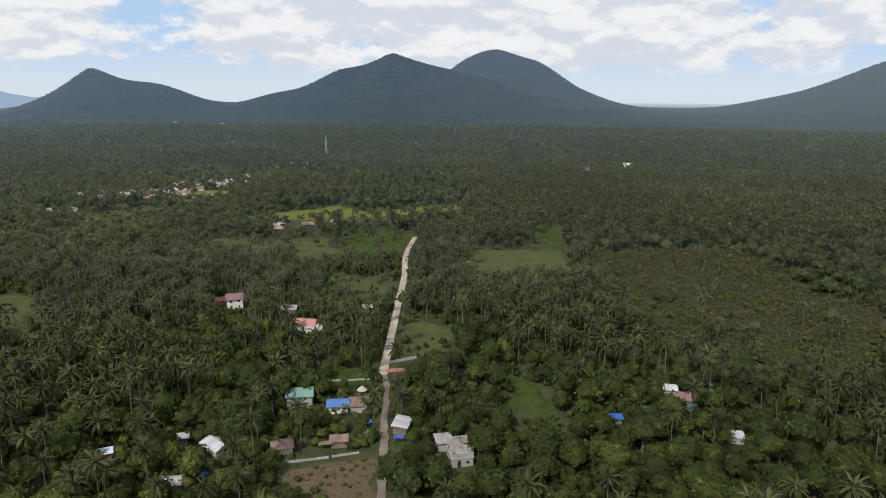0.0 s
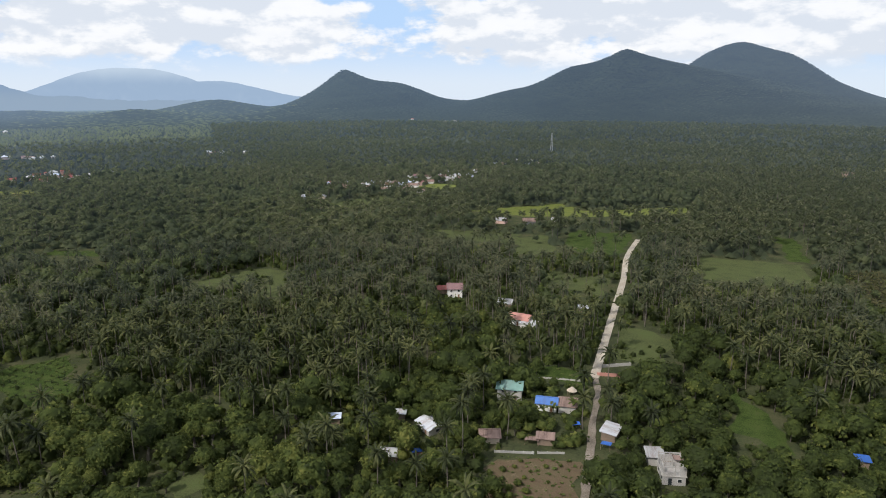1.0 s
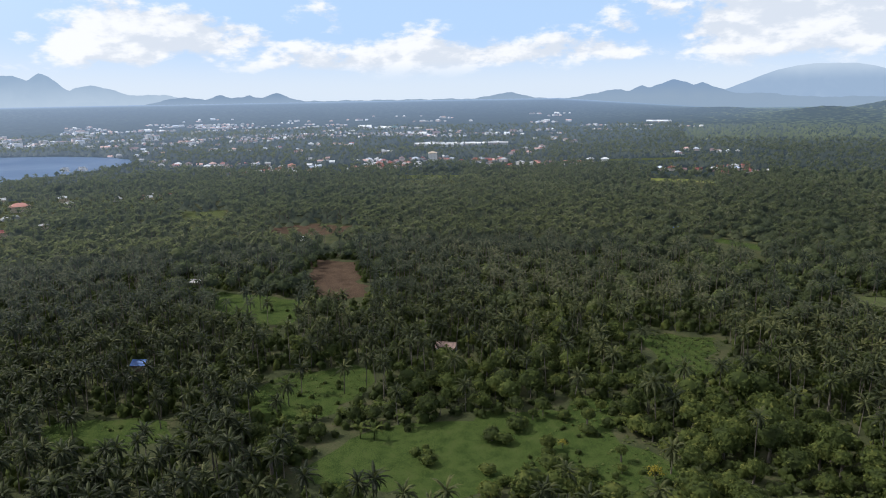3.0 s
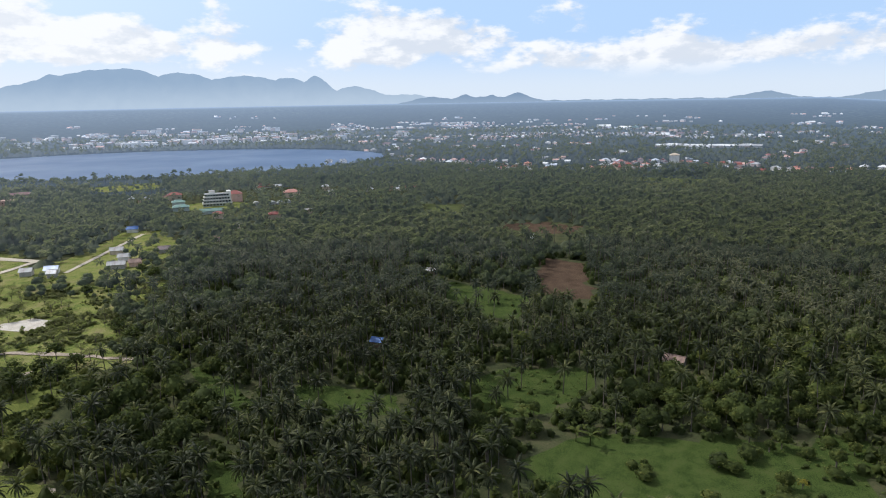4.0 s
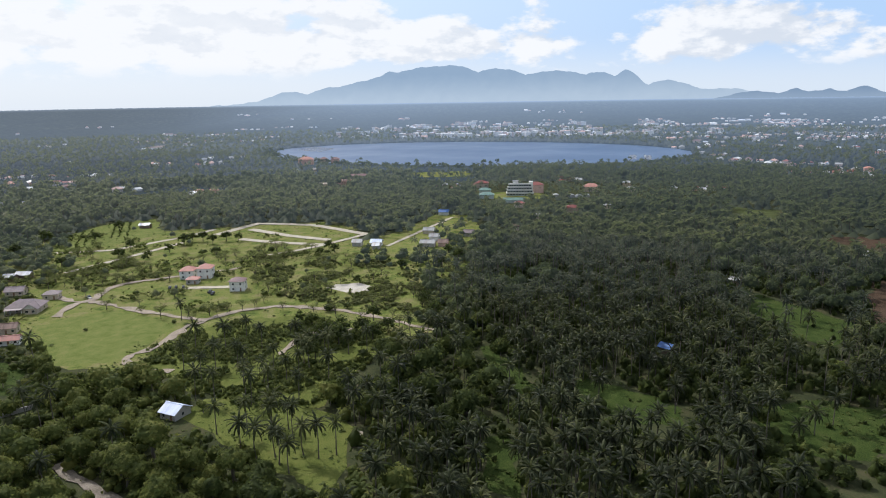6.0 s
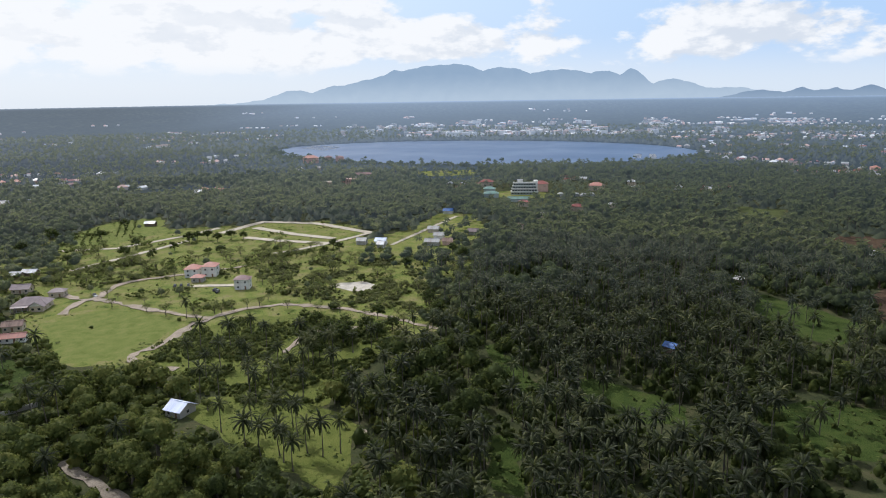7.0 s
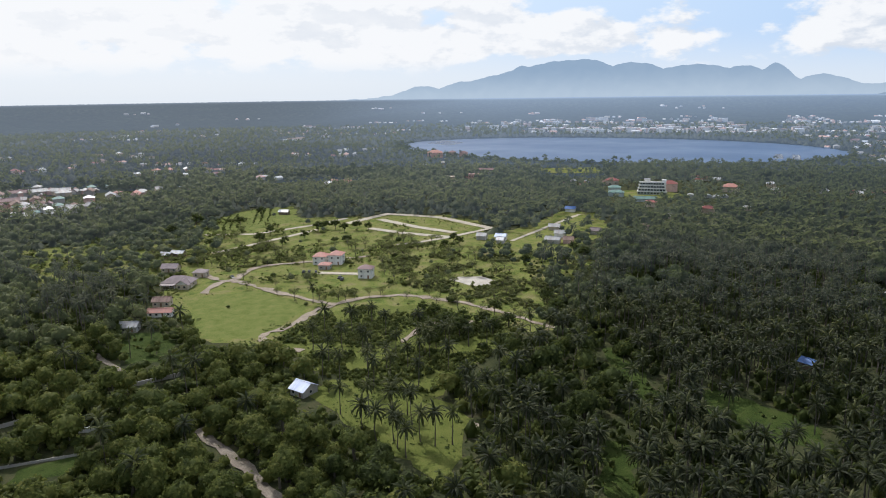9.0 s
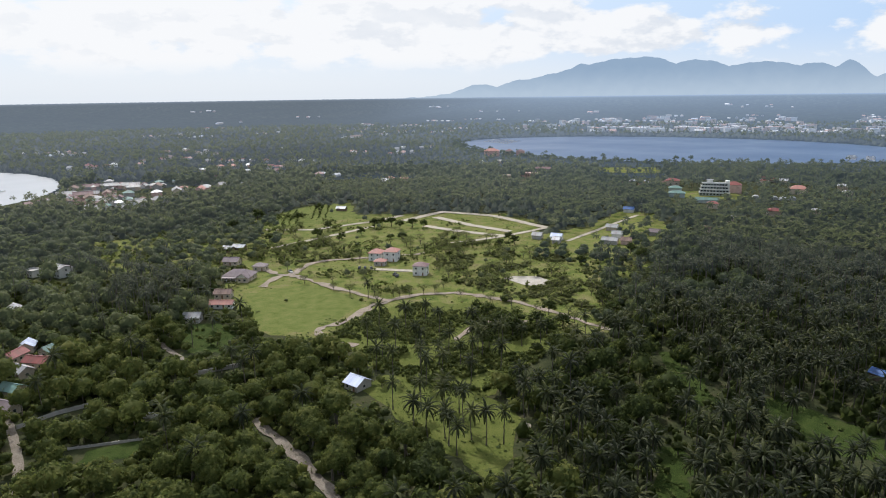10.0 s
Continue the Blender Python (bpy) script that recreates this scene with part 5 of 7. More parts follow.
cluster(150.8, 880, 28, 30, 9, "lmm", ["grey", "pink", "white", "maroon"], "lakeside village", 0.1)
cluster(150.0, 1110, 40, 40, 6, "smm", ["red", "pink", "white"], "lakeside village", 0.4)
cluster(146.0, 1230, 60, 60, 10, "sm", ["pink", "white", "grey", "red"], "scattered houses", 0.5)
cluster(157.5, 1550, 120, 100, 10, "sm", PALE, "lakeside village")
cluster(137.0, 900, 60, 50, 4, "sm", ["pink", "white"], "scattered houses")
cluster(107.0, 850, 130, 60, 10, "s", ["red", "white", "rust", "white"], "houses near the school", 0.7)
cluster(98.0, 830, 60, 50, 6, "s", ["red", "white"], "houses near the school", 0.7)

# the far towns lie in one mesh
cluster(82.0, 2000, 420, 120, 210, "ssssm", PALE + PALE + ["pink", "maroon"], "far town", 0.45)
cluster(70.0, 1900, 300, 90, 50, "ssm", PALE + PALE + ["pink", "maroon"], "far town", 0.45)
cluster(90.0, 2600, 500, 250, 170, "sssm", PALE + PALE + ["pink"], "far town", 0.45)
cluster(107.0, 2050, 480, 120, 210, "ssssmmb", PALE + PALE + ["pink", "white"], "lake city", 0.4)
cluster(112.0, 2500, 600, 200, 180, "ssmmb", PALE + PALE, "lake city", 0.45)
cluster(130.0, 2200, 380, 260, 50, "sssm", PALE + ["pink", "red"], "far suburb", 0.6)
cluster(143.0, 2000, 420, 220, 34, "sssm", PALE + ["pink", "red"], "far suburb", 0.7)
cluster(60.0, 2300, 400, 200, 40, "ssm", PALE + ["pink"], "far town", 0.6)


def sprinkle(count, az0, az1, r0, r1, colours, sizes):
    """Single houses of the far suburbs between the trees."""
    for i in range(count):
        if i % 4 == 0:
            az, r = rng.uniform(az0, az1), math.sqrt(rng.uniform(r0 * r0, r1 * r1))
        else:
            az, r = az + rng.normal(0, 0.9), r + rng.normal(0, 22)
        x, y = polar(az, r)
        if not inside(LAKE, np.array([x]), np.array([y]))[0] and not inside(POND, np.array([x]), np.array([y]))[0]:
            OPEN.append((ellipse(x, y, 9, 9, 0, 8), 0.0, 0.5))
            far_house(float(x), float(y), float(land(x, y)), az + rng.normal(0, 25), sizes[rng.integers(len(sizes))], colours[rng.integers(len(colours))], int(rng.integers(len(WALLS))))


sprinkle(150, 58, 98, 1660, 3200, PALE + PALE + ["pink", "grey"], "ssmml")
sprinkle(64, 60, 96, 1080, 1660, BRIGHT + PALE, "ssm")
sprinkle(56, 98, 162, 1750, 3600, PALE + ["grey", "grey", "rust", "maroon", "pink", "red"], "ssmml")
sprinkle(36, 128, 160, 900, 1700, ["grey", "white", "rust", "red", "pink"], "ssm")
sprinkle(9, -30, 45, 1200, 2600, ["white", "grey", "red"], "s")

me = far_town.mesh("distant_town", FAR_MATERIALS[0])
for m in FAR_MATERIALS[1:]:
    me.materials.append(m)
me.polygons.foreach_set("material_index", np.array(far_slots, np.int32))
tagged(new("distant_town", me), "white and red roofed houses of a distant town", "town", kind="stuff")

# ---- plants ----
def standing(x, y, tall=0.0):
    """For each place: 1 in woodland, else the share of trees of the open ground there, or of the ground a tall tree
    would hide from the camera.
    """
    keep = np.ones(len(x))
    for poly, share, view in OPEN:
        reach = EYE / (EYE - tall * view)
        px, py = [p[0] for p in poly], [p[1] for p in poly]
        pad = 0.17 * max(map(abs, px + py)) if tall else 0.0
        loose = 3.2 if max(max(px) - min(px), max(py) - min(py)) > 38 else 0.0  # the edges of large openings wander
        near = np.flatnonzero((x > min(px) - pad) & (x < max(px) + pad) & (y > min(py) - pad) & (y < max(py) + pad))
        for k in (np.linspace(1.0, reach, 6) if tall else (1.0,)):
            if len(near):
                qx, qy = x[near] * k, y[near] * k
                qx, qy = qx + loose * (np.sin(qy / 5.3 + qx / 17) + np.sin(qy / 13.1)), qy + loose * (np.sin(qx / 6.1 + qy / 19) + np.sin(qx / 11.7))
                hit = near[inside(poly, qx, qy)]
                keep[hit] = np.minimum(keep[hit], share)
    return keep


def scatter(step, r0, r1, lo=-36.0, hi=169.0, tall=0.0):
    """Jittered places in a ring sector, and which of them carry a tree: 2 in woodland, 1 in the open."""
    n = int(r1 / step) + 1
    gx, gy = np.meshgrid(np.arange(-n, n + 1), np.arange(-n, n + 1))
    x, y = (gx.ravel() + rng.uniform(-0.48, 0.48, gx.size)) * step, (gy.ravel() + rng.uniform(-0.48, 0.48, gx.size)) * step
    r, az = np.hypot(x, y), (np.degrees(np.arctan2(-x, y)) + 60) % 360 - 60
    ok = (r > r0) & (r <= r1) & (az > lo) & (az < hi)
    x, y = x[ok], y[ok]
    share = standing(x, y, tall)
    state = np.where(share >= 1, 2, np.where(rng.uniform(0, 1, len(x)) < share, 1, 0))
    ok = state > 0
    return x[ok], y[ok], state[ok]


def in_sight(x, y, high):
    """Whether a tree top on the far land rises over the land before it."""
    az, rr = np.arange(-40, 170, 0.25), np.arange(1000, 4900, 25.0)
    A, R = np.meshgrid(az, rr, indexing="ij")
    px, py = polar(A, R)
    top = np.maximum.accumulate((land(px, py) + 4 - EYE) / R, axis=1)
    r, a = np.hypot(x, y), (np.degrees(np.arctan2(-x, y)) + 60) % 360 - 60
    i = np.clip(np.round((a + 40) / 0.25).astype(int), 0, len(az) - 1)
    j = np.clip(((r - 1000) / 25).astype(int) - 1, 0, len(rr) - 1)
    return (land(x, y) + high - EYE) / r > top[i, j] - 0.0015


def waves(x, y, size):
    """Smooth variation of the plan, about -1 to 1."""
    return (np.sin(x / size + 1.3 * np.sin(y / size * 0.7)) + np.sin(y / size * 1.1 + 2 + 1.1 * np.sin(x / size * 0.6)) + np.sin((x + y) / size * 0.45 + 4)) / 3


# stands of trees: outline, share of palms, lightness of its broadleaf trees and its palms with sun patches and cloud
# shade painted in
STANDS = [
    ([(-16, 222), (28, 272), (87, 249), (109, 223), (140, 199), (116, 161), (-12, 159)], 0.03, -0.14, 0.1),
    ([(-131, 185), (-100, 212), (-61, 226), (-38, 159), (-114, 158)], 0.25, 0.06, 0.15),
    ([(-84, 225), (-63, 252), (-21, 253), (-18, 213), (-24, 189), (-64, 186)], 0.22, 0.14, 0.2),
    ([(-8, 286), (31, 302), (24, 227), (-4, 213)], 0.10, -0.30, 0.0),
    ([(92, 287), (102, 261), (135, 249), (169, 244), (140, 199), (109, 223), (87, 249)], 0.80, -0.20, 0.18),
    ([(-15, 395), (97, 384), (82, 280), (28, 272), (-12, 309)], 0.72, -0.05, 0.32),
    ([(-131, 276), (-130, 311), (-86, 308), (-65, 264), (-85, 240)], 0.20, 0.18, 0.15),
    ([(-321, 486), (-43, 494), (-25, 278), (-72, 225), (-137, 195)], 0.85, 0.05, 0.38),
    ([(72, 411), (100, 427), (93, 311), (77, 287), (69, 371)], 0.05, -0.22, 0.0),
    ([(233, 464), (333, 505), (237, 353), (201, 352)], 0.25, -0.15, 0.1),
    ([(39, 1057), (707, 1099), (320, 485), (21, 541)], 0.90, -0.1, 0.25),
    ([(-201, 142), (-177, 191), (-122, 191), (-97, 205), (-80, 174), (-130, 92)], 0.10, 0.0, 0.2),
    ([(-245, 81), (-236, 143), (-248, 181), (-190, 149), (-168, 114), (-193, 74)], 0.12, -0.06, 0.1),
    ([(-211, 2), (-223, 41), (-240, 79), (-199, 80), (-193, 38), (-187, 8)], 0.08, -0.30, 0.0),
    ([(-237, 199), (-227, 284), (-179, 359), (-100, 212), (-124, 195), (-182, 194)], 0.85, 0.0, 0.32),
    ([(-381, -31), (-302, 95), (-240, 79), (-225, 38), (-227, -24)], 0.85, -0.1, 0.10),
    ([(-383, 151), (-348, 291), (-251, 210), (-251, 177), (-288, 118)], 0.55, 0.0, 0.25),
    ([(-352, 285), (-339, 449), (-277, 542), (-249, 334), (-251, 210)], 0.35, 0.08, 0.05),
    ([(-588, -40), (-534, 42), (-416, 51), (-355, 12), (-312, -28)], 0.55, -0.10, 0.0),
    ([(-240, -211), (-264, -137), (-227, -100), (-202, -115), (-189, -167)], 0.25, 0.10, 0.2),
    ([(-351, -145), (-411, -130), (-360, -104), (-332, -124)], 0.05, -0.22, 0.0),
    ([(-350, -151), (-527, -165), (-551, -31), (-365, 27), (-288, -5), (-265, -100)], 0.96, -0.1, 0.08),
    ([(-205, -122), (-253, -95), (-205, -66), (-179, -87)], 0.15, -0.05, 0.15),
    ([(-135, -150), (-141, -117), (-124, -100), (-109, -122)], 0.0, 0.0, 0.0),
    ([(-129, -362), (-147, -278), (-180, -243), (-170, -199), (-131, -150), (-136, -131), (-116, -112), (-61, -191), (-30, -330)], 0.05, 0.60, 0.1),
    ([(-179, -420), (-206, -380), (-165, -308), (-138, -319)], 0.85, 0.3, 0.22),
    ([(-437, -537), (-554, -589), (-698, -341), (-531, -259), (-450, -381), (-386, -468)], 0.88, 0.6, 0.7),
    ([(-236, -634), (-338, -573), (-298, -376), (-219, -360), (-129, -362), (-80, -470), (-130, -640)], 0.10, 0.80, 0.4),
    ([(-404, -244), (-458, -196), (-387, -150), (-330, -128), (-361, -190)], 0.30, 0.15, 0.1),
    ([(-427, -174), (-477, -130), (-401, -105), (-351, -136)], 0.05, -0.15, 0.0),
]


def stand_of(x, y):
    """Share of palms, and lightness of the trees and of the palms with painted sun and cloud shade, at each place."""
    r, az = np.hypot(x, y), (np.degrees(np.arctan2(-x, y)) + 60) % 360 - 60
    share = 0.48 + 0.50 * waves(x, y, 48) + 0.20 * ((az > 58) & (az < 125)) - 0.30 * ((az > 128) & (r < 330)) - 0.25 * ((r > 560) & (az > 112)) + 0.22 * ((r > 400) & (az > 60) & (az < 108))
    # by bearing: lowered in place of cloud shade, raised for sunlit woods
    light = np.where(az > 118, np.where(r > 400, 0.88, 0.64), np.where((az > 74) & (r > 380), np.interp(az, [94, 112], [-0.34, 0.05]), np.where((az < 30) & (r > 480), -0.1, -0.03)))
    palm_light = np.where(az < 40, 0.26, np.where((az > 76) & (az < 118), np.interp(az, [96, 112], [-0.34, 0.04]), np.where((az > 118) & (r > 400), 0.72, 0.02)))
    wx, wy = x + 9 * waves(x + 50, y, 17), y + 9 * waves(x, y + 80, 15)
    for poly, s, a, b in reversed(STANDS):
        m = inside(poly, wx, wy)
        share, light, palm_light = np.where(m, s, share), np.where(m, a, light), np.where(m, b, palm_light)
    return np.clip(share, 0.0, 0.97), light, palm_light


def frond_template(n, length=5.0, width=0.62, droop=1.0):
    """One arching palm frond along +x, a folded blade that is paler towards its tip."""
    t = np.linspace(0, 1, n + 1)
    x = length * (t - 0.16 * droop * t ** 3)
    z = length * (0.20 * t - 0.52 * droop * t ** 2.3)
    if n == 1:
        v = [(0, 0, 0, 0), (x[1] * 0.55, width, length * 0.06 - 0.3 * width, 0.1), (x[1], 0, z[1], 0.2), (x[1] * 0.55, -width, length * 0.06 - 0.3 * width, 0.1)]
        return np.array(v, float), np.array([(0, 2, 1), (0, 3, 2)], int)
    v, f = [], []
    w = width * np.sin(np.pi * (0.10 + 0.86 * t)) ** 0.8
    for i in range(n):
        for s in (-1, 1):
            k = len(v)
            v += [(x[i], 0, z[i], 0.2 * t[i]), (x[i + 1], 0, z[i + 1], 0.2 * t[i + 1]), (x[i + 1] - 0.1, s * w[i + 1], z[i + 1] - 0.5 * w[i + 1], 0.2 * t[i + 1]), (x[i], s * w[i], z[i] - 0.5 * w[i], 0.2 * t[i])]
            f.append((k, k + 1, k + 2))
            if i:
                f.append((k, k + 2, k + 3))
    return np.array(v, float), np.array(f, int)


def turned(v, yaw, pitch):
    c, s, cp, sp = math.cos(yaw), math.sin(yaw), math.cos(pitch), math.sin(pitch)
    x, z = v[:, 0] * cp - v[:, 2] * sp, v[:, 0] * sp + v[:, 2] * cp
    return np.stack([x * c - v[:, 1] * s, x * s + v[:, 1] * c, z], -1)


def join(pieces):
    """One template of several: corners with their own shift of tone as a fourth number, and triangles."""
    v, f, n = [], [], 0
    for pv, pf, *shade in pieces:
        if pv.shape[1] == 3:
            pv = np.concatenate([pv, np.full((len(pv), 1), shade[0] if shade else 0.0)], 1)
        v.append(pv)
        f.append(pf + n)
        n += len(pv)
    return np.concatenate(v), np.concatenate(f)


def tube(points, radii, sides):
    v = [(px + r * math.cos(k * math.tau / sides), py + r * math.sin(k * math.tau / sides), pz) for (px, py, pz), r in zip(points, radii) for k in range(sides)]
    f = []
    for i in range(len(points) - 1):
        for k in range(sides):
            a, b = i * sides + k, i * sides + (k + 1) % sides
            f += [(a, b, b + sides), (a, b + sides, a + sides)]
    return np.array(v, float), np.array(f, int)


def palm_pose(n, seed):
    """Yaw and lift of n fronds: the young stand up, the old hang."""
    g = np.random.default_rng(seed)
    return [(i * 2.399 + g.normal(0, 0.15), 1.25 - 2.05 * ((i + 0.5) / n) ** 0.9 + g.normal(0, 0.13), g.uniform(0.75, 1.1)) for i in range(n)]


def palm_crown(n, segs, seed, width=0.62):
    v, f = frond_template(segs, width=width)
    g = np.random.default_rng(seed + 500)
    # upper fronds get a lighter tone, lower ones a darker one
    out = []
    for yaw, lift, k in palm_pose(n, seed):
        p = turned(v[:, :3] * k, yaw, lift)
        # a random quarter of the fronds is painted lighter in place of sheen
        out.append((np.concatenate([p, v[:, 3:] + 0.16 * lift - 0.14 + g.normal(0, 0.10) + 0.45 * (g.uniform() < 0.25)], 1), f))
    return join(out)


def blob(seed, rough=0.25, rings=3, sides=6, flat=0.8):
    """A small closed lumpy dome."""
    g = np.random.default_rng(seed)
    v, f = [], []
    for i in range(rings):
        el = -0.7 + 1.9 * i / rings
        for k in range(sides):
            r = 1 + g.normal(0, rough)
            a = (k + 0.5 * (i % 2)) * math.tau / sides
            v.append((r * math.cos(a) * math.cos(el), r * math.sin(a) * math.cos(el), flat * r * math.sin(el)))
    v.append((0, 0, flat * (1 + g.normal(0, rough * 0.5))))
    for i in range(rings - 1):
        for k in range(sides):
            a, b = i * sides + k, i * sides + (k + 1) % sides
            f += [(a, b, b + sides), (a, b + sides, a + sides)]
    for k in range(sides):
        f.append(((rings - 1) * sides + k, (rings - 1) * sides + (k + 1) % sides, rings * sides))
    return np.array(v, float), np.array(f, int)


def leafy_crown(seed, lobes, leaves, size, core=5):
    """A crown of radius about 1 and height about 1.5: lobes of leaf sprays round dark cores."""
    g = np.random.default_rng(seed)
    pieces = []
    for i in range(lobes):
        a, u = i * 2.399 + g.normal(0, 0.3), math.sqrt((i + 0.4) / lobes) * 0.72
        cx, cy, cz = u * math.cos(a), u * math.sin(a), 0.66 - 1.15 * u * u + g.normal(0, 0.12)
        rad = g.uniform(0.28, 0.43)
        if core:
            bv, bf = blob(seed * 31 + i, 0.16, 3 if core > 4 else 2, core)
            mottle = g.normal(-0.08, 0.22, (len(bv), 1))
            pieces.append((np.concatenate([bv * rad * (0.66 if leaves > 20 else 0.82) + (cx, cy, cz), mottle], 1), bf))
        n = g.normal(0, 1, (leaves, 3))
        n[:, 2] = np.abs(n[:, 2]) * 1.1 - 0.35
        n /= np.linalg.norm(n, axis=1, keepdims=True)
        c = n * rad * g.uniform(0.80, 1.22, (leaves, 1)) + (cx, cy, cz)
        t1 = np.cross(n + g.normal(0, 0.55, n.shape), (0, 0, 1.0) + g.normal(0, 0.3, n.shape))
        t1 /= np.linalg.norm(t1, axis=1, keepdims=True) + 1e-6
        t2 = np.cross(n + g.normal(0, 0.4, n.shape), t1)
        t2 /= np.linalg.norm(t2, axis=1, keepdims=True) + 1e-6
        s = size * g.uniform(0.6, 1.25, (leaves, 1))
        quad = np.stack([c - t1 * s, c - t2 * s * 0.7 + n * s * 0.2, c + t1 * s, c + t2 * s * 0.8 - n * s * 0.1], 1).reshape(-1, 3)
        k = np.arange(leaves)[:, None] * 4
        fresh = np.repeat(g.normal(0, 0.10) + 0.22 * (n[:, 2] - 0.3), 4)  # sprays that face up get a lighter tone
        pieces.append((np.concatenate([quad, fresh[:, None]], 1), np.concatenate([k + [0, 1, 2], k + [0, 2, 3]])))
    return join(pieces)


def dome_crown(seed, sides, rings, lumps, leaves, size):
    """A billowing crown of radius about 1: foliage that swells in clumps, with sprays of leaves standing out of it."""
    g = np.random.default_rng(seed)
    k = np.arange(lumps)
    a, up = k * 2.399 + g.normal(0, 0.35, lumps), np.linspace(0.98, -0.3, lumps) + g.normal(0, 0.06, lumps)
    up = up.clip(-0.4, 0.99)
    heads = np.stack([np.cos(a) * np.sqrt(1 - up ** 2), np.sin(a) * np.sqrt(1 - up ** 2), up], -1)
    amp, hue, wide = g.uniform(0.55, 1.15, lumps), g.normal(0, 0.19, lumps), 1.55 / math.sqrt(lumps)
    stretch = np.array([g.uniform(0.88, 1.12), g.uniform(0.88, 1.12), g.uniform(0.74, 0.95)])

    def swell(d):
        w = amp * np.exp(-(np.arccos(np.clip(d @ heads.T, -1, 1)) / wide) ** 2)
        return 0.60 + 0.46 * w.max(1), hue[w.argmax(1)]

    dirs = []
    for i in range(rings):
        el = -0.55 + 1.85 * i / rings
        turn = (np.arange(sides) + 0.5 * (i % 2)) * math.tau / sides + g.normal(0, 0.25 / sides, sides)
        dirs.append(np.stack([np.cos(turn) * math.cos(el), np.sin(turn) * math.cos(el), np.full(sides, math.sin(el))], -1))
    dirs = np.concatenate([*dirs, [(0, 0, 1.0)]])
    r, shade = swell(dirs)
    v = np.concatenate([dirs * (0.90 * r * g.normal(1, 0.05, len(r)))[:, None] * stretch, (shade + g.normal(-0.04, 0.08, len(r)))[:, None]], 1)
    f = []
    for i in range(rings - 1):
        for j in range(sides):
            p, q = i * sides + j, i * sides + (j + 1) % sides
            f += [(p, q, q + sides), (p, q + sides, p + sides)]
    f += [((rings - 1) * sides + j, (rings - 1) * sides + (j + 1) % sides, rings * sides) for j in range(sides)]
    out = [(v, np.array(f, int))]
    if leaves:
        n = g.normal(0, 1, (leaves, 3))
        n[:, 2] = np.abs(n[:, 2]) * 1.2 - 0.35
        n /= np.linalg.norm(n, axis=1, keepdims=True)
        r, shade = swell(n)
        c = n * (r * g.uniform(0.90, 1.08, leaves))[:, None] * stretch
        face = n + g.normal(0, 0.42, n.shape) + (0, 0, 0.2)
        t1 = np.cross(face, g.normal(0, 1, n.shape))
        t1 /= np.linalg.norm(t1, axis=1, keepdims=True) + 1e-6
        t2 = np.cross(face, t1)
        t2 /= np.linalg.norm(t2, axis=1, keepdims=True) + 1e-6
        s = size * g.uniform(0.6, 1.3, (leaves, 1))
        spray = np.stack([c - t1 * s, c + t1 * s * 0.5 - t2 * s * 0.8, c + t1 * s * 0.6 + t2 * s * 0.8], 1).reshape(-1, 3)
        out.append((np.concatenate([spray, np.repeat(shade + g.normal(0.06, 0.20, leaves), 3)[:, None]], 1), np.arange(3 * leaves).reshape(-1, 3)))
    return join(out)


def stamp(templates, x, y, z, size, yaw, tone, which, lean=None, tall=None):
    """Copies of templates joined into one array of corners, triangles and tones."""
    vs, fs, ts, n = [], [], [], 0
    for i, (v, f) in enumerate(templates):
        m = np.flatnonzero(which == i)
        if not len(m):
            continue
        c, s = np.cos(yaw[m])[:, None], np.sin(yaw[m])[:, None]
        k = size[m][:, None]
        h = (tall[m] if tall is not None else size[m])[:, None]
        px, py, pz = v[:, 0] * k, v[:, 1] * k, v[:, 2] * h
        ox, oy = px * c - py * s, px * s + py * c
        if lean is not None:
            ox, oy = ox + lean[m, 0][:, None] * pz, oy + lean[m, 1][:, None] * pz
        w = np.stack([ox + x[m][:, None], oy + y[m][:, None], pz + z[m][:, None]], -1)
        vs.append(w.reshape(-1, 3))
        fs.append((f[None] + (np.arange(len(m)) * len(v))[:, None, None] + n).reshape(-1, 3))
        ts.append((tone[m][:, None] + (v[:, 3] if v.shape[1] > 3 else 0.0) + np.zeros(len(v))).ravel().clip(0, 1))
        n += len(m) * len(v)
    return np.concatenate(vs), np.concatenate(fs), np.concatenate(ts)


def stuff(name, data, material, label, category):
    return tagged(new(name, big_mesh(name, data[0], data[1], material, data[2])), label, category, kind="stuff")


def tones(x, y, n, spread=0.2):
    """How light each plant is: by neighbourhood and by chance."""
    return np.clip(0.45 + 0.22 * waves(x, y, 38) + rng.normal(0, spread, n), 0, 1)


THING_R = 222.0  # plants nearer than this, in view, are things of their own
THIN = tube([(0, 0, 0), (0, 0, 1)], [0.22, 0.15], 3)


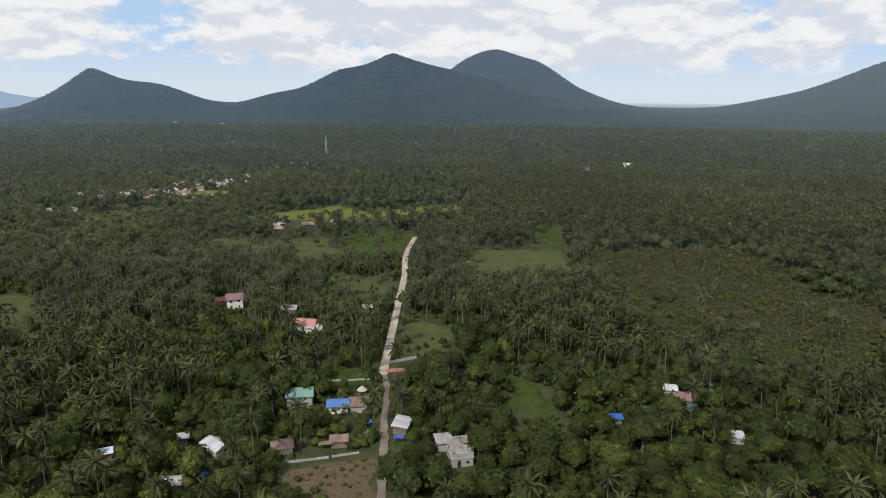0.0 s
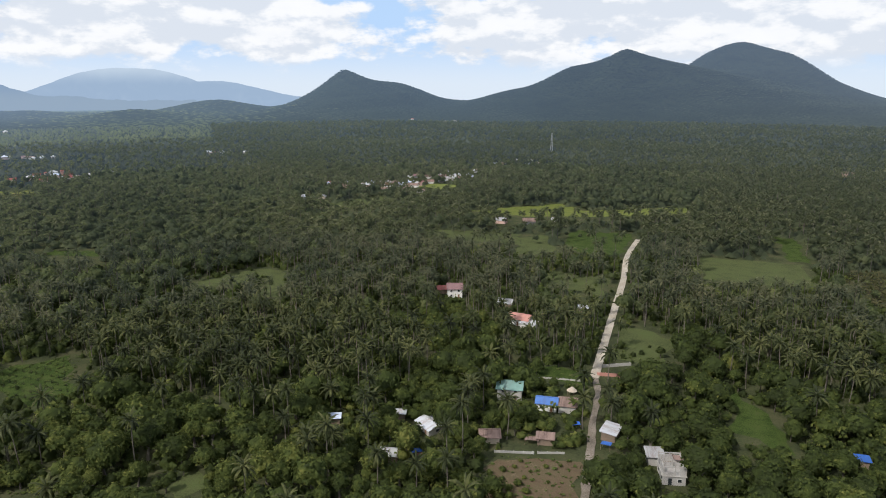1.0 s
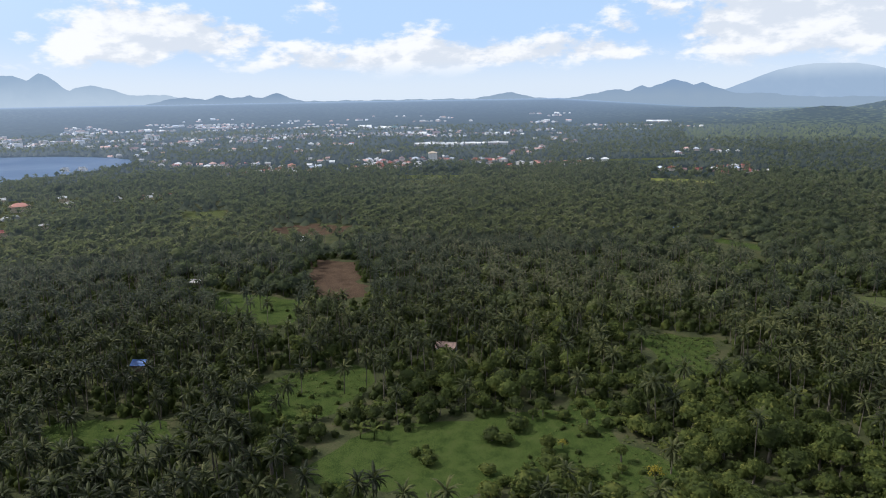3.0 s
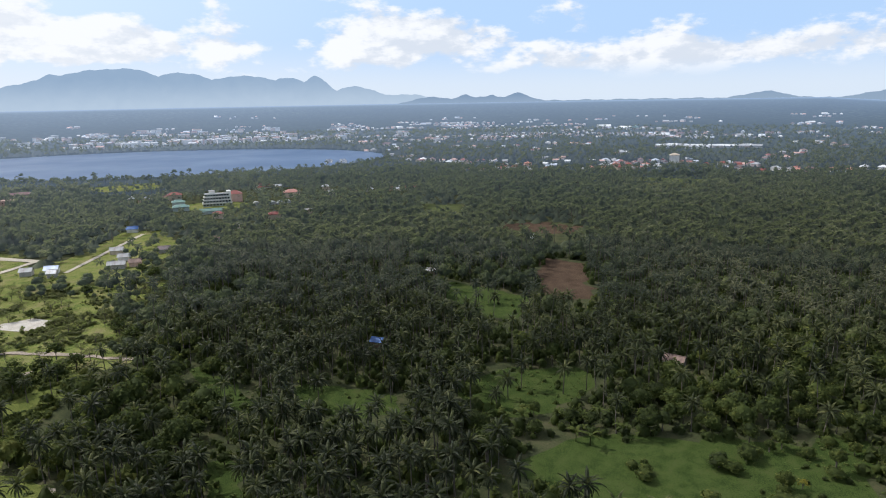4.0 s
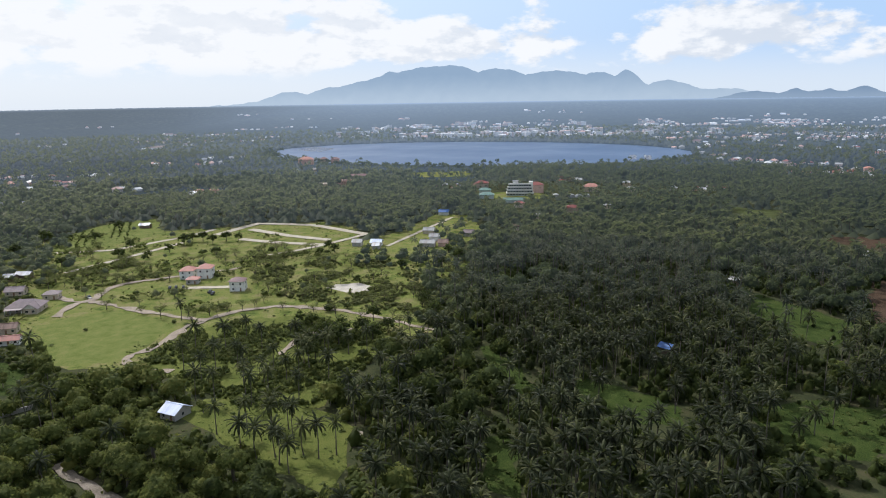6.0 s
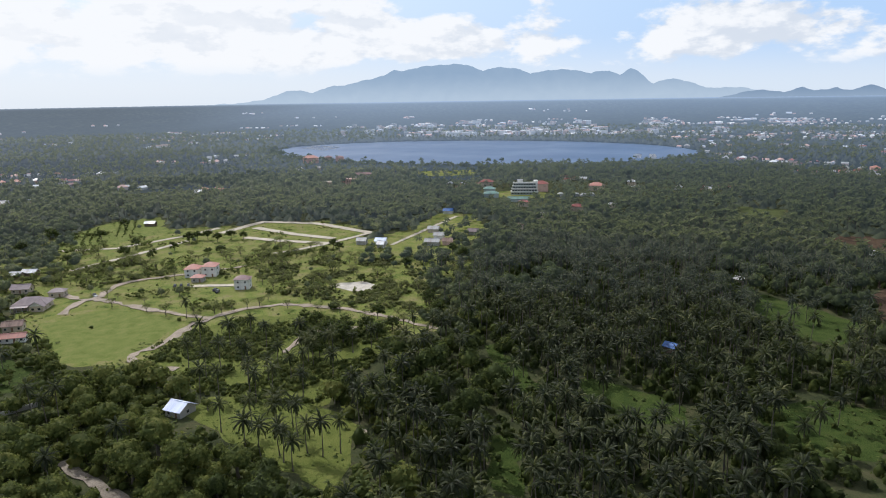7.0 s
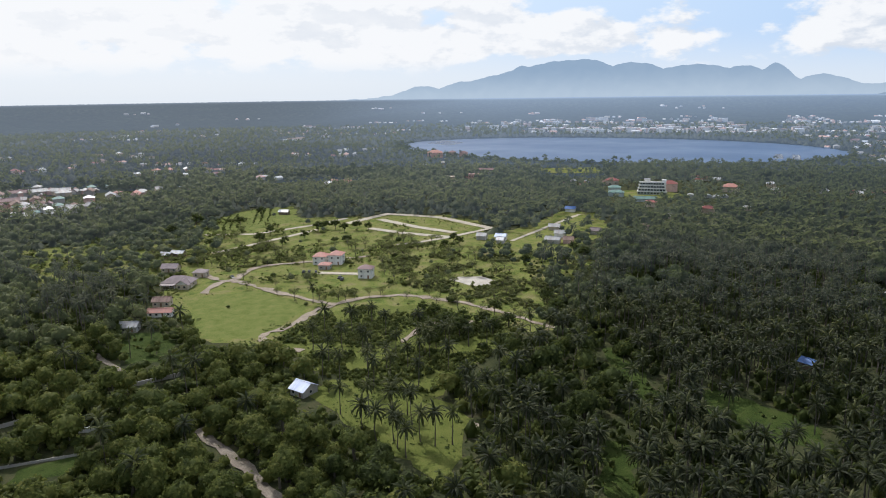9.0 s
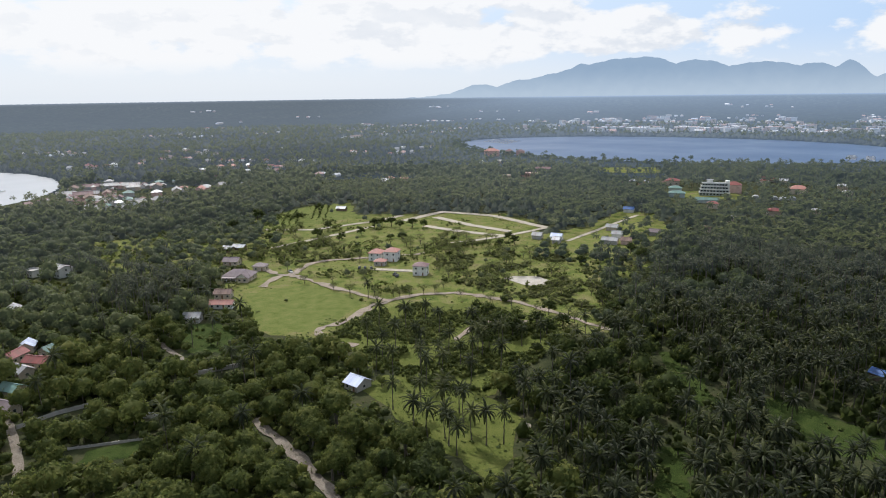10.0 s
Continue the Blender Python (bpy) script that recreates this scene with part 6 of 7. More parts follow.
def near_palms(x, y, h, tone):
    """Coconut palms one by one: ringed trunk, and a crown or single fronds."""
    crowns = []
    for i in range(5):
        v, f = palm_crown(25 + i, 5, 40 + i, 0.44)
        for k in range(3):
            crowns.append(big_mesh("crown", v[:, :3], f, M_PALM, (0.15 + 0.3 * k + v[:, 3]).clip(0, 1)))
    v, f = frond_template(5, width=0.44)
    fronds = [big_mesh("frond", v[:, :3], f, M_PALM, 0.15 + 0.3 * k + v[:, 3]) for k in range(3)]
    trunks = []
    for i in range(4):
        bend = 0.03 + 0.03 * i
        pts = [(bend * 14 * (t * t - t), 0.3 * bend * 14 * math.sin(3 * t) * t, t) for t in np.linspace(0, 1, 7)]
        v, f = tube(pts, [0.30, 0.20, 0.17, 0.155, 0.15, 0.14, 0.15], 7)
        trunks.append((big_mesh("trunk", v, f, M_BARK, np.full(len(v), 0.5)), pts[-1]))
    for i in range(len(x)):
        look_at = "tall" if h[i] > 16 else "young" if h[i] < 11 else "mid-height"
        hue = "yellowing" if tone[i] > 0.66 else "dark green" if tone[i] < 0.33 else "green"
        ob = thing("coconut_palm", x[i], y[i], 0, rng.uniform(0, 360), f"{look_at} coconut palm with {hue} drooping fronds", "palm tree", "coconut palms")
        k = min(int(tone[i] * 3), 2)
        me, top = trunks[rng.integers(4)]
        part("trunk", me, None, ob, at=Matrix.Diagonal((1, 1, h[i], 1)))
        at = pose(top[0], top[1], h[i] - 0.1) @ Matrix.Scale(rng.uniform(0.84, 1.10), 4)
        if i < 45:
            for yaw, lift, s in palm_pose(25, i):
                part("frond", fronds[k], None, ob, at=at @ pose(0, 0, 0, 0, -math.degrees(lift), math.degrees(yaw)) @ Matrix.Scale(s, 4))
        else:
            part("crown", crowns[int(rng.integers(5)) * 3 + k], None, ob, at=at)


def near_trees(x, y, r, h, tone):
    """Broadleaf trees one by one: trunk with limbs, and a leafy crown."""
    crowns, trunks = [], []
    for i in range(6):
        v, f = dome_crown(70 + i, 13, 6, 34 + 4 * i, 540, 0.094)
        for k in range(4):
            crowns.append(big_mesh("crown", v[:, :3], f, M_LEAF, (0.10 + 0.26 * k + v[:, 3]).clip(0, 1)))
    for i in range(3):
        g = np.random.default_rng(i)
        pieces = [tube([(0, 0, 0), (0.03, 0.02, 0.3), (0, 0.04, 0.55), (0, 0, 0.8)], [0.05, 0.036, 0.03, 0.012], 6)]
        for k in range(5):
            a = k * 1.26 + g.normal(0, 0.3)
            pieces.append(tube([(0, 0, 0.32 + 0.05 * k), (0.16 * math.cos(a), 0.16 * math.sin(a), 0.52 + 0.04 * k), (0.32 * math.cos(a), 0.32 * math.sin(a), 0.66 + 0.03 * k)], [0.022, 0.016, 0.006], 4))
        v, f = join(pieces)
        trunks.append(big_mesh("trunk", v[:, :3], f, M_BARK, np.full(len(v), 0.3)))
    for i in range(len(x)):
        look_at = "large spreading" if r[i] > 5 else "small rounded" if r[i] < 3.4 else "dense"
        hue = "bright green" if tone[i] > 0.7 else "deep green" if tone[i] < 0.35 else "green"
        ob = thing("tree", x[i], y[i], 0, rng.uniform(0, 360), f"{look_at} broadleaf tree with {hue} leaves", "tree", "broadleaf trees")
        part("trunk", trunks[rng.integers(3)], None, ob, at=Matrix.Diagonal((h[i], h[i], h[i], 1)))
        part("crown", crowns[int(rng.integers(6)) * 4 + min(int(tone[i] * 4), 3)], None, ob, at=pose(0, 0, h[i] - r[i] * 0.85) @ Matrix.Diagonal((r[i], r[i], r[i] * rng.uniform(0.95, 1.15), 1)))


def tree_sizes(x, y, n, state):
    """Kind, height, crown radius and tone of each tree."""
    r = np.hypot(x, y)
    share, light, palm_light = stand_of(x, y)
    is_palm = (rng.uniform(0, 1, n) < share) & ~(inside(ESTATE, x, y) & (r > 255))
    h = np.where(is_palm, rng.normal(13.0, 2.4, n).clip(7, 19), rng.normal(8.8, 2.4, n).clip(4.0, 15))
    h = np.where(state == 1, h * np.where(is_palm, 0.85, 0.55), h)
    rad = np.where(is_palm, 1.0, (h * rng.uniform(0.36, 0.58, n)).clip(1.7, 5.8))
    # tone takes in the painted lightness of the stand
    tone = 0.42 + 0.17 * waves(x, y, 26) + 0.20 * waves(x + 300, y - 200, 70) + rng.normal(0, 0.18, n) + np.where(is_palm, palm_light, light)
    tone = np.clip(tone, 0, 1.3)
    return is_palm, h, rad, tone


def plant_rings(r0, r1, palms, trees, prefix, words, skip=None, palm_m=None, tree_m=None):
    """Joined palms and trees of one ring."""
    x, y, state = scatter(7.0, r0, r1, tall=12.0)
    n = len(x)
    is_palm, h, rad, tone = tree_sizes(x, y, n, state)
    drop = ~is_palm & (rng.uniform(0, 1, n) < 0.14)
    rest = ~drop
    if skip:
        rest &= ~skip(x, y, h, rad, tone, is_palm & ~drop, ~is_palm & ~drop)
    zero, yaw, lean = np.zeros(n), rng.uniform(0, math.tau, n), rng.normal(0, 0.05, (n, 2))
    m = rest & is_palm
    top = np.stack([x + lean[:, 0] * h, y + lean[:, 1] * h], -1)
    s = rng.uniform(0.84, 1.12, n)
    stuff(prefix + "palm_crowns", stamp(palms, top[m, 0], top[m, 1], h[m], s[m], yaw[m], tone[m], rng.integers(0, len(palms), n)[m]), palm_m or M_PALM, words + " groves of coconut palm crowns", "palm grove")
    stuff(prefix + "palm_trunks", stamp([THIN], x[m], y[m], zero[m], np.ones(m.sum()), yaw[m], tone[m], zero[m].astype(int), lean[m], h[m]), M_BARK, words + " rows of slim grey palm trunks", "palm trunks")
    m = rest & ~is_palm
    stuff(prefix + "tree_crowns", stamp(trees, x[m], y[m], h[m] - rad[m] * 0.85, rad[m], yaw[m], tone[m], rng.integers(0, len(trees), n)[m], None, rad[m] * 1.08), tree_m or M_LEAF, words + " mixed green broadleaf trees", "woodland")
    stuff(prefix + "tree_trunks", stamp([THIN], x[m], y[m], zero[m], np.ones(m.sum()), yaw[m], tone[m], zero[m].astype(int), None, h[m] - rad[m] * 0.6), M_BARK, words + " trunks of broadleaf trees", "tree trunks")


LAWN_PALMS = [(-158, -162), (-152, -146), (-150, -138), (-151, -130), (-148, -124), (-158, -126), (-168, -147), (-159, -121), (-163, -153), (-171, -142), (-154, -134), (-163, -117), (-172, -150), (-166, -136)]
ESTATE_PALMS = [(-215, -228), (-222, -217), (-237, -218), (-202, -204), (-207, -197), (-189, -199), (-210, -180), (-203, -168), (-193, -181), (-218, -168), (-189, -165), (-178, -182), (-181, -167), (-191, -153), (-212, -154), (-239, -191), (-230, -177), (-245, -268), (-197, -174), (-186, -174)]


def single_plants(x, y, h, rad, tone, palm, tree):
    """The plants of the nearest strip, made one by one; tells which places they take."""
    r, az = np.hypot(x, y), (np.degrees(np.arctan2(-x, y)) + 60) % 360 - 60
    near = (az > -33.5) & (az < 162.5) & (r > 172) & (r < THING_R)
    a, b = np.flatnonzero(near & palm)[:274], np.flatnonzero(near & tree)[:300]
    a = a[np.argsort(r[a])]
    g = np.random.default_rng(5)
    px, py = g.uniform(-262, -180, 160), g.uniform(-218, -124, 160)
    free = inside([(-194, -217), (-238, -210), (-260, -152), (-211, -124), (-181, -179)], px, py) & (standing(px, py) > 0.03)
    own = np.array(LAWN_PALMS + ESTATE_PALMS + list(zip(px[free][:10], py[free][:10])), float)
    k = len(own)
    near_palms(np.append(own[:, 0], x[a]), np.append(own[:, 1], y[a]), np.append(rng.uniform(9, 12.5, k), h[a]), np.append(rng.uniform(0.25, 0.85, k), tone[a]))
    near_trees(x[b], y[b], rad[b], h[b], tone[b])
    taken = np.zeros(len(x), bool)
    taken[a] = taken[b] = True
    return taken


def woods():
    plant_rings(150, 330, [palm_crown(21 + i, 3, 11 + i, 0.48) for i in range(5)], [dome_crown(20 + i, 9, 5, 24 + 3 * i, 240, 0.124) for i in range(6)], "", "dense", single_plants)
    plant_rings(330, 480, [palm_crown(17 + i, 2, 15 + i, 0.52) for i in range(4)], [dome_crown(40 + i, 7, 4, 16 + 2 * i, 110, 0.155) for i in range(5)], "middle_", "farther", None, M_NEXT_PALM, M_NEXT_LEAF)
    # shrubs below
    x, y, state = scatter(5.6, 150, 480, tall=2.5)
    n = len(x)
    s = rng.uniform(1.6, 3.8, n) * np.where(state == 1, 0.5, 1)
    bushes = [dome_crown(90 + i, 5, 2, 6, 12, 0.26) for i in range(5)]
    share, light, palm_light = stand_of(x, y)
    stuff("shrubs", stamp(bushes, x, y, s * 0.35, s, rng.uniform(0, 6.3, n), np.clip(tones(x, y, n) * 0.7 + light, 0, 1), rng.integers(0, 5, n), None, s * np.where(share > 0.5, 1.35, 1.05)), M_LEAF, "green shrubs and young plants under the palms", "shrubs")
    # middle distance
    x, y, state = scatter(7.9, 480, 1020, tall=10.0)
    n = len(x)
    is_palm, h, rad, tone = tree_sizes(x, y, n, state)
    yaw, z = rng.uniform(0, 6.3, n), land(x, y)
    close = np.hypot(x, y) + rng.normal(0, 40, n) < 700
    for m, crowns, name in ((is_palm & close, [palm_crown(14, 1, 60 + i, 0.75) for i in range(4)], "far_palm_crowns"), (is_palm & ~close, [palm_crown(9, 1, 64 + i, 1.05) for i in range(4)], "farther_palm_crowns")):
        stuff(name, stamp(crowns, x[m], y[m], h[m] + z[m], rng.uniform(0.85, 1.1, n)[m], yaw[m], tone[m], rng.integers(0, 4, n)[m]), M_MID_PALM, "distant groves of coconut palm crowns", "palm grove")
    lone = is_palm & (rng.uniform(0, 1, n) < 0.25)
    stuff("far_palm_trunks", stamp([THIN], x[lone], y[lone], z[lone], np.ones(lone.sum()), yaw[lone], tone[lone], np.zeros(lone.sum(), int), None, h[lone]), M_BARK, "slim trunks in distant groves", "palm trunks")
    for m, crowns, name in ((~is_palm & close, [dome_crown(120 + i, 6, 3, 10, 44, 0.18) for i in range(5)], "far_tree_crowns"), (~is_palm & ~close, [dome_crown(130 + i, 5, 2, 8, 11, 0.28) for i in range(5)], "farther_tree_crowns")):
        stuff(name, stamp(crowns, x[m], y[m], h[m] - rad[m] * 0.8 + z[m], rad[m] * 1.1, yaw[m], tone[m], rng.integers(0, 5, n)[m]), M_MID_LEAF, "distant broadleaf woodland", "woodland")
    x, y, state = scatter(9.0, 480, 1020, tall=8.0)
    x, y = x[state == 2], y[state == 2]
    n = len(x)
    s = rng.uniform(4.5, 7.0, n)
    stuff("far_shrubs", stamp([blob(200 + i, 0.25, 1, 5, 0.8) for i in range(6)], x, y, land(x, y) + rng.uniform(0.5, 2.5, n), s, rng.uniform(0, 6.3, n), tones(x, y, n) * 0.6, rng.integers(0, 6, n), None, s * 0.55), M_MID_LEAF, "undergrowth between distant trees", "shrubs")
    # far woods on the plain and before the hills
    for step, r0, r1, shape, name in ((9.8, 1020, 1500, (1, 6), "plain_woods"), (13.5, 1500, 2400, (1, 5), "plain_woods_far")):
        x, y, state = scatter(step, r0, r1, tall=8.0)
        n = len(x)
        s = rng.uniform(0.36, 0.66, n) * step * np.where(state == 1, 0.7, 1)
        high = rng.uniform(3.0, 5.5, n) * np.where(state == 1, 0.7, 1)
        tone = np.clip(0.42 + 0.25 * waves(x / 3, y / 3, 38) + 0.20 * waves(x, y, 30) + rng.normal(0, 0.16, n), 0, 1)
        lows, yaw, which = land(x, y) + rng.uniform(2, 6, n), rng.uniform(0, 6.3, n), rng.integers(0, 8, n)
        turn = (np.degrees(np.arctan2(-x, y)) + 60) % 360 - 60
        dim = rng.uniform(0, 1, n) < np.interp(turn, [36, 52], [1, 0]) * np.clip((np.hypot(x, y) - 1450) / 850, 0, 1)
        tops = [blob(300 + i, 0.30, *shape, 0.9) for i in range(8)]
        stars = [palm_crown(7, 1, 380 + i, 1.1) for i in range(4)]
        r = np.hypot(x, y)
        tall = ~((turn > 37) & (turn < 52) & (r > 1650)) & (rng.uniform(0, 1, n) < (0.62 + 0.35 * waves(x, y, 60)) * np.interp(turn, [30, 60, 120, 140], [1.0, 0.5, 0.5, 0.8]))
        pale = (turn > 37) & (turn < 52) & (r > 1650) & (rng.uniform(0, 1, n) < 0.6)
        for m, material, words in ((~dim & ~pale, M_FAR_WOOD, "far green woods and groves of the plain"), (dim & ~pale, M_HILL_WOOD, "dim woods at the foot of the hills"), (pale, M_KNOLL, "pale green scrub at the foot of low knolls")):
            if m.any():
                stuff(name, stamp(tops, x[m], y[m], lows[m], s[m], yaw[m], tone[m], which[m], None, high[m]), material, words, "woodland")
        size, up = rng.uniform(0.9, 1.2, n) * np.interp(r, [1020, 2400], [1.0, 1.5]), rng.uniform(8, 12, n)
        stuff(name + "_palms", stamp(stars, x[tall], y[tall], lows[tall] - 4 + up[tall], size[tall], yaw[tall], tone[tall] * 0.7, which[tall] % 4), M_MID_PALM, "far coconut palms of the plain", "palm grove")
    tops = [blob(330 + i, 0.28, 1, 5, 0.9) for i in range(6)]
    for step, word, lo, hi in ((15.0, "hill", -36.0, 36.0), (33.0, "horizon", 24.0, 165.0)):
        x, y, state = scatter(step, 2350, 4850, lo, hi)
        turn = (np.degrees(np.arctan2(-x, y)) + 60) % 360 - 60 + rng.normal(0, 2.2, len(x))
        ok = in_sight(x, y, 8.0) & ((turn < 31) if word == "hill" else (turn >= 31))
        x, y, turn = x[ok], y[ok], turn[ok]
        n = len(x)
        size, high = (rng.uniform(8, 12, n), rng.uniform(1.0, 2.4, n)) if word == "hill" else (rng.uniform(10, 18, n), rng.uniform(0.8, 1.8, n))
        z, yaw, which = land(x, y) + 1, rng.uniform(0, 6.3, n), rng.integers(0, 6, n)
        tone = np.clip(0.45 + 0.3 * waves(x / 5, y / 5, 30) + 0.25 * waves(x, y, 60) + rng.normal(0, 0.08, n), 0, 1)
        open_hill = (turn > 33) & (turn < 48) & (rng.uniform(0, 1, n) < 0.75)
        for m, material, words in ((~open_hill, M_HILL_WOOD, f"woods of the {word}, dim in the distance"), (open_hill, M_KNOLL, "pale green scrub on low far knolls")):
            if m.any():
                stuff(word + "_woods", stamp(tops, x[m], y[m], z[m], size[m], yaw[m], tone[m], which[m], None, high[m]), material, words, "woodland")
    # all round and below the camera, out of view
    for lo, hi, r0, r1 in ((-36, 169, 30, 150), (172, 300, 30, 420)):
        x, y, state = scatter(11.0, r0, r1, lo, hi)
        n = len(x)
        if n:
            stuff("grove", stamp([blob(360 + i, 0.25, 2, 6, 0.8) for i in range(4)], x, y, rng.uniform(3, 5, n), rng.uniform(4, 6.5, n), rng.uniform(0, 6.3, n), tones(x, y, n), rng.integers(0, 4, n)), M_LEAF, "woodland below the viewpoint", "woodland")


BARE_ZONES = [[(-372, -323), (-407, -237), (-393, -166), (-302, -143), (-296, -194), (-292, -244), (-315, -284)],
              [(-367, -412), (-420, -363), (-414, -294), (-352, -306), (-337, -364)], [(-281, -481), (-342, -474), (-327, -368), (-286, -353), (-257, -388), (-248, -427)]]
PLOT_TREES = [(-329, -415, 5.5), (-388, -413, 5), (-399, -415, 4.5), (-402, -407, 5), (-397, -392, 4.5), (-409, -389, 5), (-413, -380, 4), (-346, -520, 7), (-369, -490, 5), (-412, -515, 5), (-357, -436, 4.5), (-361, -400, 4), (-310, -501, 5), (-341, -400, 3.5), (-334, -395, 3), (-299, -435, 4.5)]
EDGE_TREES = [(-255, -177, 5.5), (-249, -183, 5), (-263, -170, 5), (-264, -200, 4), (-265, -208, 3.5), (-300, -149, 5.5), (-340, -222, 3), (-283, -176, 4.5), (-414, -294, 4), (-396, -289, 3.5), (-407, -284, 4), (-430, -203, 4.5), (-417, -189, 5), (-398, -193, 4), (-382, -214, 4),
              (-315, -163, 5), (-242, -190, 4.5), (-236, -180, 5), (-246, -172, 5.5), (-228, -172, 4.5), (-256, -160, 5), (-270, -160, 4.5)]


def bare_trees():
    """Thin half-bare trees lining the estate roads and dotting its grass, and some dense ones between."""
    g = Geo()
    g.rod((0, 0, 0), (0.05, 0, 2.2), 0.12, 0.08, 5)
    for k in range(9):
        a = k * 2.4
        g.rod((0.05, 0, 1.3 + 0.12 * k), (1.9 * math.cos(a), 1.9 * math.sin(a), 2.9 + 0.2 * k), 0.06, 0.02, 3)
    trunk = g.mesh("trunk", M_BARK)
    crowns = []
    for i in range(4):
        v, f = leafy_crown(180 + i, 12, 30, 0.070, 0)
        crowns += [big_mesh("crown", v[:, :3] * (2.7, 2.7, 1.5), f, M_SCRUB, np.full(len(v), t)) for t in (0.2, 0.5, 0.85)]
    lines = [((-281, -139), (-290, -193)), ((-290, -193), (-282, -238)), ((-282, -238), (-249, -257)), ((-249, -257), (-248, -345)), ((-280, -357), (-345, -316)), ((-250, -262), (-330, -245))]
    spots = []
    for (ax, ay), (bx, by) in lines:
        n = int(math.hypot(bx - ax, by - ay) / 11)
        nx, ny = -(by - ay), bx - ax
        q = math.hypot(nx, ny)
        for i in range(n):
            side = rng.choice([-1, 1])
            k = (i + rng.uniform(0.2, 0.8)) / n
            spots.append((ax + (bx - ax) * k + side * 5 * nx / q + rng.normal(0, 1), ay + (by - ay) * k + side * 5 * ny / q + rng.normal(0, 1)))
    for zone, count in zip(BARE_ZONES, (105, 50, 60)):
        x, y = rng.uniform(min(p[0] for p in zone), max(p[0] for p in zone), 9 * count), rng.uniform(min(p[1] for p in zone), max(p[1] for p in zone), 9 * count)
        ok = inside(zone, x, y) & (standing(x, y) > 0.01) & (waves(x, y, 14) > -0.3)
        spots += list(zip(x[ok][:count], y[ok][:count]))
    for x, y in spots:
        k = rng.uniform(0.9, 1.7)
        hue = int(rng.integers(3))
        ob = thing("street_tree", x, y, 0, rng.uniform(0, 360), ("thin half-bare tree with dull olive leaves", "thin half-bare tree with olive green leaves", "thin half-bare tree with brownish leaves")[hue] + " in rough grass", "tree", "estate trees")
        part("trunk", trunk, None, ob, at=Matrix.Scale(k, 4))
        part("crown", crowns[int(rng.integers(4)) * 3 + hue], None, ob, at=pose(0, 0, 2.5 * k) @ Matrix.Scale(k, 4))
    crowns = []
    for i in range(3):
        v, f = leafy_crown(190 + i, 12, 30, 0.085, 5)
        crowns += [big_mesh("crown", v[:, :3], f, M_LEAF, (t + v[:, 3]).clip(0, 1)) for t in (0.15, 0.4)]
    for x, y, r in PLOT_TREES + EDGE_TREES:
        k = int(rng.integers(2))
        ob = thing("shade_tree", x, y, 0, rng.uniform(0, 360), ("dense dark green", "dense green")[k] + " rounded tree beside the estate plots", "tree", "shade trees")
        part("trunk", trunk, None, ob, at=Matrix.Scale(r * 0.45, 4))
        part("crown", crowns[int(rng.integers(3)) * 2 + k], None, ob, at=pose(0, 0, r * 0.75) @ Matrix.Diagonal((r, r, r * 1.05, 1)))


def thickets():
    """Clumps of bushes and low trees over the rough land of the estate."""
    rough = [(-216, -547), (-275, -528), (-352, -544), (-403, -489), (-347, -397), (-278, -387), (-223, -399), (-174, -432)]
    x, y = rng.uniform(-520, -170, 9000), rng.uniform(-560, -130, 9000)
    wild = inside(rough, x, y)
    ok = (wild | inside(ESTATE, x, y)) & (standing(x, y) > 0.01) & (waves(x, y, 9) + 0.5 * waves(x, y, 31) > np.where(wild, 0.05, 0.42))
    x, y, wild = x[ok], y[ok], wild[ok]
    n = len(x)
    s = rng.uniform(0.9, 2.6, n) * np.where(wild, 1.3, 1.0)
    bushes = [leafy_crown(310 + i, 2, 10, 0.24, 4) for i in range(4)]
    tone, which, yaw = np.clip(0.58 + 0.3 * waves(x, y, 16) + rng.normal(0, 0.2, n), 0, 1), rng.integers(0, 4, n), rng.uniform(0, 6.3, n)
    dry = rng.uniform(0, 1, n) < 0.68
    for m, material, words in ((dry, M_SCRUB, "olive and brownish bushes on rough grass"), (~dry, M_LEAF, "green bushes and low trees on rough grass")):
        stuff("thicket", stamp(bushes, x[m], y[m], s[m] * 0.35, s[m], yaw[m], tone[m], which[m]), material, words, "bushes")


def olive_scrub():
    """Feathery olive and brownish scrub that covers the unbuilt plots."""
    crowns = [dome_crown(410 + i, 5, 2, 5, 24, 0.22) for i in range(6)]
    for zone, count in (([(-363, -341), (-412, -294), (-389, -205), (-367, -163), (-321, -142), (-300, -157), (-300, -203), (-297, -244), (-323, -280), (-322, -309)], 1100),
                        ([(-275, -428), (-324, -402), (-334, -358), (-324, -306), (-308, -331), (-267, -372), (-250, -392)], 420)):
        x, y = rng.uniform(min(p[0] for p in zone), max(p[0] for p in zone), 4 * count), rng.uniform(min(p[1] for p in zone), max(p[1] for p in zone), 4 * count)
        ok = inside(zone, x, y) & (standing(x, y) > 0.01) & (waves(x, y, 7) + 0.6 * waves(x, y, 27) > 0.0)
        x, y = x[ok][:count], y[ok][:count]
        n = len(x)
        r = rng.uniform(0.8, 2.3, n)
        stuff("olive_scrub", stamp(crowns, x, y, r * 0.4, r, rng.uniform(0, 6.3, n), np.clip(0.6 + 0.35 * waves(x, y, 19) + rng.normal(0, 0.2, n), 0, 1), rng.integers(0, 6, n), None, r * 0.6), M_SCRUB, "feathery olive and brownish scrub on unbuilt plots", "scrub")


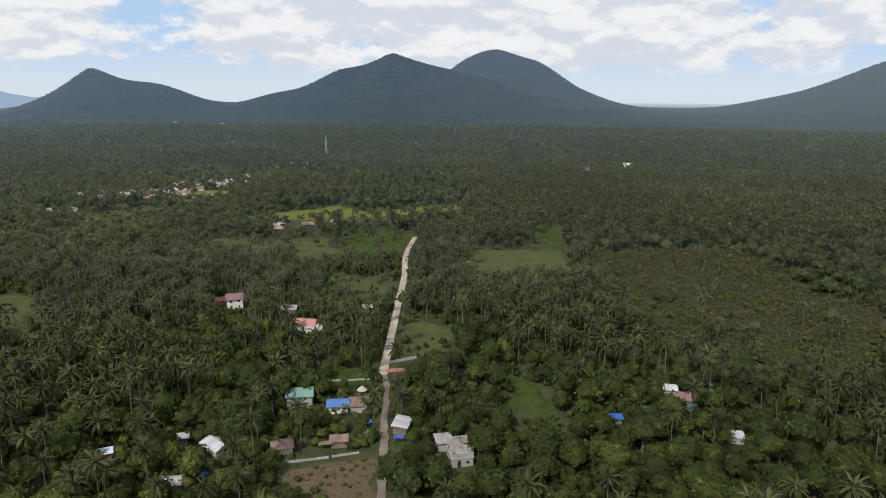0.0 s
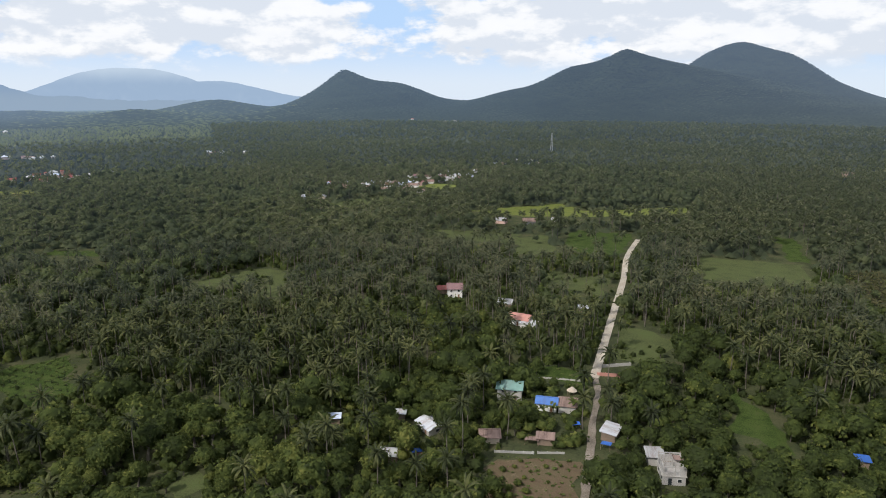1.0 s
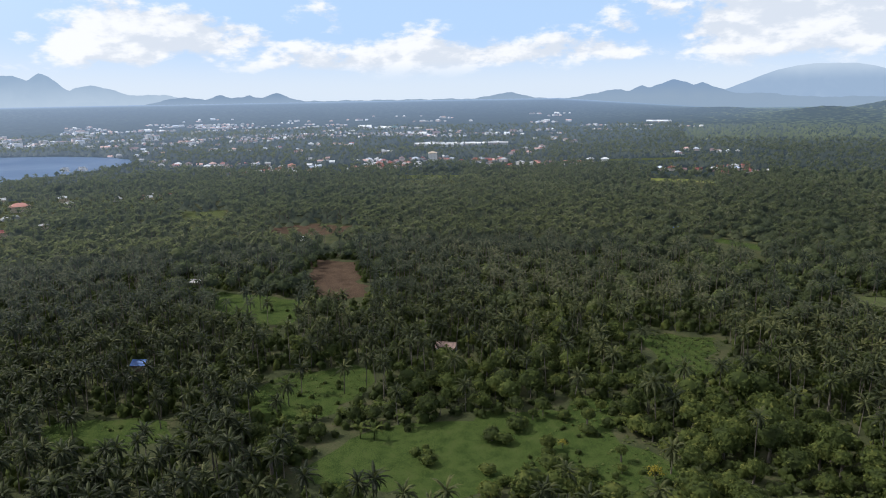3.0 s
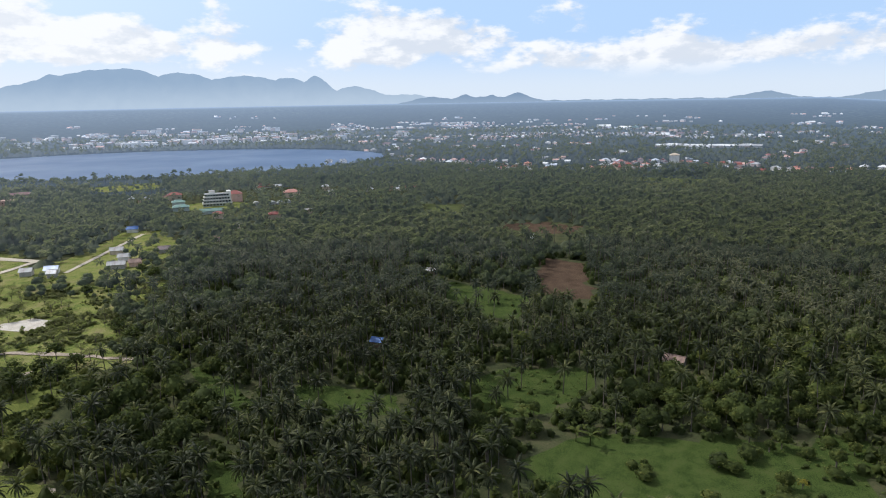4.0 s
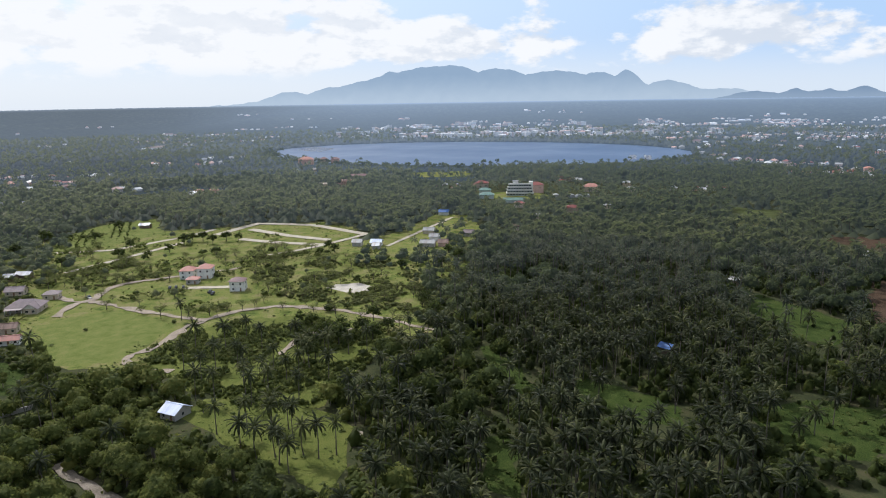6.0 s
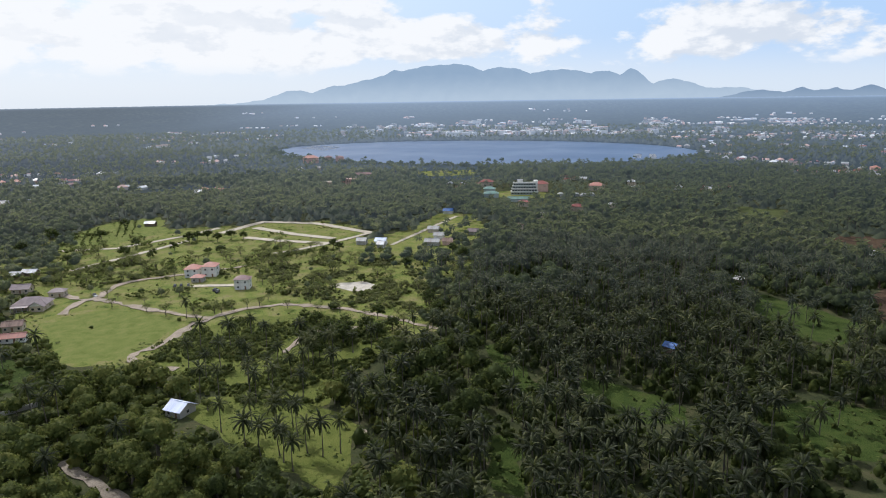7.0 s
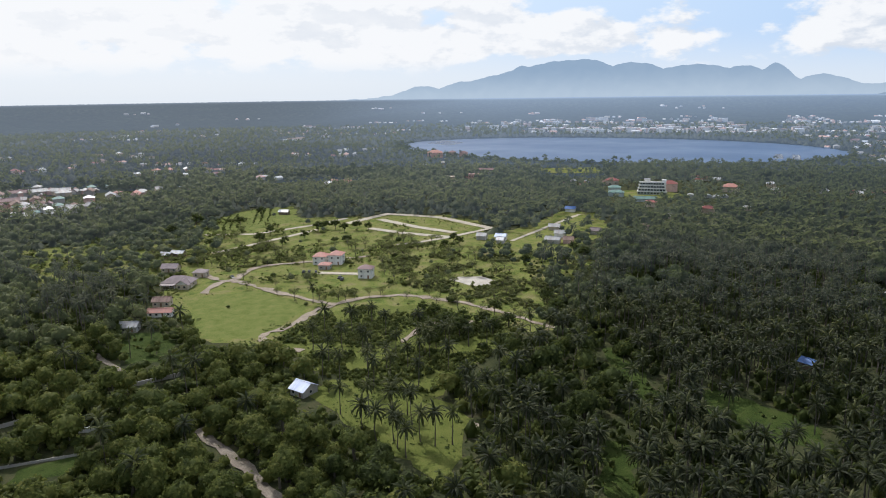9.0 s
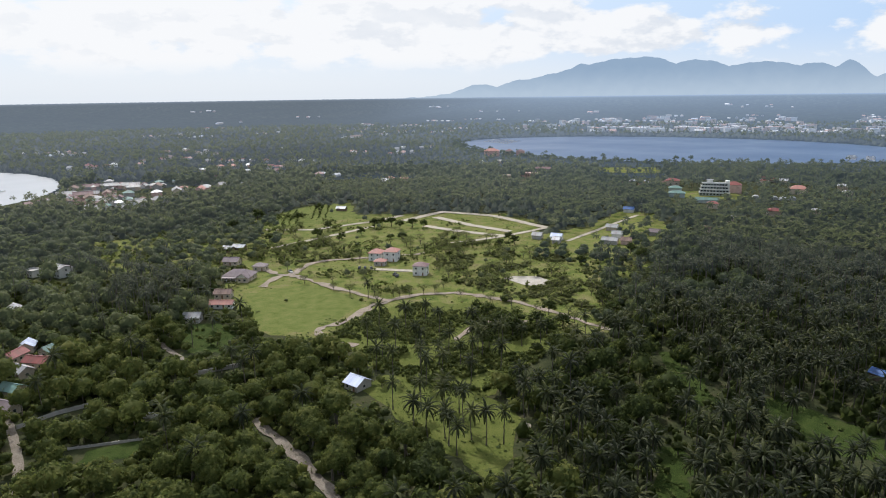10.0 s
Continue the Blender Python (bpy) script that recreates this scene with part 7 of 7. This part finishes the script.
def hamlet_trees():
    """Broadleaf trees and bushes that stand close round the hamlet and along the edge of the estate."""
    crowns = [dome_crown(430 + i, 7, 4, 14, 80, 0.14) for i in range(5)]
    for zone, count in (([(-395, -260), (-454, -241), (-541, -209), (-468, -126), (-360, -129), (-340, -163), (-382, -205), (-380, -250)], 170), ([(-382, -205), (-345, -153), (-305, -121), (-265, -128), (-284, -160), (-309, -152)], 75),
                        ([(-313, -640), (-351, -596), (-369, -522), (-321, -449), (-266, -392), (-206, -435)], 330)):
        x, y = rng.uniform(min(p[0] for p in zone), max(p[0] for p in zone), 5 * count), rng.uniform(min(p[1] for p in zone), max(p[1] for p in zone), 5 * count)
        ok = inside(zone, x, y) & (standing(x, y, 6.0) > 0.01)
        x, y = x[ok][:count], y[ok][:count]
        n = len(x)
        r = rng.uniform(1.8, 4.4, n)
        stuff("hamlet_trees", stamp(crowns, x, y, r * 0.9, r, rng.uniform(0, 6.3, n), np.clip(0.5 + 0.25 * waves(x, y, 15) + rng.normal(0, 0.2, n), 0, 1), rng.integers(0, 5, n)), M_NEXT_LEAF, "leafy trees and bushes at the edge of open ground", "trees")


def understorey():
    """Yard trees, saplings and tall shrubs that close the gaps between the larger broadleaf trees."""
    crowns = [dome_crown(460 + i, 7, 3, 12, 60, 0.15) for i in range(6)]
    for zone, step, lo, hi in (([(-112, 162), (-122, 216), (-88, 248), (-62, 262), (-26, 262), (-22, 200), (-50, 196), (-52, 160)], 3.9, 0.30, 0.95), ([(-14, 252), (42, 262), (92, 250), (110, 205), (80, 160), (-8, 160)], 4.6, 0.05, 0.60),
                               ([(-60, -192), (-102, -120), (-142, -106), (-150, -142), (-163, -186), (-184, -236), (-176, -300), (-150, -360), (-60, -420), (-20, -330)], 4.2, 0.30, 1.0)):
        n = 130
        u, w = np.meshgrid(np.arange(n) * step, np.arange(n) * step)
        x, y = u.ravel() + min(p[0] for p in zone) + rng.uniform(-1.6, 1.6, n * n), w.ravel() + min(p[1] for p in zone) + rng.uniform(-1.6, 1.6, n * n)
        ok = inside(zone, x, y)
        x, y = x[ok], y[ok]
        ok = standing(x, y, 3.5) > 0.5
        x, y = x[ok], y[ok]
        n = len(x)
        r = rng.uniform(1.4, 2.9, n)
        tone = np.clip(rng.uniform(lo, hi, n) + 0.15 * waves(x, y, 12), 0, 1)
        stuff("understorey", stamp(crowns, x, y, r * rng.uniform(0.5, 1.1, n), r, rng.uniform(0, 6.3, n), tone, rng.integers(0, 6, n), None, r * rng.uniform(0.8, 1.2, n)), M_LEAF, "leafy yard trees and shrubs between larger trees", "shrubs")


def glade_bushes():
    """Low leafy bushes crowding the glade between the road and the lawn."""
    x, y = rng.uniform(-280, -178, 3600), rng.uniform(-252, -140, 3600)
    ok = inside(SLOPE, x, y) & (waves(x, y, 6) + 0.5 * waves(x, y, 21) > -0.12) & (standing(x, y) > 0.01)
    x, y = x[ok], y[ok]
    n = len(x)
    s = rng.uniform(0.6, 1.9, n)
    stuff("glade_bushes", stamp([dome_crown(340 + i, 5, 2, 6, 26, 0.22) for i in range(4)], x, y, s * 0.4, s, rng.uniform(0, 6.3, n), np.clip(rng.normal(0.80, 0.18, n), 0, 1), rng.integers(0, 4, n)), M_LEAF, "low bright green bushes under tall palms", "bushes")


def crop_rows():
    """Rows of young bushes on the bright plots behind the estate."""
    for plot in ([(-341, -497), (-389, -552), (-404, -535), (-358, -477)], [(-377, -488), (-435, -555), (-452, -546), (-396, -481)]):
        u, w = np.meshgrid(np.arange(0, 120, 4.2), np.arange(-60, 60, 6.0))
        c, s = -0.68, -0.73
        x, y = -340 + u.ravel() * c - w.ravel() * s + rng.normal(0, 0.4, u.size), -470 + u.ravel() * s + w.ravel() * c + rng.normal(0, 0.4, u.size)
        ok = inside(plot, x, y)
        n = int(ok.sum())
        stuff("crop_plants", stamp([leafy_crown(280 + i, 2, 9, 0.3, 4) for i in range(3)], x[ok], y[ok], np.full(n, 0.6), rng.uniform(1.0, 1.6, n), rng.uniform(0, 6.3, n), rng.uniform(0.1, 0.5, n), rng.integers(0, 3, n)), M_LEAF, "rows of young green bushes on a bright plot", "crops")


def scrub():
    """Low dry scrub of the cleared plot, and weeds on the open grass."""
    gx, gy = np.meshgrid(np.arange(90, 290, 2.3), np.arange(255, 510, 2.3))
    x, y = gx.ravel() + rng.uniform(-1, 1, gx.size), gy.ravel() + rng.uniform(-1, 1, gx.size)
    ok = inside(SCRUB_PLOT, x + 5 * waves(x, y, 8), y + 5 * waves(x + 40, y, 9))
    x, y = x[ok], y[ok]
    n = len(x)
    s = rng.uniform(0.8, 1.7, n) * rng.choice([1, 1, 1, 1.5], n)
    stuff("dry_scrub", stamp([leafy_crown(150 + i, 1, 9, 0.36, 0) for i in range(4)], x, y, s * 0.3, s, rng.uniform(0, 6.3, n), np.clip(0.55 + 0.35 * waves(x, y, 9) + rng.normal(0, 0.22, n), 0, 1), rng.integers(0, 4, n)), M_BRUSH, "brownish dry scrub on a cleared plot", "scrub")
    x, y = rng.uniform(98, 238, 1500), rng.uniform(262, 492, 1500)
    ok = inside(SCRUB_PLOT, x, y) & (waves(x, y, 13) + 0.6 * waves(x, y, 5) > 0.25)
    x, y = x[ok], y[ok]
    n = len(x)
    s = rng.uniform(0.8, 2.4, n)
    stuff("plot_bushes", stamp([dome_crown(440 + i, 5, 2, 6, 22, 0.22) for i in range(4)], x, y, s * 0.5, s, rng.uniform(0, 6.3, n), rng.uniform(0.2, 0.8, n), rng.integers(0, 4, n)), M_LEAF, "green bushes and saplings in dry scrub", "bushes")
    gx, gy = np.meshgrid(np.arange(-520, -130, 4.2), np.arange(-530, -100, 4.2))
    x, y = gx.ravel() + rng.uniform(-2, 2, gx.size), gy.ravel() + rng.uniform(-2, 2, gx.size)
    ok = inside(ESTATE, x, y) & (standing(x, y) > 0.01) & (waves(x, y, 18) > -0.35)
    x, y = x[ok], y[ok]
    n = len(x)
    s = rng.uniform(0.3, 0.9, n) * rng.choice([1, 1, 1, 1, 1, 2.2], n)
    stuff("weeds", stamp([leafy_crown(160 + i, 1, 7, 0.45, 0) for i in range(3)], x, y, s * 0.1, s, rng.uniform(0, 6.3, n), np.clip(0.62 + 0.3 * waves(x, y, 25) + rng.normal(0, 0.15, n), 0, 1), rng.integers(0, 3, n), None, s * 0.45), M_TUFT, "weeds and low bushes on the estate grass", "weeds")


def tufts():
    """Clumps of taller grass and herbs on the nearer meadows."""
    gx, gy = np.meshgrid(np.arange(-330, 60, 2.3), np.arange(-350, 300, 2.3))
    x, y = gx.ravel() + rng.uniform(-1.1, 1.1, gx.size), gy.ravel() + rng.uniform(-1.1, 1.1, gx.size)
    share = standing(x, y)
    ok = (np.hypot(x, y) > 160) & (np.hypot(x, y) < 345) & (share < 0.9) & (share > 0.005) & (waves(x, y, 7) + rng.normal(0, 0.3, len(x)) > -0.15)
    x, y = x[ok], y[ok]
    n = len(x)
    s = rng.uniform(0.35, 0.95, n) * rng.choice([1, 1, 1, 1.7], n)
    stuff("grass_tufts", stamp([leafy_crown(240 + i, 1, 6, 0.5, 0) for i in range(4)], x, y, s * 0.05, s, rng.uniform(0, 6.3, n), np.clip(0.45 + 0.3 * waves(x, y, 11) + rng.normal(0, 0.2, n), 0, 1), rng.integers(0, 4, n), None, s * 0.4), M_TUFT, "clumps of tall grass and herbs on the meadows", "grass")


def young_palms():
    """Rows of knee-high coconut seedlings on the planted meadow, and of small plants on the crop plot."""
    v, f = palm_crown(9, 2, 77, 0.55)
    crowns = [big_mesh("fronds", v[:, :3] * 0.3, f, M_PALM, np.full(len(v), t)) for t in (0.15, 0.4)]
    stem = Geo().rod((0, 0, 0), (0, 0, 0.6), 0.12, 0.08, 5).mesh("stem", M_BARK)
    rows = []
    for i in range(14):
        for j in range(10):
            rows.append((-252 + 3.6 * i + 1.8 * (j % 2), 168 + 4.6 * j))
    x, y = np.array(rows).T
    ok = inside([(-255, 181), (-242, 209), (-208, 183), (-213, 169)], x, y)
    for px, py in zip(x[ok], y[ok]):
        ob = thing("young_palm", px + rng.normal(0, 0.3), py + rng.normal(0, 0.3), 0, rng.uniform(0, 360), "knee-high coconut seedling planted in a row", "palm tree", "palm seedlings")
        k = rng.uniform(0.7, 1.2)
        part("stem", stem, None, ob, at=Matrix.Scale(k, 4))
        part("fronds", crowns[rng.integers(2)], None, ob, at=pose(0, 0, 0.55 * k) @ Matrix.Scale(k, 4))


def bushes_on_meadow():
    """Round bushes and small trees that stand alone in the near meadows."""
    crowns = []
    for i in range(4):
        v, f = dome_crown(260 + i, 8, 4, 16, 170, 0.13)
        crowns += [big_mesh("crown", v[:, :3], f, M_LEAF, (t + v[:, 3]).clip(0, 1)) for t in (0.25, 0.5, 0.7, 0.92)]
    stem = Geo().rod((0, 0, 0), (0.05, 0, 1.0), 0.14, 0.07, 5).mesh("stem", M_BARK)
    plot = [(-42, 180, 1.3, 1), (-39, 183, 1.0, 2), (-36, 174, 1.8, 1), (-33, 171, 1.5, 2), (-40, 166, 2.2, 1), (-37, 167, 1.8, 2), (-31, 167, 1.4, 1), (-34, 182, 0.8, 3), (-28, 178, 0.8, 1), (-44, 173, 1.6, 0), (-24, 170, 1.0, 2), (-38, 187, 0.9, 2), (-38, 171, 1.6, 2), (-41, 175, 1.2, 2), (-35, 178, 1.0, 3), (-43, 168, 2.0, 1), (-30, 186, 1.1, 2), (-26, 188, 0.9, 3)]
    meadow = [(-181, 55, 3.2, 1), (-183, 129, 5.0, 3), (-156, 74, 3.4, 3), (-166, 88, 4.0, 2), (-156, 92, 4.4, 1), (-145, 97, 4.9, 2), (-158, 136, 6.0, 2), (-159, 66, 4.0, 3), (-192, 89, 4.2, 0), (-139, 108, 5.0, 1), (-137, 128, 6.0, 1), (-163, 128, 3.8, 3),
              (-188, 53, 2.2, 1), (-185, 56, 2.6, 1), (-190, 57, 1.6, 2), (-188, 79, 4.2, 0), (-185, 82, 3.4, 1), (-181, 110, 3.2, 0), (-177, 126, 5.2, 3), (-172, 128, 4.2, 3), (-182, 130, 3.6, 2), (-170, 70, 3.0, 3),
              (-159, 75, 3.0, 3), (-163, 72, 2.4, 1), (-165, 90, 3.4, 2), (-160, 92, 3.0, 1), (-168, 94, 2.6, 0), (-193, 108, 3.0, 1), (-174, 92, 2.4, 1), (-158, 98, 2.6, 1), (-200, 118, 3.0, 2), (-203, 126, 2.6, 2)]
    estate = [(-240, -268, 1.6, 1), (-214, -300, 1.4, 1), (-268, -262, 3.4, 1), (-262, -270, 2.4, 0), (-288, -206, 3.6, 0), (-296, -200, 3.0, 1), (-305, -222, 2.6, 0), (-372, -365, 4.4, 0), (-366, -372, 3.6, 1), (-330, -370, 3.0, 1),
              (-352, -300, 2.6, 2), (-270, -330, 2.2, 1), (-392, -330, 3.4, 0), (-298, -258, 2.4, 2)]
    for x, y, r, k in plot + meadow + estate:
        hue = ("dark green", "olive green", "green", "bright yellow-green")[k]
        ob = thing("bush", x, y, 0, rng.uniform(0, 360), f"{'tall spreading' if r > 3.5 else 'round'} {hue} bush standing in open grass", "bush", "meadow bushes")
        part("stem", stem, None, ob, at=Matrix.Scale(r * 0.5, 4))
        part("crown", crowns[int(rng.integers(4)) * 4 + k], None, ob, at=pose(0, 0, r * 0.55) @ Matrix.Diagonal((r, r, r * 0.8, 1)))


def yellow_tree(x, y, r):
    """A small tree full of yellow leaves."""
    v, f = leafy_crown(270, 9, 22, 0.1, 0)
    ob = thing("yellow_tree", x, y, 0, 40, "small tree with bright yellow leaves in a meadow", "tree")
    part("trunk", Geo().rod((0, 0, 0), (0.1, 0, r * 0.9), 0.16, 0.09, 6), M_BARK, ob)
    for k in range(4):
        part("limb", Geo().rod((0.05, 0, r * 0.5), (0.5 * r * math.cos(k * 1.6), 0.5 * r * math.sin(k * 1.6), r * 1.1), 0.07, 0.03, 4), M_BARK, ob)
    part("crown", big_mesh("crown", v[:, :3], f, M_YELLOW, np.full(len(v), 0.5)), None, ob, at=pose(0, 0, r * 0.8) @ Matrix.Diagonal((r, r, r * 0.9, 1)))


def banana_plants():
    """Banana clumps: a short stem and long paddle leaves that arch and fray."""
    stem = Geo().rod((0, 0, 0), (0.1, 0, 2.4), 0.16, 0.10, 6).mesh("stem", M_LEAF)
    n, v, f = 6, [], []
    for i in range(n + 1):
        t = i / n
        w = 0.42 * math.sin(math.pi * (0.06 + 0.9 * t)) ** 0.6
        x, z = 3.0 * (t - 0.2 * t ** 3), 3.0 * (0.75 * t - 0.85 * t * t)
        v += [(x, w, z - 0.12), (x, 0, z), (x, -w, z - 0.12)]
        if i:
            k = 3 * i
            f += [(k - 3, k, k + 1), (k - 3, k + 1, k - 2), (k - 2, k + 1, k + 2), (k - 2, k + 2, k - 1)]
    leaves = [big_mesh("leaf", np.array(v), np.array(f), M_LEAF, np.full(len(v), t)) for t in (0.5, 0.75)]
    groups = [(-36, 222, 8, 7), (64, 238, 9, 8), (46, 262, 7, 6), (-92, 203, 9, 5), (-215, 42, 12, 10), (-172, -84, 14, 8), (-222, 20, 8, 5), (-136, -180, 8, 5), (40, 205, 7, 5), (-150, -96, 8, 5)]
    for cx, cy, spread, count in groups:
        for _ in range(count):
            ob = thing("banana_plant", cx + rng.normal(0, spread / 2), cy + rng.normal(0, spread / 2), 0, rng.uniform(0, 360), "banana plant with long pale green arching leaves", "banana plant", "banana plants")
            k = rng.uniform(0.9, 1.5)
            part("stem", stem, None, ob, at=Matrix.Scale(k, 4))
            for i in range(7):
                part("leaf", leaves[rng.integers(2)], None, ob, at=pose(0.1 * k, 0, 2.3 * k, 0, -rng.uniform(5, 50), i * 51 + rng.normal(0, 12)) @ Matrix.Scale(k * rng.uniform(0.8, 1.1), 4))


def lake_trees():
    """Tall trees along the near shore of the lake."""
    n = 380
    k = np.linspace(-1.4, 1.4, n) + rng.normal(0, 0.01, n)
    x, y = -1310 + 318 * np.cos(k) + rng.normal(0, 9, n), -570 + 458 * np.sin(k) + rng.normal(0, 9, n)
    h, rad = (rng.uniform(3, 8, n) + 6 * (rng.uniform(0, 1, n) < 0.10)), rng.uniform(3, 6.5, n)
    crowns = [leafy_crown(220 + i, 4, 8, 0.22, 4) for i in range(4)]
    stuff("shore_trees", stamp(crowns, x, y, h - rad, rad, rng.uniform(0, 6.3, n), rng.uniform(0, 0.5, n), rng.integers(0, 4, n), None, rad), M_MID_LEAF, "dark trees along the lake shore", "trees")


woods()
scrub()
tufts()
young_palms()
bushes_on_meadow()
bare_trees()
yellow_tree(-150, 114, 2.8)
yellow_tree(-176, 98, 1.8)
thickets()
olive_scrub()
hamlet_trees()
understorey()
glade_bushes()
crop_rows()
banana_plants()
lake_trees()
